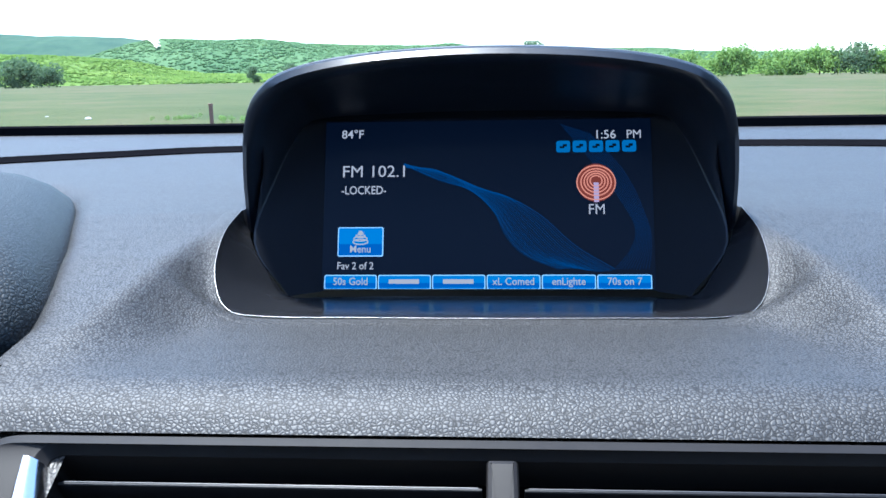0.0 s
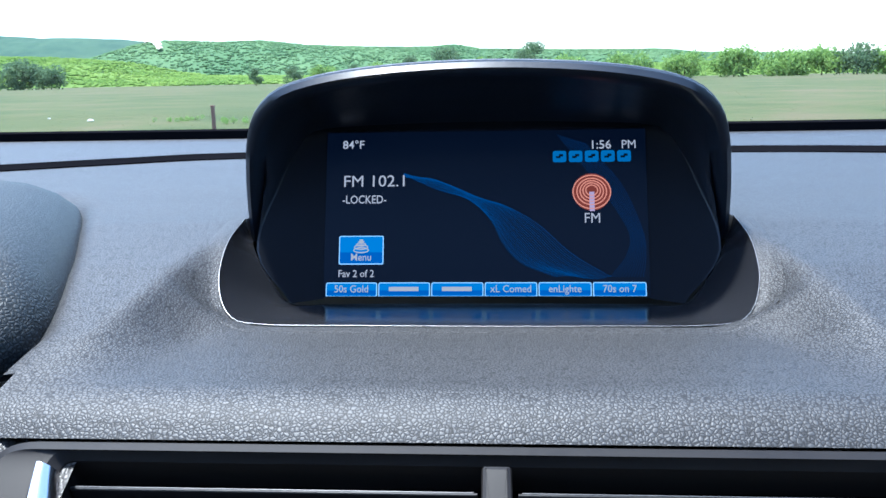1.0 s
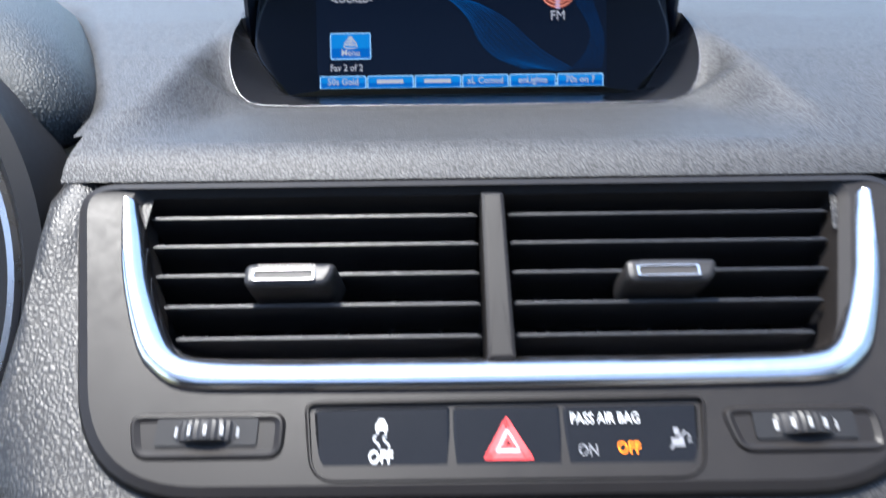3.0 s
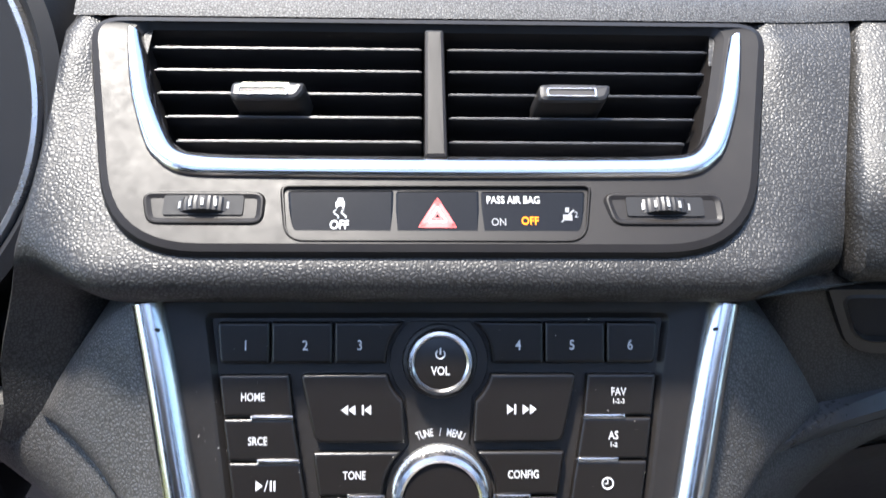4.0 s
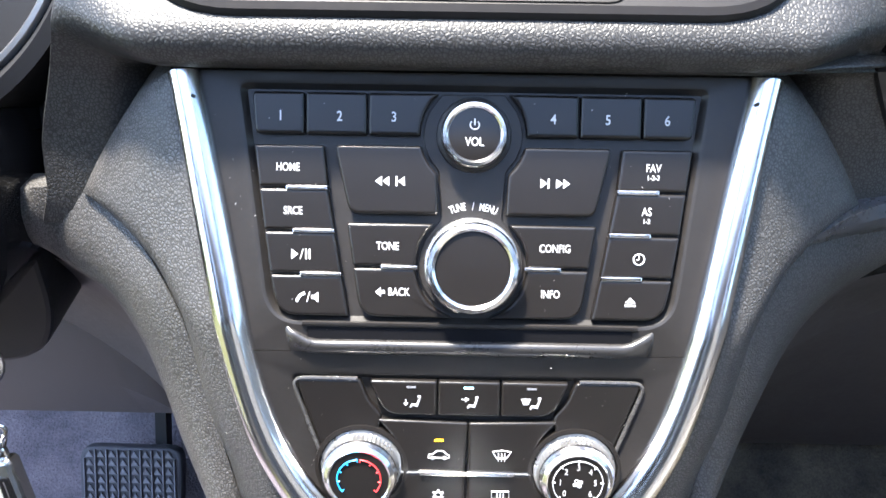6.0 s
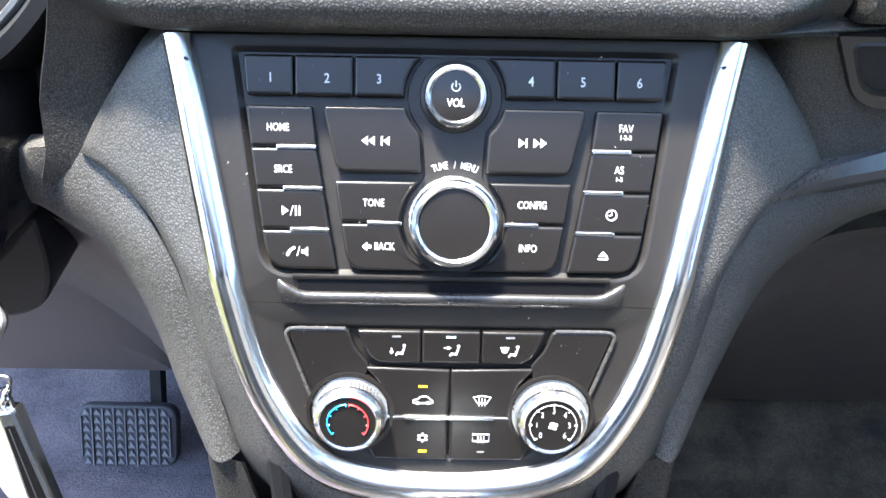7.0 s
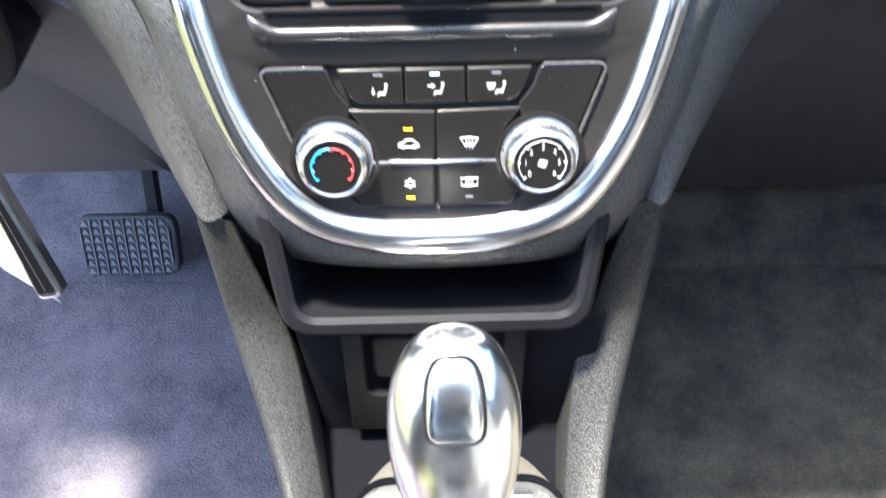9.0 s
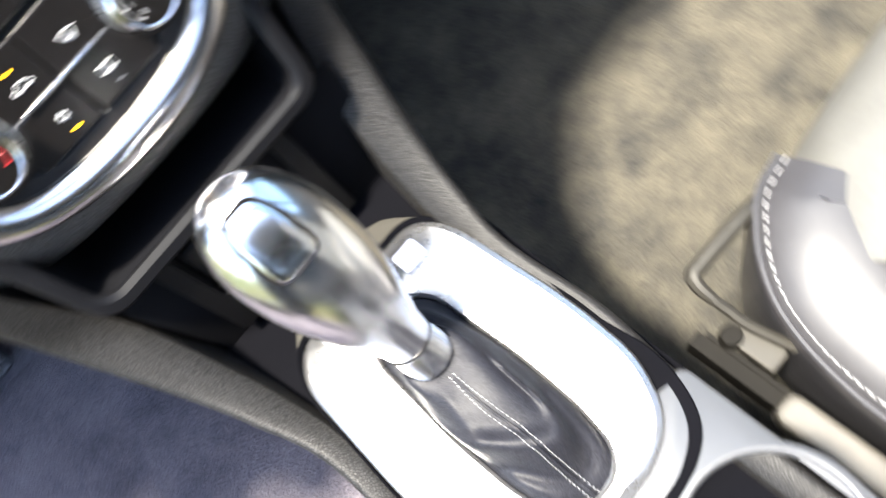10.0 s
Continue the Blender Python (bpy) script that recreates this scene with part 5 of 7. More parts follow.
WL = [(-0.215, -0.225, 0.868), (-0.190, -0.236, 0.876), (-0.170, -0.239, 0.8785), (-0.150, -0.252, 0.8735), (-0.134, -0.266, 0.865), (-0.124, -0.277, 0.855), (-0.116, -0.286, 0.840), (-0.1085, -0.298, 0.808), (-0.1015, -0.309, 0.780), (-0.0960, -0.3175, 0.7590)]
WLB = [(-0.235, -0.215, 0.832), (-0.205, -0.228, 0.838), (-0.182, -0.242, 0.8355), (-0.160, -0.256, 0.831), (-0.146, -0.268, 0.816), (-0.137, -0.278, 0.795), (-0.127, -0.294, 0.776), (-0.112, -0.316, 0.757)]
wing(WL, WLB, (-0.012, 0.12, -0.03), "knee_wing", "grained wing curving down into the console")
WR = [(0.46, -0.182, 0.846), (0.30, -0.198, 0.856), (0.229, -0.217, 0.8605), (0.192, -0.234, 0.8630), (0.168, -0.246, 0.8668), (0.147, -0.260, 0.8705), (0.134, -0.271, 0.864), (0.123, -0.283, 0.850), (0.117, -0.294, 0.825), (0.1105, -0.303, 0.796), (0.1055, -0.310, 0.780), (0.1015, -0.3175, 0.7625)]
WRB = [(0.46, -0.175, 0.818), (0.30, -0.190, 0.823), (0.235, -0.206, 0.8265), (0.194, -0.229, 0.826), (0.166, -0.250, 0.822), (0.150, -0.265, 0.811), (0.139, -0.278, 0.790), (0.1275, -0.294, 0.775), (0.1145, -0.3150, 0.7620)]
wing(WR, WRB, (0.012, 0.12, -0.03), "knee_wing", "grained wing curving down into the console")
# pointed trim strip along the passenger side
ta = resample(spline([(0.143, -0.264, 0.8738), (0.158, -0.257, 0.8790), (0.170, -0.250, 0.8800), (0.190, -0.240, 0.8802), (0.222, -0.228, 0.8798), (0.30, -0.210, 0.879), (0.46, -0.192, 0.876)], 60), 40)
tb = resample(spline([(0.143, -0.264, 0.8715), (0.158, -0.256, 0.8690), (0.170, -0.250, 0.8675), (0.194, -0.239, 0.8640), (0.227, -0.227, 0.8615), (0.30, -0.209, 0.857), (0.46, -0.190, 0.847)], 60), 40)
rings = [[p + Vector((0, 0.008, 0)) for p in ta], ta, [p.lerp(q, 0.4) + Vector((0, -0.004 * min(1, k / 8), 0)) for k, (p, q) in enumerate(zip(ta, tb))], [p.lerp(q, 0.75) + Vector((0, -0.003 * min(1, k / 8), 0)) for k, (p, q) in enumerate(zip(ta, tb))], tb, [q + Vector((0, 0.01, 0)) for q in tb]]
part("trim_strip", loft(rings), plain("dark_satin_metal", (0.060, 0.063, 0.070), 0.30, 0.5), dash, "pointed dark metallic trim strip")
# smooth lower panels in the footwells
lp = resample(spline([(-0.47, -0.10, 0.73), (-0.36, -0.10, 0.715), (-0.312, -0.10, 0.685), (-0.276, -0.10, 0.658), (-0.241, -0.10, 0.615), (-0.215, -0.10, 0.565), (-0.19, -0.10, 0.53)], 60), 30)
up = resample(spline([(-0.47, -0.17, 0.80), (-0.30, -0.19, 0.815), (-0.22, -0.20, 0.81), (-0.175, -0.22, 0.80), (-0.150, -0.24, 0.78), (-0.135, -0.25, 0.75), (-0.115, -0.26, 0.70)], 60), 30)
part("knee_panel", loft([up, [a.lerp(b, 0.5) + Vector((0, 0.008, 0)) for a, b in zip(up, lp)], [p + Vector((0, 0, 0.001)) for p in lp]]), TRIMGREY, dash, "smooth grey-brown lower panel")
lo = [Vector((p.x, -0.09, 0.558)) for p in lp]
part("knee_panel", loft([[p + Vector((0, 0.003, -0.002)) for p in lp], [a.lerp(b, 0.5) + Vector((0, -0.006, 0)) for a, b in zip(lp, lo)], lo, [p + Vector((0, 0.12, 0.02)) for p in lo]]), TRIMGREY, dash, "smooth grey-brown lower panel")
rp = resample(spline([(0.165, -0.15, 0.57), (0.19, -0.14, 0.625), (0.225, -0.13, 0.672), (0.27, -0.12, 0.698), (0.336, -0.11, 0.715), (0.5, -0.10, 0.72)], 60), 30)
ru = resample(spline([(0.110, -0.26, 0.70), (0.135, -0.25, 0.75), (0.155, -0.235, 0.785), (0.195, -0.21, 0.80), (0.26, -0.185, 0.80), (0.5, -0.16, 0.80)], 60), 30)
part("lower_panel", loft([ru, [a.lerp(b, 0.5) + Vector((0, 0.01, 0)) for a, b in zip(ru, rp)], rp]), TRIMGREY, dash, "dark lower panel below the glove box")
ro = [Vector((p.x + 0.03, 0.02, 0.40)) for p in rp]
part("lower_panel", loft([[p + Vector((0, 0.003, -0.002)) for p in rp], [a.lerp(b, 0.5) for a, b in zip(rp, ro)], ro, [p + Vector((0, 0.3, 0.02)) for p in ro]]), TRIMGREY, dash, "dark lower panel below the glove box")

# ---- glove box door and cubby on the passenger side ----
glove = thing("glove_box", "grained glove box door with a rounded front edge", "glove box")


def door_y(z):
    return lerp(z, [0.9435, 0.946, 0.955, 0.98, 1.02, 1.035, 1.045], [-0.238, -0.245, -0.249, -0.236, -0.178, -0.150, -0.10])


zz = [0.9435, 0.9445, 0.946, 0.950, 0.955, 0.962, 0.97, 0.98, 0.99, 1.0, 1.01, 1.02, 1.03, 1.036, 1.042, 1.048]
rings = []
for z in zz:
    x0 = lerp(z, [0.9435, 0.98, 1.023, 1.048], [0.1615, 0.164, 0.180, 0.192])
    rings.append([(x0, door_y(z) + 0.02, z), (x0 + 0.0003, door_y(z) + 0.006, z), (x0 + 0.003, door_y(z), z)] + [(x0 + 0.003 + (0.6 - x0) * k / 20, door_y(z) + 0.03 * (k / 20) ** 2, z) for k in range(1, 21)])
rings.insert(0, [(p[0], p[1] + 0.03, p[2]) for p in rings[0]])
part("door", loft(rings[6:]), SKIN, glove, sharp=60)
part("door_lip", loft(rings[:7]), SKIN, glove, "rounded lower lip of the door", sharp=60)
cub = thing("handle_recess", "dark recessed pull beside the glove box", "recess", tilted((0.245, -0.2365, 0.939), (0.002, -0.04)))
co2 = fillet([(-0.086, 0.0), (0.15, 0.0), (0.15, -0.036), (-0.066, -0.036)], [0.003, 0.003, 0.003, 0.014], 6)
ci2 = fillet([(-0.0755, -0.0055), (0.14, -0.0055), (0.14, -0.0270), (-0.0640, -0.0270)], [0.003, 0.003, 0.003, 0.009], 6)
part("recess_rim", loft([[(*p, 0.0) for p in co2], [(*p, 0.0022) for p in inset(co2, 0.001)], [(*p, 0.0022) for p in inset(ci2, -0.002)], [(*p, 0.0030) for p in inset(ci2, -0.0008)], [(*p, 0.0) for p in ci2]], closed=True), FACE, cub)
part("recess_panel", slab(ci2, -0.002, 0.0006, 0), DARK, cub)

# ---- instrument binnacle ----
visor = thing("cluster_hood", "dark grained hood over the instruments", "instrument hood")
plan = spline([(-0.56, 0.150, 0), (-0.42, 0.150, 0), (-0.315, 0.135, 0), (-0.262, 0.110, 0), (-0.226, 0.058, 0), (-0.183, -0.034, 0), (-0.163, -0.086, 0), (-0.157, -0.108, 0), (-0.160, -0.124, 0), (-0.176, -0.136, 0), (-0.24, -0.143, 0), (-0.36, -0.146, 0), (-0.56, -0.146, 0)], 180)
for _ in range(40):
    plan = plan[:1] + [(a + 2 * b + c) / 4 for a, b, c in zip(plan, plan[1:], plan[2:])] + plan[-1:]
rings = []
for k, z in ((0.30, 1.022), (0.06, 1.024), (0.015, 1.028), (0.0, 1.035), (0.015, 1.0435), (0.07, 1.0530), (0.17, 1.0615), (0.32, 1.0690), (0.52, 1.0745), (0.76, 1.0775), (1.0, 1.0785)):
    rings.append([p.lerp(Vector((-0.268 - 0.5 * (math.hypot(p.x + 0.268, 0.03) - p.x - 0.268), -0.02, 0)), k) + Vector((0, 0, z + 0.03 * max(0.0, -0.30 - p.x))) for p in plan])
part("hood_top", loft(rings[2:]), VISOR, visor, sharp=70)
# The underside's shadow is put into its colour, unlike the hood's top.
part("hood_underside", loft(rings[:3]), DARK, visor, "underside lip, its shadow put into a near-black colour", sharp=70)
cluster = thing("instrument_cluster", "round gauge with a chrome ring behind a dark lens", "gauge", Matrix.Translation((-0.262, -0.165, 0.985)) @ Euler((radians(62), 0, radians(-6))).to_matrix().to_4x4())
part("gauge_ring", lathe([(0.0995, -0.01), (0.0995, 0.006), (0.0985, 0.0085), (0.0965, 0.0090), (0.0950, 0.0070), (0.0938, 0.002)], 96), ALU, cluster, "bright chrome outer ring")
part("gauge_groove", lathe([(0.0938, 0.002), (0.0925, -0.002), (0.0912, 0.001)], 96), DARK, cluster)
part("gauge_inner_ring", lathe([(0.0912, 0.001), (0.0905, 0.0030), (0.0890, 0.0020), (0.0865, -0.005)], 96), STEEL, cluster, "dull inner ring")
part("gauge_cup", lathe([(0.112, -0.02), (0.112, 0.012), (0.106, 0.014), (0.1000, 0.006)], 96), DARK, cluster)
part("gauge_face", lathe([(0.0870, -0.005), (0.0001, -0.003)], 64), plain("gauge_face_grey", (0.030, 0.030, 0.036), 0.5), cluster)
for i in range(41):
    a = radians(-40 + 6.4 * i) + 1.0
    d0 = 0.076 if i % 5 == 0 else 0.079
    part("gauge_tick", tube([(d0 * math.sin(a), d0 * math.cos(a), -0.0030), (0.083 * math.sin(a), 0.083 * math.cos(a), -0.0036)], 0.00045 if i % 5 == 0 else 0.0003, 4), GREYINK, cluster)
for i in range(9):
    a = radians(-40 + 32 * i)
    part("gauge_number", words(str(i * 20), 0.0085, 0.068 * math.sin(a + 1.0), 0.068 * math.cos(a + 1.0), -0.002, 0.85), GREYINK, cluster)
part("needle", slab([(-0.001, -0.01), (0.001, -0.01), (0.0006, 0.045), (-0.0006, 0.045)], 0.0, 0.002, 0.0003), RED, cluster, "red needle")
part("backing", box(-0.25, 0.075, -0.10, 0.045, -0.05, -0.02), DARK, cluster)

column = thing("steering_column", "black plastic steering column shroud in shadow", "steering column")
rings = [[(-0.315 + 0.118 * rr * math.cos(a), y, 0.875 + 0.105 * rr * math.sin(a)) for a in [2 * math.pi * q / 32 for q in range(32)]] for y, rr in ((-0.13, 1.0), (-0.215, 1.0), (-0.25, 0.97), (-0.265, 0.9), (-0.268, 0.6))]
part("shroud", loft(rings, closed=True, caps=True), GLOSS, column)
lip = resample(spline([(-0.36, -0.2165, 0.742), (-0.285, -0.2165, 0.742), (-0.238, -0.2165, 0.750), (-0.219, -0.2165, 0.780), (-0.2145, -0.2165, 0.83)], 40), 24)
stand = Matrix(((1, 0, 0, 0), (0, 0, -1, -0.212), (0, 1, 0, 0), (0, 0, 0, 1)))
part("lower_shroud", moved(slab([(p.x, p.z) for p in lip] + [(-0.216, 0.90), (-0.36, 0.90)], -0.05, 0.004, 0.003), stand), plain("shroud_blue_black", (0.0075, 0.0085, 0.0105), 0.5, spec=0.2), column, "dark lower half of the shroud")
hub = thing("steering_wheel", "grey grained steering wheel hub edge", "steering wheel")
rings = [[(-0.285 + 0.035 * rr * math.cos(a), y, 0.842 + 0.052 * rr * math.sin(a)) for a in [2 * math.pi * q / 32 for q in range(32)]] for y, rr in ((-0.255, 0.9), (-0.30, 1.0), (-0.315, 0.95), (-0.322, 0.75), (-0.325, 0.0))]
part("hub_cover", loft(rings, closed=True), VISOR, hub)

# ---- keys hanging from the ignition ----
keys = thing("key_ring", "metal key ring with a slim dark fob and paper tag", "keys")


def oval(c, r, thick, ax, ay, n=28):
    ax, ay = Vector(ax).normalized(), Vector(ay).normalized()
    return tube([Vector(c) + ax * (r * math.cos(2 * math.pi * q / n)) + ay * (r * 1.1 * math.sin(2 * math.pi * q / n)) for q in range(n)], thick, 8, True)


part("split_ring", oval((-0.2290, -0.280, 0.8060), 0.0165, 0.0021, (0.35, 0.3, 0.9), (0.8, 0.3, -0.35)), CHROME, keys, "bent bright steel ring")
for k in range(5):
    c = Vector((-0.2215, -0.2840, 0.7945)).lerp(Vector((-0.2125, -0.2950, 0.7705)), k / 4)
    part("chain_link", oval(c, 0.0042, 0.0011, (0.25, 0.3, 1) if k % 2 else (0.3, 0, 1), (1, 0.2, 0) if k % 2 else (0, 1, 0.2), 16), CHROME, keys)
M_FOB = look((-0.2120, -0.298, 0.766), (-0.2120 - 0.02, -0.66, 0.90)) @ pose(0, 0, 0, 0, 180, 0) @ pose(0, 0, 0, 0, 0, 12)
edge = fillet([(-0.0052, 0.0), (0.0052, 0.0), (0.0072, -0.070), (-0.0072, -0.070)], [0.003, 0.003, 0.005, 0.005], 6)
fob = part("fob", moved(slab(edge, -0.004, 0.004, 0.0022), M_FOB), KNOBCHROME, keys, "slim fob with a polished metal edge")
part("fob_panel", moved(slab(fillet([(-0.0026, -0.008), (0.0026, -0.008), (0.0048, -0.066), (-0.0048, -0.066)], 0.0015, 4), 0.003, 0.0046, 0.0005), M_FOB), GLOSS, fob, "dark glossy inlay")
part("fob_seam", moved(slab(rect(-0.0002, 0.0002, -0.064, -0.010), 0.0046, 0.0049, 0), M_FOB), TRIMGREY, fob)
part("fob_loop", moved(frame_ring(fillet(rect(-0.0032, 0.0032, -0.001, 0.006), 0.0028, 6), fillet(rect(-0.0018, 0.0018, 0.0006, 0.0044), 0.0016, 6), -0.0014, 0.0014, 0.0005), M_FOB), CHROME, fob, "chrome loop")
part("tag", moved(slab([(-0.014, 0.004), (0.006, 0.012), (-0.001, -0.076), (-0.012, -0.045)], 0.0, 0.0008, 0.0002), look((-0.226, -0.298, 0.760), (-0.10, -0.66, 0.93)) @ pose(0, 0, 0, 0, 180, 0) @ pose(0, 0, 0, 0, 0, 14)), PAPER, keys, "curled white paper tag")

# ---- lower console and selector ----
LX = 0.008
tunnel = thing("console_tunnel", "grey grained lower console between the footwells", "console")
RIM = [(-0.1150, -0.3165, 0.7550), (-0.1122, -0.3280, 0.7270), (-0.1085, -0.3420, 0.7000), (-0.0960, -0.3800, 0.6690), (-0.0850, -0.4180, 0.6510), (-0.0760, -0.4620, 0.6430), (-0.0780, -0.5500, 0.6390), (-0.0800, -0.7200, 0.6360)]
INR = [(-0.0985, -0.3205, 0.7555), (-0.0900, -0.3320, 0.7220), (-0.0796, -0.3480, 0.6890), (-0.0715, -0.3880, 0.6580), (-0.0660, -0.4220, 0.6450), (-0.0625, -0.4620, 0.6420), (-0.0640, -0.5500, 0.6380), (-0.0660, -0.7200, 0.6350)]
ra, rb = spline(RIM, 71), spline(INR, 71)
for side in (-1, 1):
    rings = []
    for p, q in zip(ra, rb):
        row = [Vector((p.x - 0.004, p.y, 0.28)), Vector((p.x - 0.003, p.y + 0.004, p.z - 0.03)), Vector((p.x - 0.001, p.y + 0.001, p.z - 0.006)), p, p.lerp(q, 0.12) + Vector((0.0, -0.001, 0.0022)), p.lerp(q, 0.30) + Vector((0, -0.001, 0.0026)), p.lerp(q, 0.60) + Vector((0, -0.0005, 0.0012)), q, q + Vector((0.0012, 0.001, -0.0015)), Vector((q.x + 0.006, q.y + 0.006, min(q.z - 0.004, max(0.60, q.z - 0.07))))]
        if side < 0:
            rings.append([(lerp(v.y, [-0.46, -0.31], [0.0105, 0.003]) + v.x, v.y, v.z) for v in row])
        else:
            lift = 0.0045 * step(-0.355, -0.3165, p.y)
            rings.append([(-0.0028 + 0.0105 * step(-0.37, -0.56, v.y) - 0.009 * step(-0.495, -0.575, v.y) - v.x, v.y, v.z + (lift if v.z > 0.6 else 0)) for v in row])
    part("side_panel", loft(rings), FLANKSOFT, tunnel, "grained console side with a rounded rim", sharp=60)
# Added block: keeps light on the left from crossing to the right footwell.
part("tunnel_light_block", box(-0.085, 0.100, -0.29, 0.42, 0.28, 0.80), DARK, tunnel, "unseen dark block added to stop light between the footwells")
# Dark boxes added behind the open gaps between tray and side panels.
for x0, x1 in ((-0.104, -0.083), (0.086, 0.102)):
    part("tunnel_gap_filler", box(x0, x1, -0.316, -0.22, 0.60, 0.742), DARK, tunnel, "dark filler box added beside the tray")
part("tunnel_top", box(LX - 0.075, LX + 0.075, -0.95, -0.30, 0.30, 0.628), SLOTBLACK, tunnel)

TRAYRIM = plain("tray_rim_plastic", (0.0060, 0.0060, 0.0070), 0.42, 0.0, 0.08, 50.0, 1800.0, 0.04, spec=0.11)
tray = thing("console_tray", "open dark storage tray under the controls", "tray", tilted((0.0015, -0.3290, 0.768), (-0.030, -0.050)))
to = fillet([(-0.0835, 0.012), (0.0835, 0.012), (0.0735, -0.0620), (-0.0735, -0.0620)], [0.002, 0.002, 0.016, 0.016], 8)
ti = fillet([(-0.0740, 0.014), (0.0740, 0.014), (0.0660, -0.0520), (-0.0660, -0.0520)], [0.002, 0.002, 0.010, 0.010], 8)
part("tray_rim", loft([[(*p, -0.02) for p in to], [(*p, -0.002) for p in to], [(*p, 0.0) for p in inset(to, 0.002)], [(*p, 0.0005) for p in inset(ti, -0.003)], [(*p, -0.0015) for p in ti], [(*p, -0.004) for p in ti]], closed=True), TRAYRIM, tray, "rounded black rim")
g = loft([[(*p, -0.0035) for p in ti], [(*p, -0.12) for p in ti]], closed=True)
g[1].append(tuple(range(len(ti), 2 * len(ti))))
# near-black, so the tray's depth of shade is in the colour
part("tray_box", g, PIT, tray, "deep tray, its shade put into a near-black colour")

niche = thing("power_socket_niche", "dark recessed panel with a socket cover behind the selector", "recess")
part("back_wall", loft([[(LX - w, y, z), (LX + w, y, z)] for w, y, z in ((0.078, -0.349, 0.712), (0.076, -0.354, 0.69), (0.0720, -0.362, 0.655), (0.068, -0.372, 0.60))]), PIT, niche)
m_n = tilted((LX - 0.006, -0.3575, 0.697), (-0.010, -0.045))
# Grey plastic taken down to near-black: the recess's shade is in the colour.
NICHE = plain("niche_shade_plastic", (0.0048, 0.0045, 0.0048), 0.55, spec=0.10)
part("niche_frame", moved(frame_ring(fillet(rect(-0.0480, 0.0440, -0.060, 0.0200), 0.004, 5), fillet(rect(-0.0375, 0.0330, -0.0310, 0.0170), 0.006, 5), -0.010, 0.003, 0.0009), m_n), NICHE, niche, "moulded frame, niche shade put into its near-black colour")
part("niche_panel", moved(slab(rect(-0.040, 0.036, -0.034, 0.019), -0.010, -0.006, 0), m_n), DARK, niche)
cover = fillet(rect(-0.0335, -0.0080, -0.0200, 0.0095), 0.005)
part("socket_cover", moved(slab(cover, -0.008, 0.0015, 0.0018), m_n), NICHE, niche, "hinged cover, niche shade put into its near-black colour")

PX = 0.0105
selector_plate = thing("selector_plate", "bright satin silver plate round the gear selector", "trim plate", Matrix.Translation((PX, 0, 0.6455)))
so = fillet([(-0.046, -0.404), (0.046, -0.404), (0.0575, -0.428), (0.0635, -0.500), (0.0618, -0.543), (0.0480, -0.5690), (0.0260, -0.5790), (-0.0260, -0.5790), (-0.0480, -0.5690), (-0.0618, -0.543), (-0.0635, -0.500), (-0.0575, -0.425)], 0.018, 7)
si = fillet([(-0.012, -0.433), (0.012, -0.433), (0.0215, -0.445), (0.0250, -0.500), (0.0243, -0.535), (0.0205, -0.558), (0.0110, -0.568), (-0.0110, -0.568), (-0.0205, -0.558), (-0.0243, -0.535), (-0.0250, -0.500), (-0.0215, -0.445)], 0.008, 7)


def plate_rise(p):
    return - 0.006 * step(-0.425, -0.404, p[1])


rings = []
for outline, w in ((so, -0.010), (so, -0.002), (inset(so, 0.0012), 0.0), (inset(so, 0.004), 0.0012), (inset(si, -0.006), 0.0018), (inset(si, -0.0015), 0.0012), (si, -0.0005), (inset(si, 0.0015), -0.010)):
    rings.append([(p[0], p[1], w + plate_rise(p)) for p in outline])
part("plate", loft(rings, closed=True), ALU, selector_plate, "satin silver surround, sunlit")
ring_out = [(p[0] * (1 + 0.13 * step(-0.515, -0.56, p[1])), p[1] - 0.0145 * step(-0.535, -0.575, p[1])) for p in inset(so, -0.0022)]
part("recess_ring", loft([[(*p, -0.012) for p in ring_out], [(*p, -0.0032) for p in ring_out], [(*p, -0.0024) for p in inset(ring_out, 0.0008)], [(*p, -0.0050) for p in inset(so, 0.0008)]], closed=True), SLOTBLACK, selector_plate, "dark satin recess round the plate")
lipo = fillet([(-0.0330, -0.380), (0.0330, -0.380), (0.0545, -0.4125), (-0.0545, -0.4125)], [0.016, 0.016, 0.004, 0.004], 6)
# Same silver plate bent down; its beige reflection is put into this darker colour.
part("front_lip", loft([[(p[0], p[1], -0.030) for p in lipo], [(p[0], p[1], -0.0085 - 0.010 * step(-0.412, -0.380, p[1])) for p in lipo], [(p[0], p[1], -0.0070 - 0.010 * step(-0.412, -0.380, p[1])) for p in inset(lipo, 0.003)], [(p[0] * 0.3, -0.404, -0.0080) for p in lipo]], closed=True), plain("plate_reflection_grey", (0.052, 0.048, 0.040), 0.50, 0.0), selector_plate, "plate front lip, warm reflection put into its colour")
part("gear_window", slab(fillet(rect(0.022, 0.038, -0.428, -0.415), 0.002), 0.0, 0.0030, 0.0006), CHROME, selector_plate, "small chrome-edged indicator window")

shifter = thing("gear_selector", "chrome egg-shaped automatic gear selector with a leather boot", "gear selector")
axis0, axis1 = Vector((0.0085, -0.466, 0.672)), Vector((0.0075, -0.404, 0.792))
ad = (axis1 - axis0).normalized()
ax = Vector((1, 0, 0))
an = ax.cross(ad).normalized()         # points rearwards and up
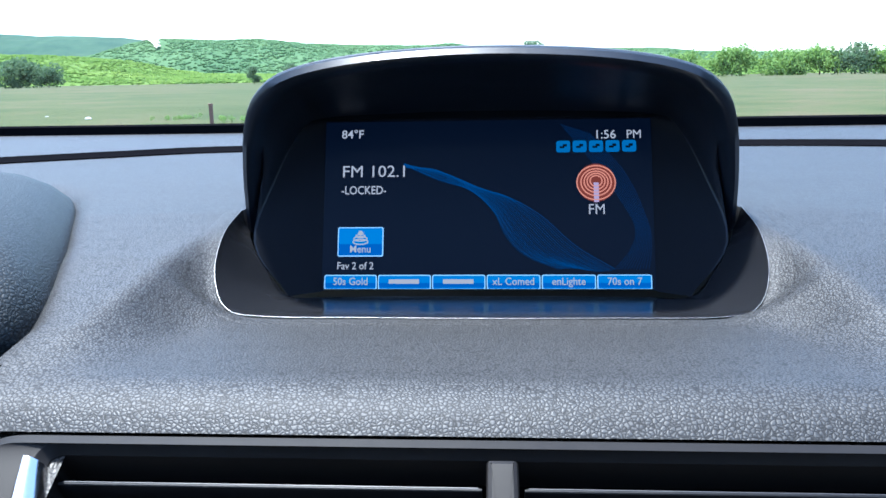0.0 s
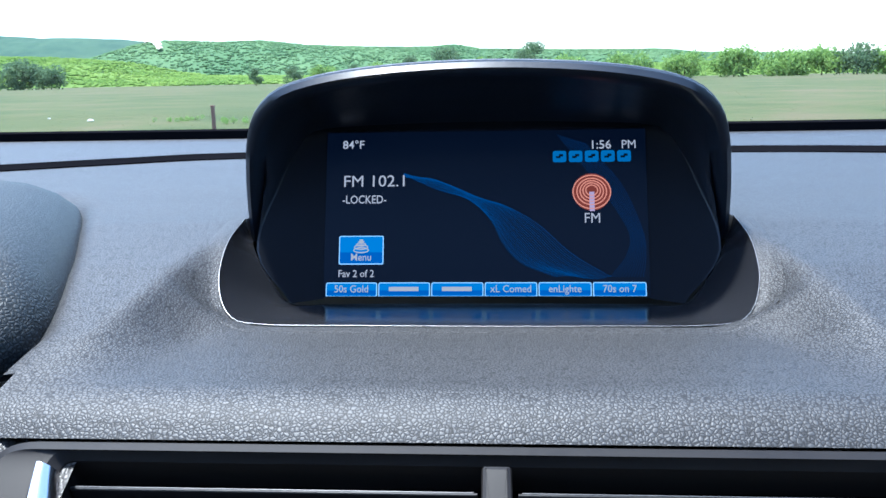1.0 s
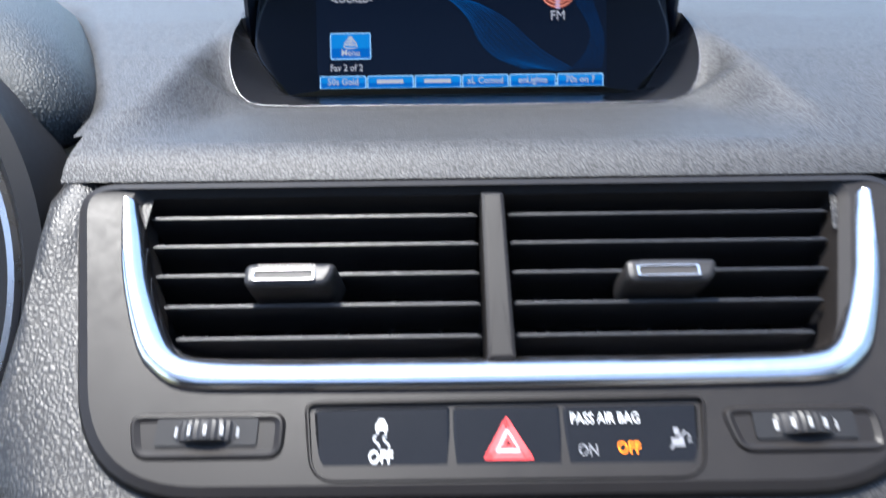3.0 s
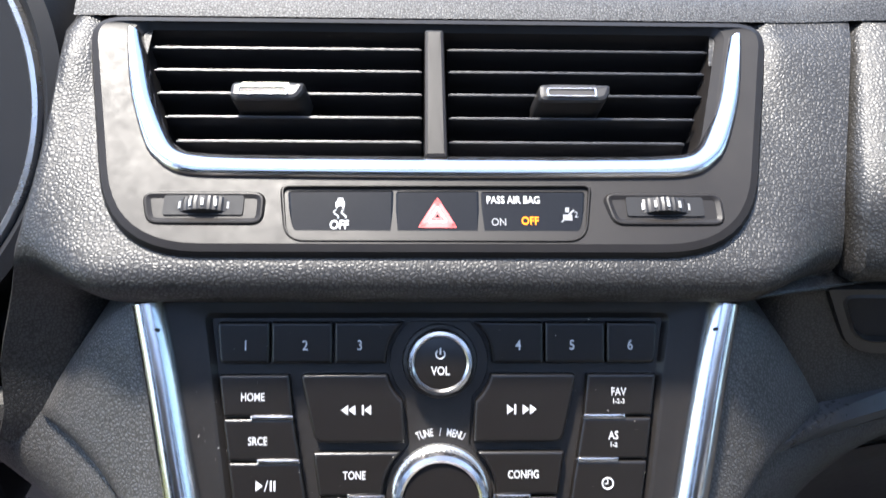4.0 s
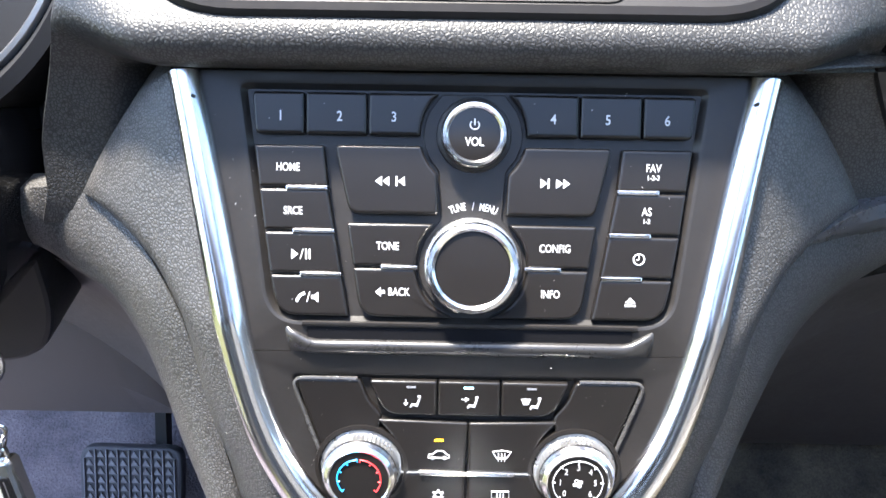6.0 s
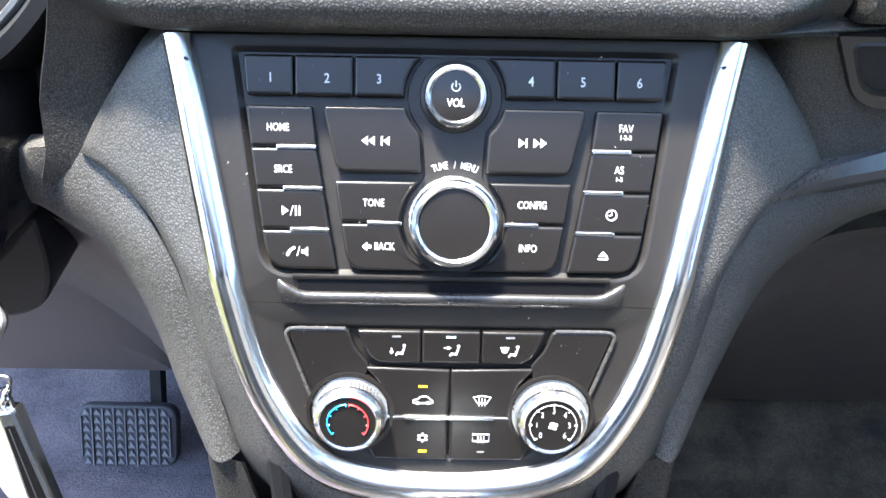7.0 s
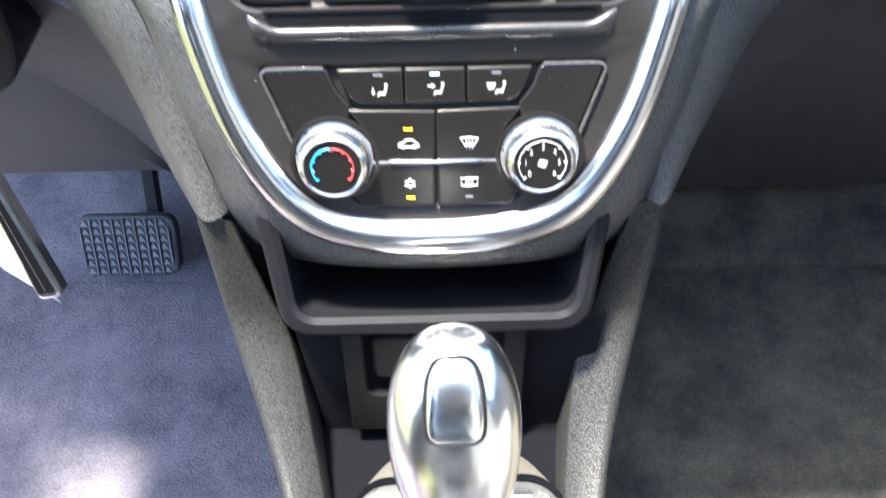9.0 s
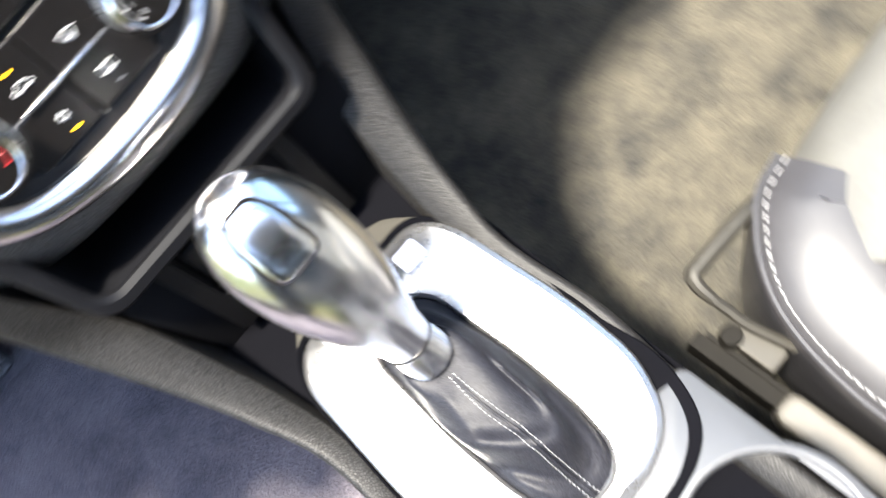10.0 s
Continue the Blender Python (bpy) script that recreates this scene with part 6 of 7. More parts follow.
prof = [(0.000, 0.0120, 0.0120), (0.010, 0.0125, 0.0125), (0.022, 0.0140, 0.0145), (0.034, 0.0175, 0.0170), (0.050, 0.0218, 0.0200), (0.066, 0.0250, 0.0220), (0.082, 0.0266, 0.0230), (0.098, 0.0262, 0.0225), (0.110, 0.0240, 0.0205), (0.120, 0.0198, 0.0170), (0.127, 0.0145, 0.0125), (0.131, 0.0080, 0.0070), (0.1325, 0.0005, 0.0005)]
if an.y > 0:
    an = -an
prof = [tuple(p) for p in spline(prof, 61)]
rings = []
for t, a, b in prof:
    c = axis0 + ad * t
    rings.append([c + ax * (a * math.cos(q * math.pi / 24)) + an * (b * (abs(math.sin(q * math.pi / 24)) ** 0.9) * (1 if math.sin(q * math.pi / 24) >= 0 else -1)) for q in range(48)])
part("knob", loft(rings, closed=True), KNOBCHROME, shifter, "polished chrome knob", sharp=60)
# thumb button let into the knob
bt = [(-0.0100, 0.0965), (0.0100, 0.0965), (0.0112, 0.104), (0.0102, 0.1195), (0.0066, 0.1275), (-0.0066, 0.1275), (-0.0102, 0.1195), (-0.0112, 0.104)]
bt = fillet(bt, 0.0045, 4)


def on_knob(u, t, lift):
    a, b = lerp(t, [p[0] for p in prof], [p[1] for p in prof]), lerp(t, [p[0] for p in prof], [p[2] for p in prof])
    return axis0 + ad * t + ax * u + an * (b * math.sqrt(max(0.0, 1 - (u / a) ** 2)) + lift)


part("button_gap", tube([on_knob(p[0], p[1], 0.0001) for p in resample(bt + [bt[0]], 60)[:-1]], 0.0008, 6, True), KEY, shifter)
mid_b = Vector((0.0, 0.1115))
rings = []
for k, lift in ((0.02, 0.0), (0.05, 0.0009), (0.12, 0.0014), (0.25, 0.0015), (0.45, 0.0013), (0.7, 0.0011), (0.90, 0.0010), (0.999, 0.0010)):
    rings.append([on_knob(q.x, q.y, lift) for q in [Vector(p).lerp(mid_b, k) for p in bt]])
g = loft(rings, closed=True)
part("release_button", g, KNOBCHROME, shifter, "chrome thumb button", sharp=60)
part("neck_collar", loft([[axis0 + ad * t + ax * (r * math.cos(q * math.pi / 16)) + an * (r * math.sin(q * math.pi / 16)) for q in range(32)] for t, r in ((-0.006, 0.0138), (-0.002, 0.0134), (0.002, 0.0131), (0.006, 0.0128), (0.010, 0.0126))], closed=True), KNOBCHROME, shifter, "chrome neck", sharp=60)
part("neck_ring", tube([axis0 + ad * 0.0115 + ax * (0.0127 * math.cos(q * math.pi / 20)) + an * (0.0127 * math.sin(q * math.pi / 20)) for q in range(40)], 0.0008, 6, True), KEY, shifter, "dark joint ring")
# pleated leather boot, seamed down its middle
rings = []
base = [Vector((PX + p[0], p[1], 0.640)) for p in resample([Vector((*p, 0)) for p in inset(si, -0.001)] + [Vector((*inset(si, -0.001)[0], 0))], 65)[:-1]]
for k in range(31):
    t = k / 30
    row = []
    for q, b in enumerate(base):
        cn = axis0 - ad * 0.003
        d = Vector((b.x - cn.x, b.y - (-0.50), 0))
        d = d.normalized() * 0.0142 if d.length > 0 else d
        top = cn + Vector((d.x, d.y * 0.9, 0))
        p = b.lerp(top, t)
        rear = step(-0.49, -0.55, b.y)
        p.z += (0.012 * math.sin(math.pi * t) * (0.5 + 0.5 * rear)) + 0.0016 * math.sin(q * 0.55 + 3 * t) * math.sin(math.pi * t) * (1 - t) + 0.003 * rear * math.sin(9 * t) * (1 - t) + 0.0075 * math.exp(-((t - 0.40 - 0.10 * math.sin(q * 0.35)) / 0.085) ** 2) * rear - 0.006 * math.exp(-((t - 0.22 - 0.08 * math.sin(q * 0.5)) / 0.07) ** 2) * rear
        p.x += 0.0010 * math.sin(8 * t + q * 0.3) * math.sin(math.pi * t)
        row.append(p)
    rings.append(row)
boot = part("boot", loft(rings, closed=True), BOOT, shifter, "soft grey leather boot with a stitched seam", sharp=80)
rear = min(range(len(base)), key=lambda q: (base[q].x - PX) ** 2 + 4 * (base[q].y + 0.57) ** 2)
part("seam_fold", tube([row[rear] + Vector((0, -0.0004, 0.0002)) for row in rings[1:-2]], 0.0007, 6), BOOT, boot)
for du in (-1, 1):
    seam = []
    for row in rings[1:-1]:
        near = row[(rear + du) % len(base)]
        k = min(1.0, 0.0024 / max(1e-6, (near - row[rear]).length))
        seam.append(row[rear].lerp(near, k) + Vector((0, -0.0005, 0.0007)))
    seam = resample(seam, 103)
    for k in range(34):
        part("stitch", tube([seam[3 * k], seam[3 * k + 1], seam[3 * k + 1].lerp(seam[3 * k + 2], 0.5)], 0.00024, 5), THREAD, boot)

holder = thing("cup_holder", "round cup holder in a satin silver rear console panel", "cup holder", Matrix.Translation((0.043, -0.637, 0.6420)))
HOLDER = plain("satin_grey_silver_paint", (0.085, 0.086, 0.090), 0.36, 0.3, 0.02, 20.0, 3000.0, 0.006, rv=0.02)
edge = fillet(rect(-0.103, 0.0385, -0.09, 0.078), 0.008, 10)
rim = [(math.cos(q * 2 * math.pi / 44 - 2.36), math.sin(q * 2 * math.pi / 44 - 2.36)) for q in range(44)]
part("holder_panel", loft([[(*p, -0.02) for p in edge], [(*p, -0.0015) for p in edge], [(*p, 0.0) for p in inset(edge, 0.002)]] + [[(r * a, r * b, z) for a, b in rim] for r, z in ((0.0445, 0.0004), (0.0425, 0.0016), (0.0405, 0.0018), (0.0392, 0.0006), (0.0388, -0.004))], closed=True), HOLDER, holder, sharp=60)
part("holder_well", lathe([(0.0392, -0.003), (0.0365, -0.07), (0.0001, -0.07)], 44), PIT, holder)

# ---- footwells ----
def floor_height(x, y):
    return lerp(y, [-1.0, -0.25, -0.02, 0.12, 0.40], [0.30, 0.30, 0.305, 0.40, 0.62]) + 0.006 * noise.noise((x * 9, y * 9, 0))


for name, x0, x1, mat, label in (("floor_left", -0.75, 0.0, CARPET, "dark purple-grey cut-pile carpet over the car floor"), ("floor_right", 0.0, 0.75, WARMCARPET, "beige-grey passenger carpet, warm sunlight put into its colour")):
    tagged(build(name, *loft([[(x, y, floor_height(x, y)) for x in [x0 + (x1 - x0) * i / 26 for i in range(27)]] for y in [-1.1 + 0.03 * j for j in range(52)]]), mat), label, "carpet", kind="structure")
pedal = thing("brake_pedal", "ribbed grey rubber brake pedal on a black arm", "pedal", tilted((-0.337, -0.011, 0.366), (-0.50, -0.86)))
pp = fillet([(-0.0600, -0.0410), (0.0490, -0.0410), (0.0510, 0.0300), (-0.0590, 0.0310)], 0.016, 6)
part("pad", slab(pp, -0.012, 0.0, 0.003), plain("pedal_base_rubber", (0.040, 0.040, 0.048), 0.7), pedal, "worn rubber pad")
for c in range(9):
    u = -0.0535 + c * 0.0121
    part("rib", slab(rect(u - 0.0008, u + 0.0008, -0.038 if 0 < c < 8 else -0.028, 0.028 if 0 < c < 8 else 0.018), 0.0, 0.0032, 0.0006), RUBBER, pedal)
    for r in range(7 if c < 8 else 0):
        q = -0.0365 + r * 0.0094
        part("tread", slab([(u + 0.0014, q), (u + 0.0100, q), (u + 0.0056, q + 0.0072)], 0.0, 0.0022, 0.0006), RUBBER, pedal)
part("arm", box(0.018, 0.030, 0.02, 0.16, -0.03, -0.013), DARK, pedal)

# ---- passenger seat ----
seat = thing("passenger_seat", "pale cloth passenger seat with a grey plastic valance", "seat")
piping = spline([(0.232, -0.524, 0), (0.206, -0.5285, 0), (0.1867, -0.5404, 0), (0.1686, -0.5567, 0), (0.1535, -0.5782, 0), (0.1436, -0.6047, 0), (0.1381, -0.6324, 0), (0.1362, -0.656, 0), (0.1345, -0.72, 0), (0.134, -0.95, 0)], 72)
inward = []
for k in range(72):
    d = (piping[min(71, k + 1)] - piping[max(0, k - 1)]).normalized()
    inward.append(Vector((-d.y, d.x, 0)))


def seat_row(off, z):
    return [p + n * off + Vector((0, 0, z)) for p, n in zip(piping, inward)]


valance = part("valance", loft([seat_row(o, z) for o, z in ((0.012, 0.40), (0.002, 0.50), (0.0, 0.535), (0.0004, 0.549), (0.0025, 0.5535), (0.006, 0.5560), (0.016, 0.5625), (0.034, 0.5685), (0.060, 0.5710), (0.090, 0.5700))]), SEATSIDE, seat, "smooth grey side valance", sharp=60)
part("piping", tube(seat_row(0.0010, 0.5535), 0.0020, 6), SEATSIDE, seat, "raised edge seam")
thread = [p for p in resample(seat_row(0.0062, 0.5567), 181)]
for k in range(60):
    part("stitch", tube([thread[3 * k], thread[3 * k + 1], thread[3 * k + 2]], 0.0005, 5), THREAD, valance)
rings = []
for k in range(15):
    t = k / 14
    y = -0.530 - 0.062 * math.sin(t * math.pi / 2) ** 4
    z = 0.40 + 0.205 * math.sin(t * math.pi / 2)
    rings.append([(0.196 + 0.014 * t ** 3 + 0.46 * q / 20, y - 0.030 * math.exp(-q * 0.8) + 0.014 * math.sin(math.pi * q / 20), z - 0.020 * math.exp(-q * 1.1) * t + 0.012 * math.sin(math.pi * q / 20)) for q in range(21)])
for j in range(7):
    rings.append([(0.211 + 0.006 * j + 0.43 * q / 20, -0.640 - 0.055 * j, 0.607 - 0.045 * math.exp(-q * 1.0) + 0.02 * math.sin(math.pi * q / 20)) for q in range(21)])
part("cushion", loft(rings), SEATCLOTH, seat, "pale sunlit seat cushion", sharp=80)
# Out of view; the backrest is added to hold back light from the rear.
part("backrest", loft([[(x + 0.44, y - 0.20 * (z - 0.56), z) for x, y in fillet([(-w, -1.04), (w, -1.04), (w, -0.93), (-w, -0.93)], 0.045, 5)] for z, w in ((0.54, 0.20), (0.60, 0.235), (0.85, 0.24), (1.05, 0.22), (1.14, 0.17), (1.16, 0.12))], closed=True, caps=True), SEATCLOTH, seat, "pale cloth backrest, unseen, added to block rear light")
lever = thing("seat_lever", "bent steel seat adjuster bar on its track", "lever")
part("bar", tube(spline([(0.206, -0.5325, 0.546), (0.1884, -0.5311, 0.549), (0.150, -0.5296, 0.550), (0.1415, -0.5310, 0.550), (0.1385, -0.5380, 0.549), (0.1380, -0.5480, 0.547)], 30), [0.0052] * 18 + [0.0052 - 0.00012 * k for k in range(12)], 10), STEEL, lever)
part("crank", tube(spline([(0.1380, -0.5480, 0.547), (0.1387, -0.5580, 0.544), (0.1395, -0.5720, 0.540), (0.1460, -0.600, 0.534)], 16), 0.0036, 8), STEEL, lever)
TRACKDARK = plain("dark_track_steel", (0.010, 0.0092, 0.008), 0.60, 0.0, 0.2, 60.0, 500.0, 0.1, spec=0.05)
part("track", join(box(0.1125, 0.1155, -0.90, -0.5510, 0.495, 0.522), box(0.1155, 0.1225, -0.90, -0.5510, 0.515, 0.520), box(0.1225, 0.1255, -0.90, -0.556, 0.495, 0.522)), TRACKDARK, lever, "dark steel seat track")
part("pivot", lathe([(0.0001, 0.534), (0.0062, 0.534), (0.0072, 0.531), (0.0072, 0.518), (0.0001, 0.518)], 20, (0.1300, -0.5680)), TRACKDARK, lever)
part("bracket", slab(fillet([(0.1270, -0.600), (0.1275, -0.566), (0.1370, -0.560), (0.1440, -0.575), (0.1440, -0.600)], 0.004), 0.520, 0.528, 0.0015), STEEL, lever)
part("runner", slab(fillet(rect(0.1060, 0.1270, -0.90, -0.6130), 0.009, 6), 0.505, 0.5265, 0.004), plain("beige_runner_plastic", (0.085, 0.078, 0.066), 0.5), lever, "pale beige runner cover")

# ---- car shell round the camera ----
shell_mat = plain("grey_door_trim", (0.07, 0.068, 0.065), 0.6)
# Unseen roof; its opening is placed to let sun and sky inside.
for name, b in (("ceiling_front", box(-0.62, 0.70, -0.7, -0.6, 1.56, 1.60)), ("ceiling_rear", box(-0.62, 0.70, -2.2, -1.20, 1.56, 1.60)), ("ceiling_left", box(-0.62, -0.54, -1.20, -0.62, 1.56, 1.60)), ("ceiling_right", box(0.60, 0.70, -1.20, -0.62, 1.56, 1.60))):
    tagged(build(name, *b, HEADLINER), "unseen pale headliner with an added opening for the sun", "ceiling", kind="structure")
# Unseen walls; the gap at the left is kept to light the driver's carpet.
for name, b in (("wall_left_rear", box(-0.80, -0.74, -2.2, -0.95, 0.25, 0.98)), ("wall_left_front", box(-0.80, -0.74, 0.12, 0.75, 0.25, 1.03)), ("wall_left_sill", box(-0.80, -0.74, -0.95, 0.12, 0.25, 0.42)), ("wall_right", box(0.82, 0.88, -2.2, 0.75, 0.25, 0.98)), ("wall_rear", box(-0.80, 0.88, -2.25, -2.2, 0.25, 1.0)), ("wall_front", box(-0.80, 0.88, 0.50, 0.52, 0.25, 1.03))):
    tagged(build(name, *b, shell_mat), "grey moulded door trim", "wall", kind="structure")


# Opaque panels added out of view to keep light from coming in behind.
REARBLOCK = plain("rear_light_block", (0.012, 0.013, 0.014), 0.12, spec=0.5)
for name, b in (("wall_rear_block", box(-0.70, 0.78, -2.22, -2.19, 1.00, 1.57)), ("wall_left_block", box(-0.77, -0.75, -2.2, -1.02, 0.98, 1.57)), ("wall_right_block", box(0.83, 0.85, -2.2, -1.02, 0.98, 1.57))):
    tagged(build(name, *b, REARBLOCK), "unseen dark rear panel added to block light", "window", kind="structure")


def beam(a, b, w, d):
    a, b = Vector(a), Vector(b)
    q = (b - a).to_track_quat("Z", "Y").to_matrix().to_4x4()
    return moved(box(-w / 2, w / 2, -d / 2, d / 2, 0, (b - a).length), Matrix.Translation(a) @ q)


for k, (a, b) in enumerate((((-0.76, 0.55, 1.05), (-0.60, -0.61, 1.57)), ((0.84, 0.55, 1.05), (0.68, -0.61, 1.57)), ((-0.77, -0.85, 1.05), (-0.61, -0.85, 1.58)), ((0.85, -0.85, 1.05), (0.69, -0.85, 1.58)), ((-0.77, -2.1, 1.10), (-0.61, -1.9, 1.58)), ((0.85, -2.1, 1.10), (0.69, -1.9, 1.58)))):
    tagged(build("wall_pillar", *beam(a, b, 0.09, 0.07), shell_mat), "grey roof pillar", "pillar", kind="structure")
back = thing("rear_seat", "dark cloth rear bench seat", "seat")
part("backrest", box(-0.70, 0.78, -1.95, -1.75, 0.55, 1.0), shell_mat, back)
part("cushion", box(-0.70, 0.78, -1.75, -1.25, 0.45, 0.62), shell_mat, back)


def glazing(name, tint, gloss):
    m = bpy.data.materials.new(name)
    m.use_nodes = True
    gn = m.node_tree
    gn.nodes.remove(gn.nodes["Principled BSDF"])
    tr, gl, mx = gn.nodes.new("ShaderNodeBsdfTransparent"), gn.nodes.new("ShaderNodeBsdfGlossy"), gn.nodes.new("ShaderNodeMixShader")
    tr.inputs[0].default_value = (*tint, 1)
    gl.inputs["Roughness"].default_value = 0.02
    mx.inputs[0].default_value = gloss
    gn.links.new(tr.outputs[0], mx.inputs[1])
    gn.links.new(gl.outputs[0], mx.inputs[2])
    gn.links.new(mx.outputs[0], gn.nodes["Material Output"].inputs[0])
    return m


# Unseen pane, added and tinted to weaken the light from the right.
tagged(build("window_5", *box(0.83, 0.834, -0.85, 0.50, 0.98, 1.57), glazing("dimming_door_glass", (0.74, 0.78, 0.77), 0.05)), "unseen door pane added to dim light from the right", "window", kind="structure")
ws = tagged(build("window_1", [(-0.76, 0.56, 1.06), (0.84, 0.56, 1.06), (0.68, -0.61, 1.575), (-0.60, -0.61, 1.575)], [(0, 1, 2, 3)], glazing("windscreen_glass", (0.93, 0.97, 0.95), 0.05)), "clear laminated windscreen", "windscreen", kind="structure")
ws.visible_shadow = False

# ---- outside ----
def grass_material():
    m = material("dry_meadow", (0.16, 0.17, 0.06), 0.95, spec=0.1)
    b = bsdf(m)
    co = node(m, "ShaderNodeTexCoord")
    n1 = node(m, "ShaderNodeTexNoise", Scale=0.16, Detail=9.0, Roughness=0.72, Distortion=0.6)
    n2 = node(m, "ShaderNodeTexNoise", Scale=0.022, Detail=5.0, Roughness=0.6)
    both = node(m, "ShaderNodeMix", Factor=0.42)
    for q in (n1, n2):
        wire(m, co.outputs["Object"], q.inputs["Vector"])
    wire(m, n1.outputs[0], both.inputs[2])
    wire(m, n2.outputs[0], both.inputs[3])
    ramp = node(m, "ShaderNodeValToRGB")
    e = ramp.color_ramp.elements
    e[0].position, e[0].color = 0.38, (0.030, 0.046, 0.014, 1)
    e[1].position, e[1].color = 0.62, (0.092, 0.070, 0.042, 1)
    q = e.new(0.5)
    q.color = (0.058, 0.064, 0.024, 1)
    wire(m, both.outputs[0], ramp.inputs[0])
    wire(m, ramp.outputs[0], b.inputs["Base Color"])
    return m


def foliage(name, a, b2, scale):
    m = material(name, a, 0.9, spec=0.15)
    co = node(m, "ShaderNodeNewGeometry")
    n1 = node(m, "ShaderNodeTexNoise", Scale=scale, Detail=6.0, Roughness=0.7)
    wire(m, co.outputs["Position"], n1.inputs["Vector"])
    ramp = node(m, "ShaderNodeValToRGB")
    ramp.color_ramp.elements[0].position, ramp.color_ramp.elements[0].color = 0.32, (*a, 1)
    ramp.color_ramp.elements[1].position, ramp.color_ramp.elements[1].color = 0.70, (*b2, 1)
    wire(m, n1.outputs[0], ramp.inputs[0])
    wire(m, ramp.outputs[0], bsdf(m).inputs["Base Color"])
    return m


def leafy(name, a, b2, scale):
    """Thin leaves: light from behind shines through them."""
    m = foliage(name, a, b2, scale)
    b = bsdf(m)
    out = next(n for n in m.node_tree.nodes if n.type == "OUTPUT_MATERIAL")
    thin = node(m, "ShaderNodeBsdfTranslucent")
    mix = node(m, "ShaderNodeMixShader", Fac=0.5)
    wire(m, b.inputs["Base Color"].links[0].from_socket, thin.inputs["Color"])
    wire(m, b.outputs[0], mix.inputs[1])
    wire(m, thin.outputs[0], mix.inputs[2])
    wire(m, mix.outputs[0], out.inputs["Surface"])
    return m


MEADOW = grass_material()
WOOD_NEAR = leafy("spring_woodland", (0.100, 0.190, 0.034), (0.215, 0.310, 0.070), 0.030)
# Distance haze is put into the next two colours, bluer farther off.
WOOD_FAR = leafy("hazed_distant_woodland", (0.095, 0.185, 0.085), (0.165, 0.265, 0.120), 0.010)
WOOD_HAZE = leafy("hazed_far_woodland", (0.058, 0.115, 0.092), (0.105, 0.175, 0.115), 0.008)
LEAF_DARK = leafy("dark_tree_leaves", (0.090, 0.145, 0.075), (0.125, 0.185, 0.095), 0.5)
LEAF_LIGHT = leafy("spring_tree_leaves", (0.150, 0.250, 0.065), (0.210, 0.310, 0.090), 0.4)
BLADE = leafy("dry_grass_blades", (0.085, 0.095, 0.040), (0.120, 0.115, 0.060), 0.8)
BARK = plain("bark", (0.10, 0.08, 0.06), 0.9)
rng = random.Random(5)
gv = loft([[(x, y, 0.0 if y < 60 else 0.4 * noise.noise((x * 0.02, y * 0.02, 3))) for x in np.linspace(-1600, 1600, 60)] for y in [-300, -40, -5, 5, 15, 30, 60, 100, 160, 240, 340, 500, 900, 1600, 3200]])
tagged(build("ground", *gv, MEADOW), "flat dry meadow with pale and green grass", "meadow", kind="structure")


def ridge(name, y0, depth, heights, mat, x0, x1, bumps, amp, label, seed):
    """A wooded hill: a rolling sheet whose skyline and face are broken by many crowns."""
    nx, ny = 170, 14
    rows = []
    for j in range(ny):
        t = j / (ny - 1)
        row = []
        for i in range(nx):
            x = x0 + (x1 - x0) * i / (nx - 1)
            h = lerp(x, [p[0] for p in heights], [p[1] for p in heights])
            z = h * math.sin(t * math.pi / 2) ** 0.8
            k = noise.noise((x * bumps, t * 9 + seed, seed)) + 0.6 * noise.noise((x * bumps * 2.7, t * 21, seed + 4))
            row.append((x, y0 + depth * t, z + amp * k * min(1, t * 4)))
        rows.append(row)
    return tagged(build(name, *loft(rows), mat, smooth=False), label, "hill", kind="structure")


H_FAR = [(-2290, 216), (-1969, 201), (-1776, 186), (-1620, 185), (-1455, 175), (-1328, 158), (-1254, 150), (-1050, 140), (-700, 122), (-250, 108), (250, 92), (740, 78), (1324, 60), (1610, 56)]
H_MID = [(-1140, 20), (-860, 40), (-740, 62), (-690, 80), (-648, 85), (-542, 79.5), (-460, 81), (-368, 70), (-242, 64), (-128, 61.5), (-76, 65), (-27, 56), (129, 51), (327, 48), (382, 41), (512, 37.5), (683, 32), (860, 28)]
H_NEAR = [(-430, 23.5), (-368, 22.5), (-330, 21.5), (-300, 19.5), (-268, 16.5), (-250, 13.0), (-232, 9.0), (-205, 6.0), (-140, 4.5), (-30, 4.5), (60, 7.0), (131, 9.0), (250, 8.5), (400, 7.5)]
ridge("backdrop_far", 2600, 500, H_FAR, WOOD_HAZE, -2290, 1610, 0.010, 4, "wooded hills in the distance, haze put into their blue-green", 2)
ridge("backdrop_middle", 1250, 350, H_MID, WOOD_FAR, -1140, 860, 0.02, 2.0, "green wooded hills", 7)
ridge("backdrop_near", 420, 160, H_NEAR, WOOD_NEAR, -418, 392, 0.06, 0.8, "bright spring woodland along the field", 11)
def cut_line(x):
    """How far up the middle hill the bare cutting lies."""
    return 0.93 - 0.46 * max(0.0, (x + 700) / 104) ** 1.25


rows = [[], [], [], [], []]
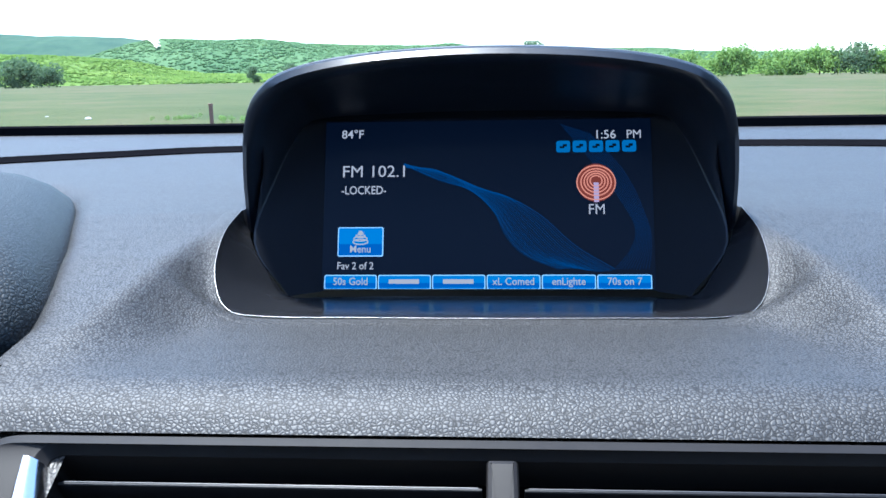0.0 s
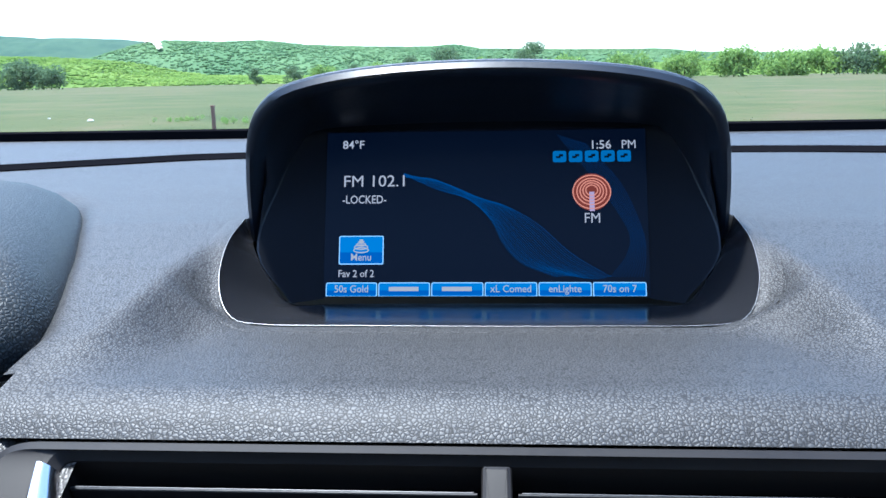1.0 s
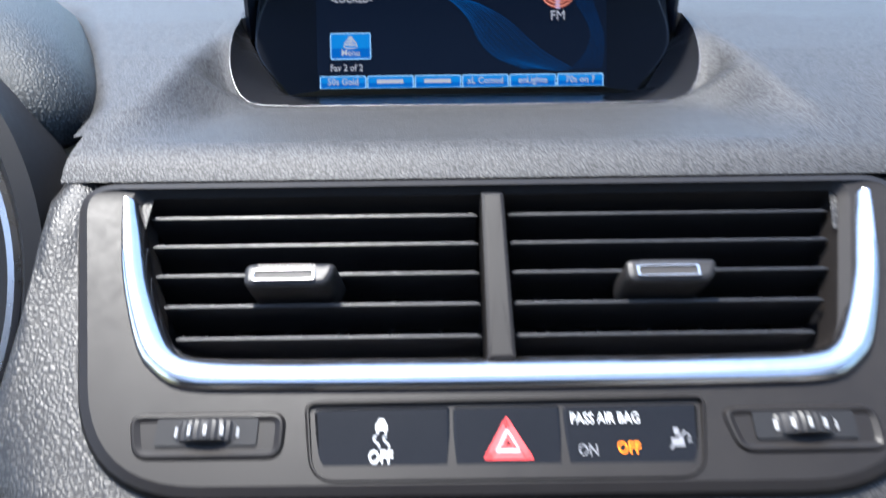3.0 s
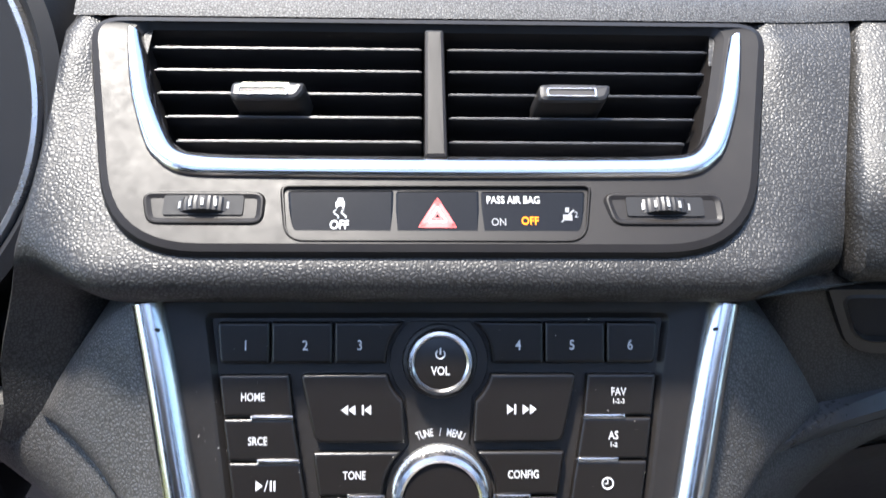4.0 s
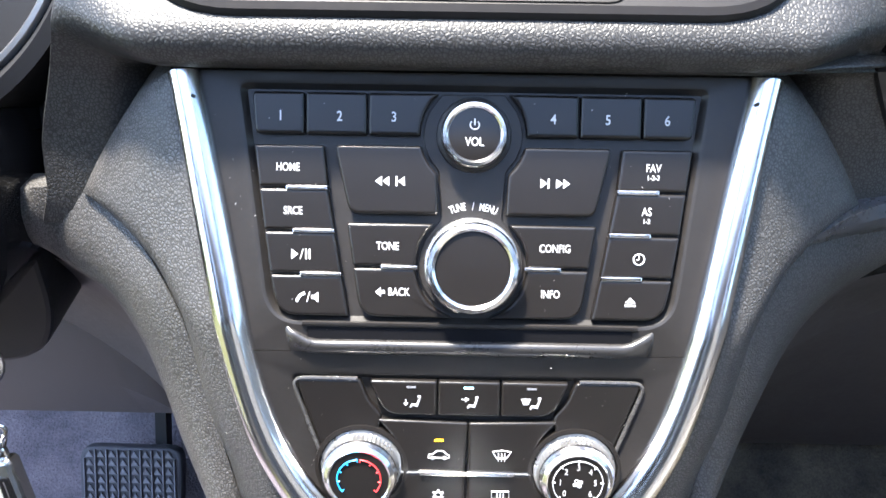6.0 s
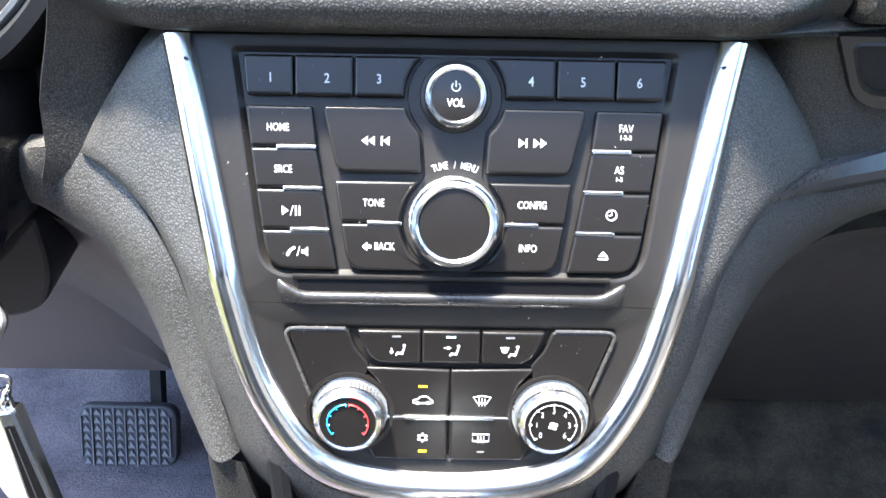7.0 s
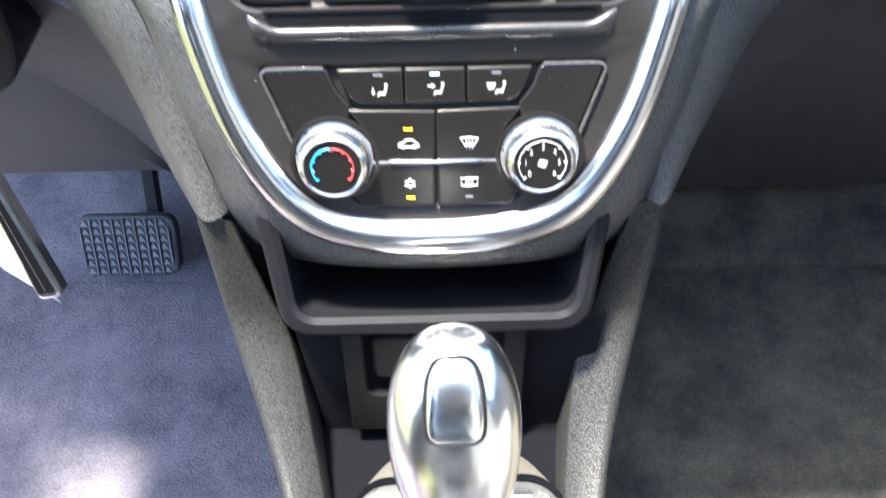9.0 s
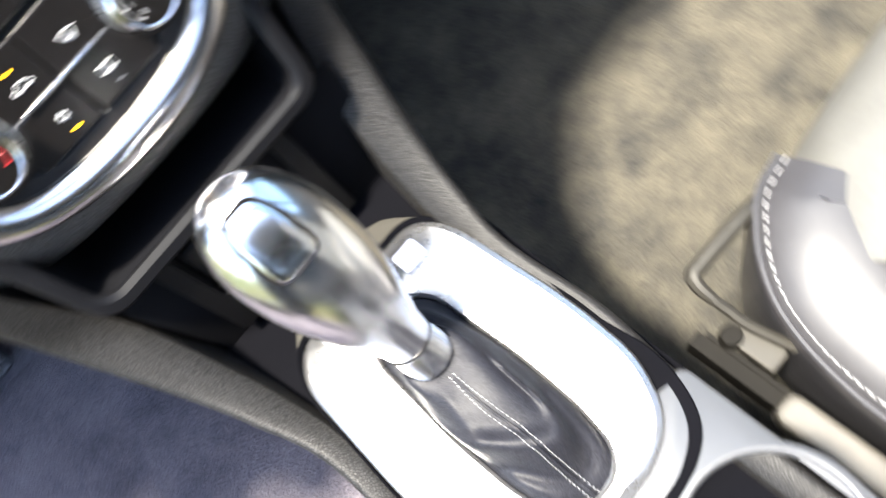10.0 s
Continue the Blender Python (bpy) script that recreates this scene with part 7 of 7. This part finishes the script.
for k in range(37):
    t = k / 36
    x = -700 + 104 * t
    u = cut_line(x)
    w = (0.020 + 0.030 * math.sin(math.pi * t) ** 0.8) * (1 + 0.5 * noise.noise((k * 0.5, 2, 0)))
    for row, q in zip(rows, (1.0, 0.5, 0.0, -0.5, -1.0)):
        c = u + w * q
        h = lerp(x, [p[0] for p in H_MID], [p[1] for p in H_MID]) * math.sin(c * math.pi / 2) ** 0.8
        row.append((x + 10 * noise.noise((k * 0.35, 5, 1)), 1250 + 350 * c - 9, h + 4.0 - 1.5 * abs(q)))
tagged(build("ground_cut", *loft(rows), plain("pale_sand", (0.34, 0.31, 0.25), 0.9)), "pale bare cutting winding down the hillside", "clearing", kind="structure")


def crowns(count, x0, x1, y0, depth, heights, size, seed):
    """Rounded tree crowns crowded over a hillside."""
    rs = random.Random(seed)
    verts, faces = [], []
    for _ in range(count):
        x, t = rs.uniform(x0, x1), rs.random()
        if -706 < x < -590 and y0 > 1000 and abs(t - cut_line(x)) < 0.075:
            continue
        h = lerp(x, [p[0] for p in heights], [p[1] for p in heights]) * math.sin(t * math.pi / 2) ** 0.8
        s, k = size * rs.uniform(0.5, 1.2), len(verts)
        for j, (rr, zz) in enumerate(((0.75, -0.6), (1.0, 0.0), (0.80, 0.55), (0.38, 0.90))):
            for q in range(6):
                a = q * math.pi / 3 + j * 0.5 + x
                w = rr * s * rs.uniform(0.75, 1.2)
                verts.append((x + w * math.cos(a), y0 + depth * t + w * math.sin(a), h + s * 0.55 * zz * rs.uniform(0.8, 1.25)))
        for j in range(3):
            for q in range(6):
                faces.append((k + j * 6 + q, k + j * 6 + (q + 1) % 6, k + j * 6 + 6 + (q + 1) % 6, k + j * 6 + 6 + q))
        faces.append(tuple(k + 18 + q for q in range(6)))
    return verts, faces


tagged(build("woodland_near", *crowns(13000, -425, 395, 420, 160, H_NEAR, 1.7, 3), WOOD_NEAR, sharp=80), "crowded bright spring tree crowns on the near hill", "woodland", kind="stuff")
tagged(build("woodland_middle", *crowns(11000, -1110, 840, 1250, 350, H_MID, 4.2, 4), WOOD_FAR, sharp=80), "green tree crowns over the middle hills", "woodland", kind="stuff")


def clump(c, r, n):
    """A loose ball of leaf faces."""
    verts, faces = [], []
    for _ in range(n):
        d = Vector((rng.gauss(0, 1), rng.gauss(0, 1), rng.gauss(0, 0.8))).normalized() * r * (0.45 + 0.6 * rng.random())
        p = Vector(c) + d
        a = Vector((rng.uniform(-1, 1), rng.uniform(-1, 1), rng.uniform(-1, 1))).normalized() * r * 0.16
        b = a.cross(Vector((rng.uniform(-1, 1), rng.uniform(-1, 1), rng.uniform(-1, 1)))).normalized() * r * 0.13
        k = len(verts)
        verts += [p - a, p + b, p + a, p - b]
        faces.append((k, k + 1, k + 2, k + 3))
    return verts, faces


def tree(x, y, h, w, mat, label):
    t = thing("tree", label, "tree", Matrix.Translation((x, y, 0)))
    trunk = [tube([(0, 0, -0.3), (0.05 * h * 0.2, 0, h * 0.35), (0, 0.02 * h, h * 0.7)], [h * 0.035, h * 0.024, h * 0.010], 7)]
    for k in range(5):
        a = k * 1.3 + rng.random()
        trunk.append(tube([(0, 0, h * (0.3 + 0.07 * k)), (w * 0.3 * math.cos(a), w * 0.3 * math.sin(a), h * (0.45 + 0.08 * k))], [h * 0.012, h * 0.005], 5))
    part("trunk", join(*trunk), BARK, t)
    crown = []
    for k in range(26):
        z = 0.22 + 0.74 * rng.random()
        rad = w * 0.5 * math.sqrt(max(0.05, 1 - ((z - 0.5) / 0.55) ** 2)) * rng.uniform(0.3, 1)
        a = rng.random() * 2 * math.pi
        crown.append(clump((rad * math.cos(a), rad * math.sin(a), h * z), w * rng.uniform(0.15, 0.24), 90))
    part("crown", join(*crown), mat, t, smooth=False)
    return t


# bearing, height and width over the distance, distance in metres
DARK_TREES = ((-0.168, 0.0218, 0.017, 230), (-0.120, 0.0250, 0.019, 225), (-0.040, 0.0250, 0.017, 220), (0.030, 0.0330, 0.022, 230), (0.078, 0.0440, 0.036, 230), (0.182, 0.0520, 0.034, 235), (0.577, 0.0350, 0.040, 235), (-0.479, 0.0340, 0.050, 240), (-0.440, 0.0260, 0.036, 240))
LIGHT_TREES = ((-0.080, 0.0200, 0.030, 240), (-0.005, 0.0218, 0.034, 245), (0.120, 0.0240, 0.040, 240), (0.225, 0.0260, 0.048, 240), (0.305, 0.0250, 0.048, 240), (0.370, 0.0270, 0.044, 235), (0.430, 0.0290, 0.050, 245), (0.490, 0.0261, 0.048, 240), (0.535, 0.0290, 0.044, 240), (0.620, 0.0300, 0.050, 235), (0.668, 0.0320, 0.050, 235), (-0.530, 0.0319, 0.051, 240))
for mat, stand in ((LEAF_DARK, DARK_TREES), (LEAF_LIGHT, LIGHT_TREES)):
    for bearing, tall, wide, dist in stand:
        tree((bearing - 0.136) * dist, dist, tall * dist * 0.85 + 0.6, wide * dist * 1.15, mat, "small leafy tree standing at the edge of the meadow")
tuft = []
for _ in range(3500):
    d = 14 + 150 * rng.random() ** 2
    x = rng.uniform(-0.75, 0.75) * d
    s = rng.uniform(0.012, 0.030) * (1 + d / 120)
    a = rng.random() * math.pi
    tuft.append(([(x - s * math.cos(a), d - s * math.sin(a), 0), (x + s * math.cos(a), d + s * math.sin(a), 0), (x + rng.uniform(-s, s), d, s * rng.uniform(0.2, 0.7))], [(0, 1, 2)]))
tagged(build("grass", *join(*tuft), BLADE, smooth=False), "rough tufts of dry meadow grass", "grass", kind="stuff")
post = thing("fence_post", "short rusty red marker post standing in the meadow", "post", Matrix.Translation((-6.3, 17, 0)))
part("post", box(-0.035, 0.035, -0.035, 0.035, -0.02, 0.60), plain("rust_red_paint", (0.14, 0.075, 0.055), 0.8), post)
part("cap", box(-0.042, 0.042, -0.042, 0.042, 0.60, 0.63), plain("faded_red_paint", (0.20, 0.09, 0.07), 0.7), post)
for x, y, size in ((-12.88, 24.05, 0.11), (-15.58, 26.35, 0.055)):
    stone = thing("stone", "pale bare stone lying in the meadow grass", "stone", Matrix.Translation((x, y, 0)))
    rows = [[(size * rr * (1 + 0.25 * noise.noise((q, x, y))) * math.cos(q * math.pi / 5), size * 0.7 * rr * math.sin(q * math.pi / 5), size * zz) for q in range(10)] for rr, zz in ((1.0, -0.1), (1.0, 0.2), (0.7, 0.5), (0.25, 0.62))]
    part("stone", loft(rows, closed=True, caps=True), plain("pale_stone", (0.45, 0.44, 0.42), 0.9), stone)
for x, y, h in ((-9.7, 22.6, 0.17), (-9.2, 23.4, 0.15), (-7.2, 21.0, 0.20)):
    bush = thing("bush", "low dark green scrub growing in the meadow", "bush", Matrix.Translation((x, y, 0)))
    part("stem", tube([(0, 0, -0.02), (0.02, 0, h * 0.6)], [0.012, 0.005], 6), BARK, bush)
    part("leaves", join(*[clump((rng.uniform(-0.5, 0.5), rng.uniform(-0.3, 0.3), h * rng.uniform(0.3, 0.7)), h * 0.5, 80) for _ in range(6)]), LEAF_LIGHT, bush, smooth=False)
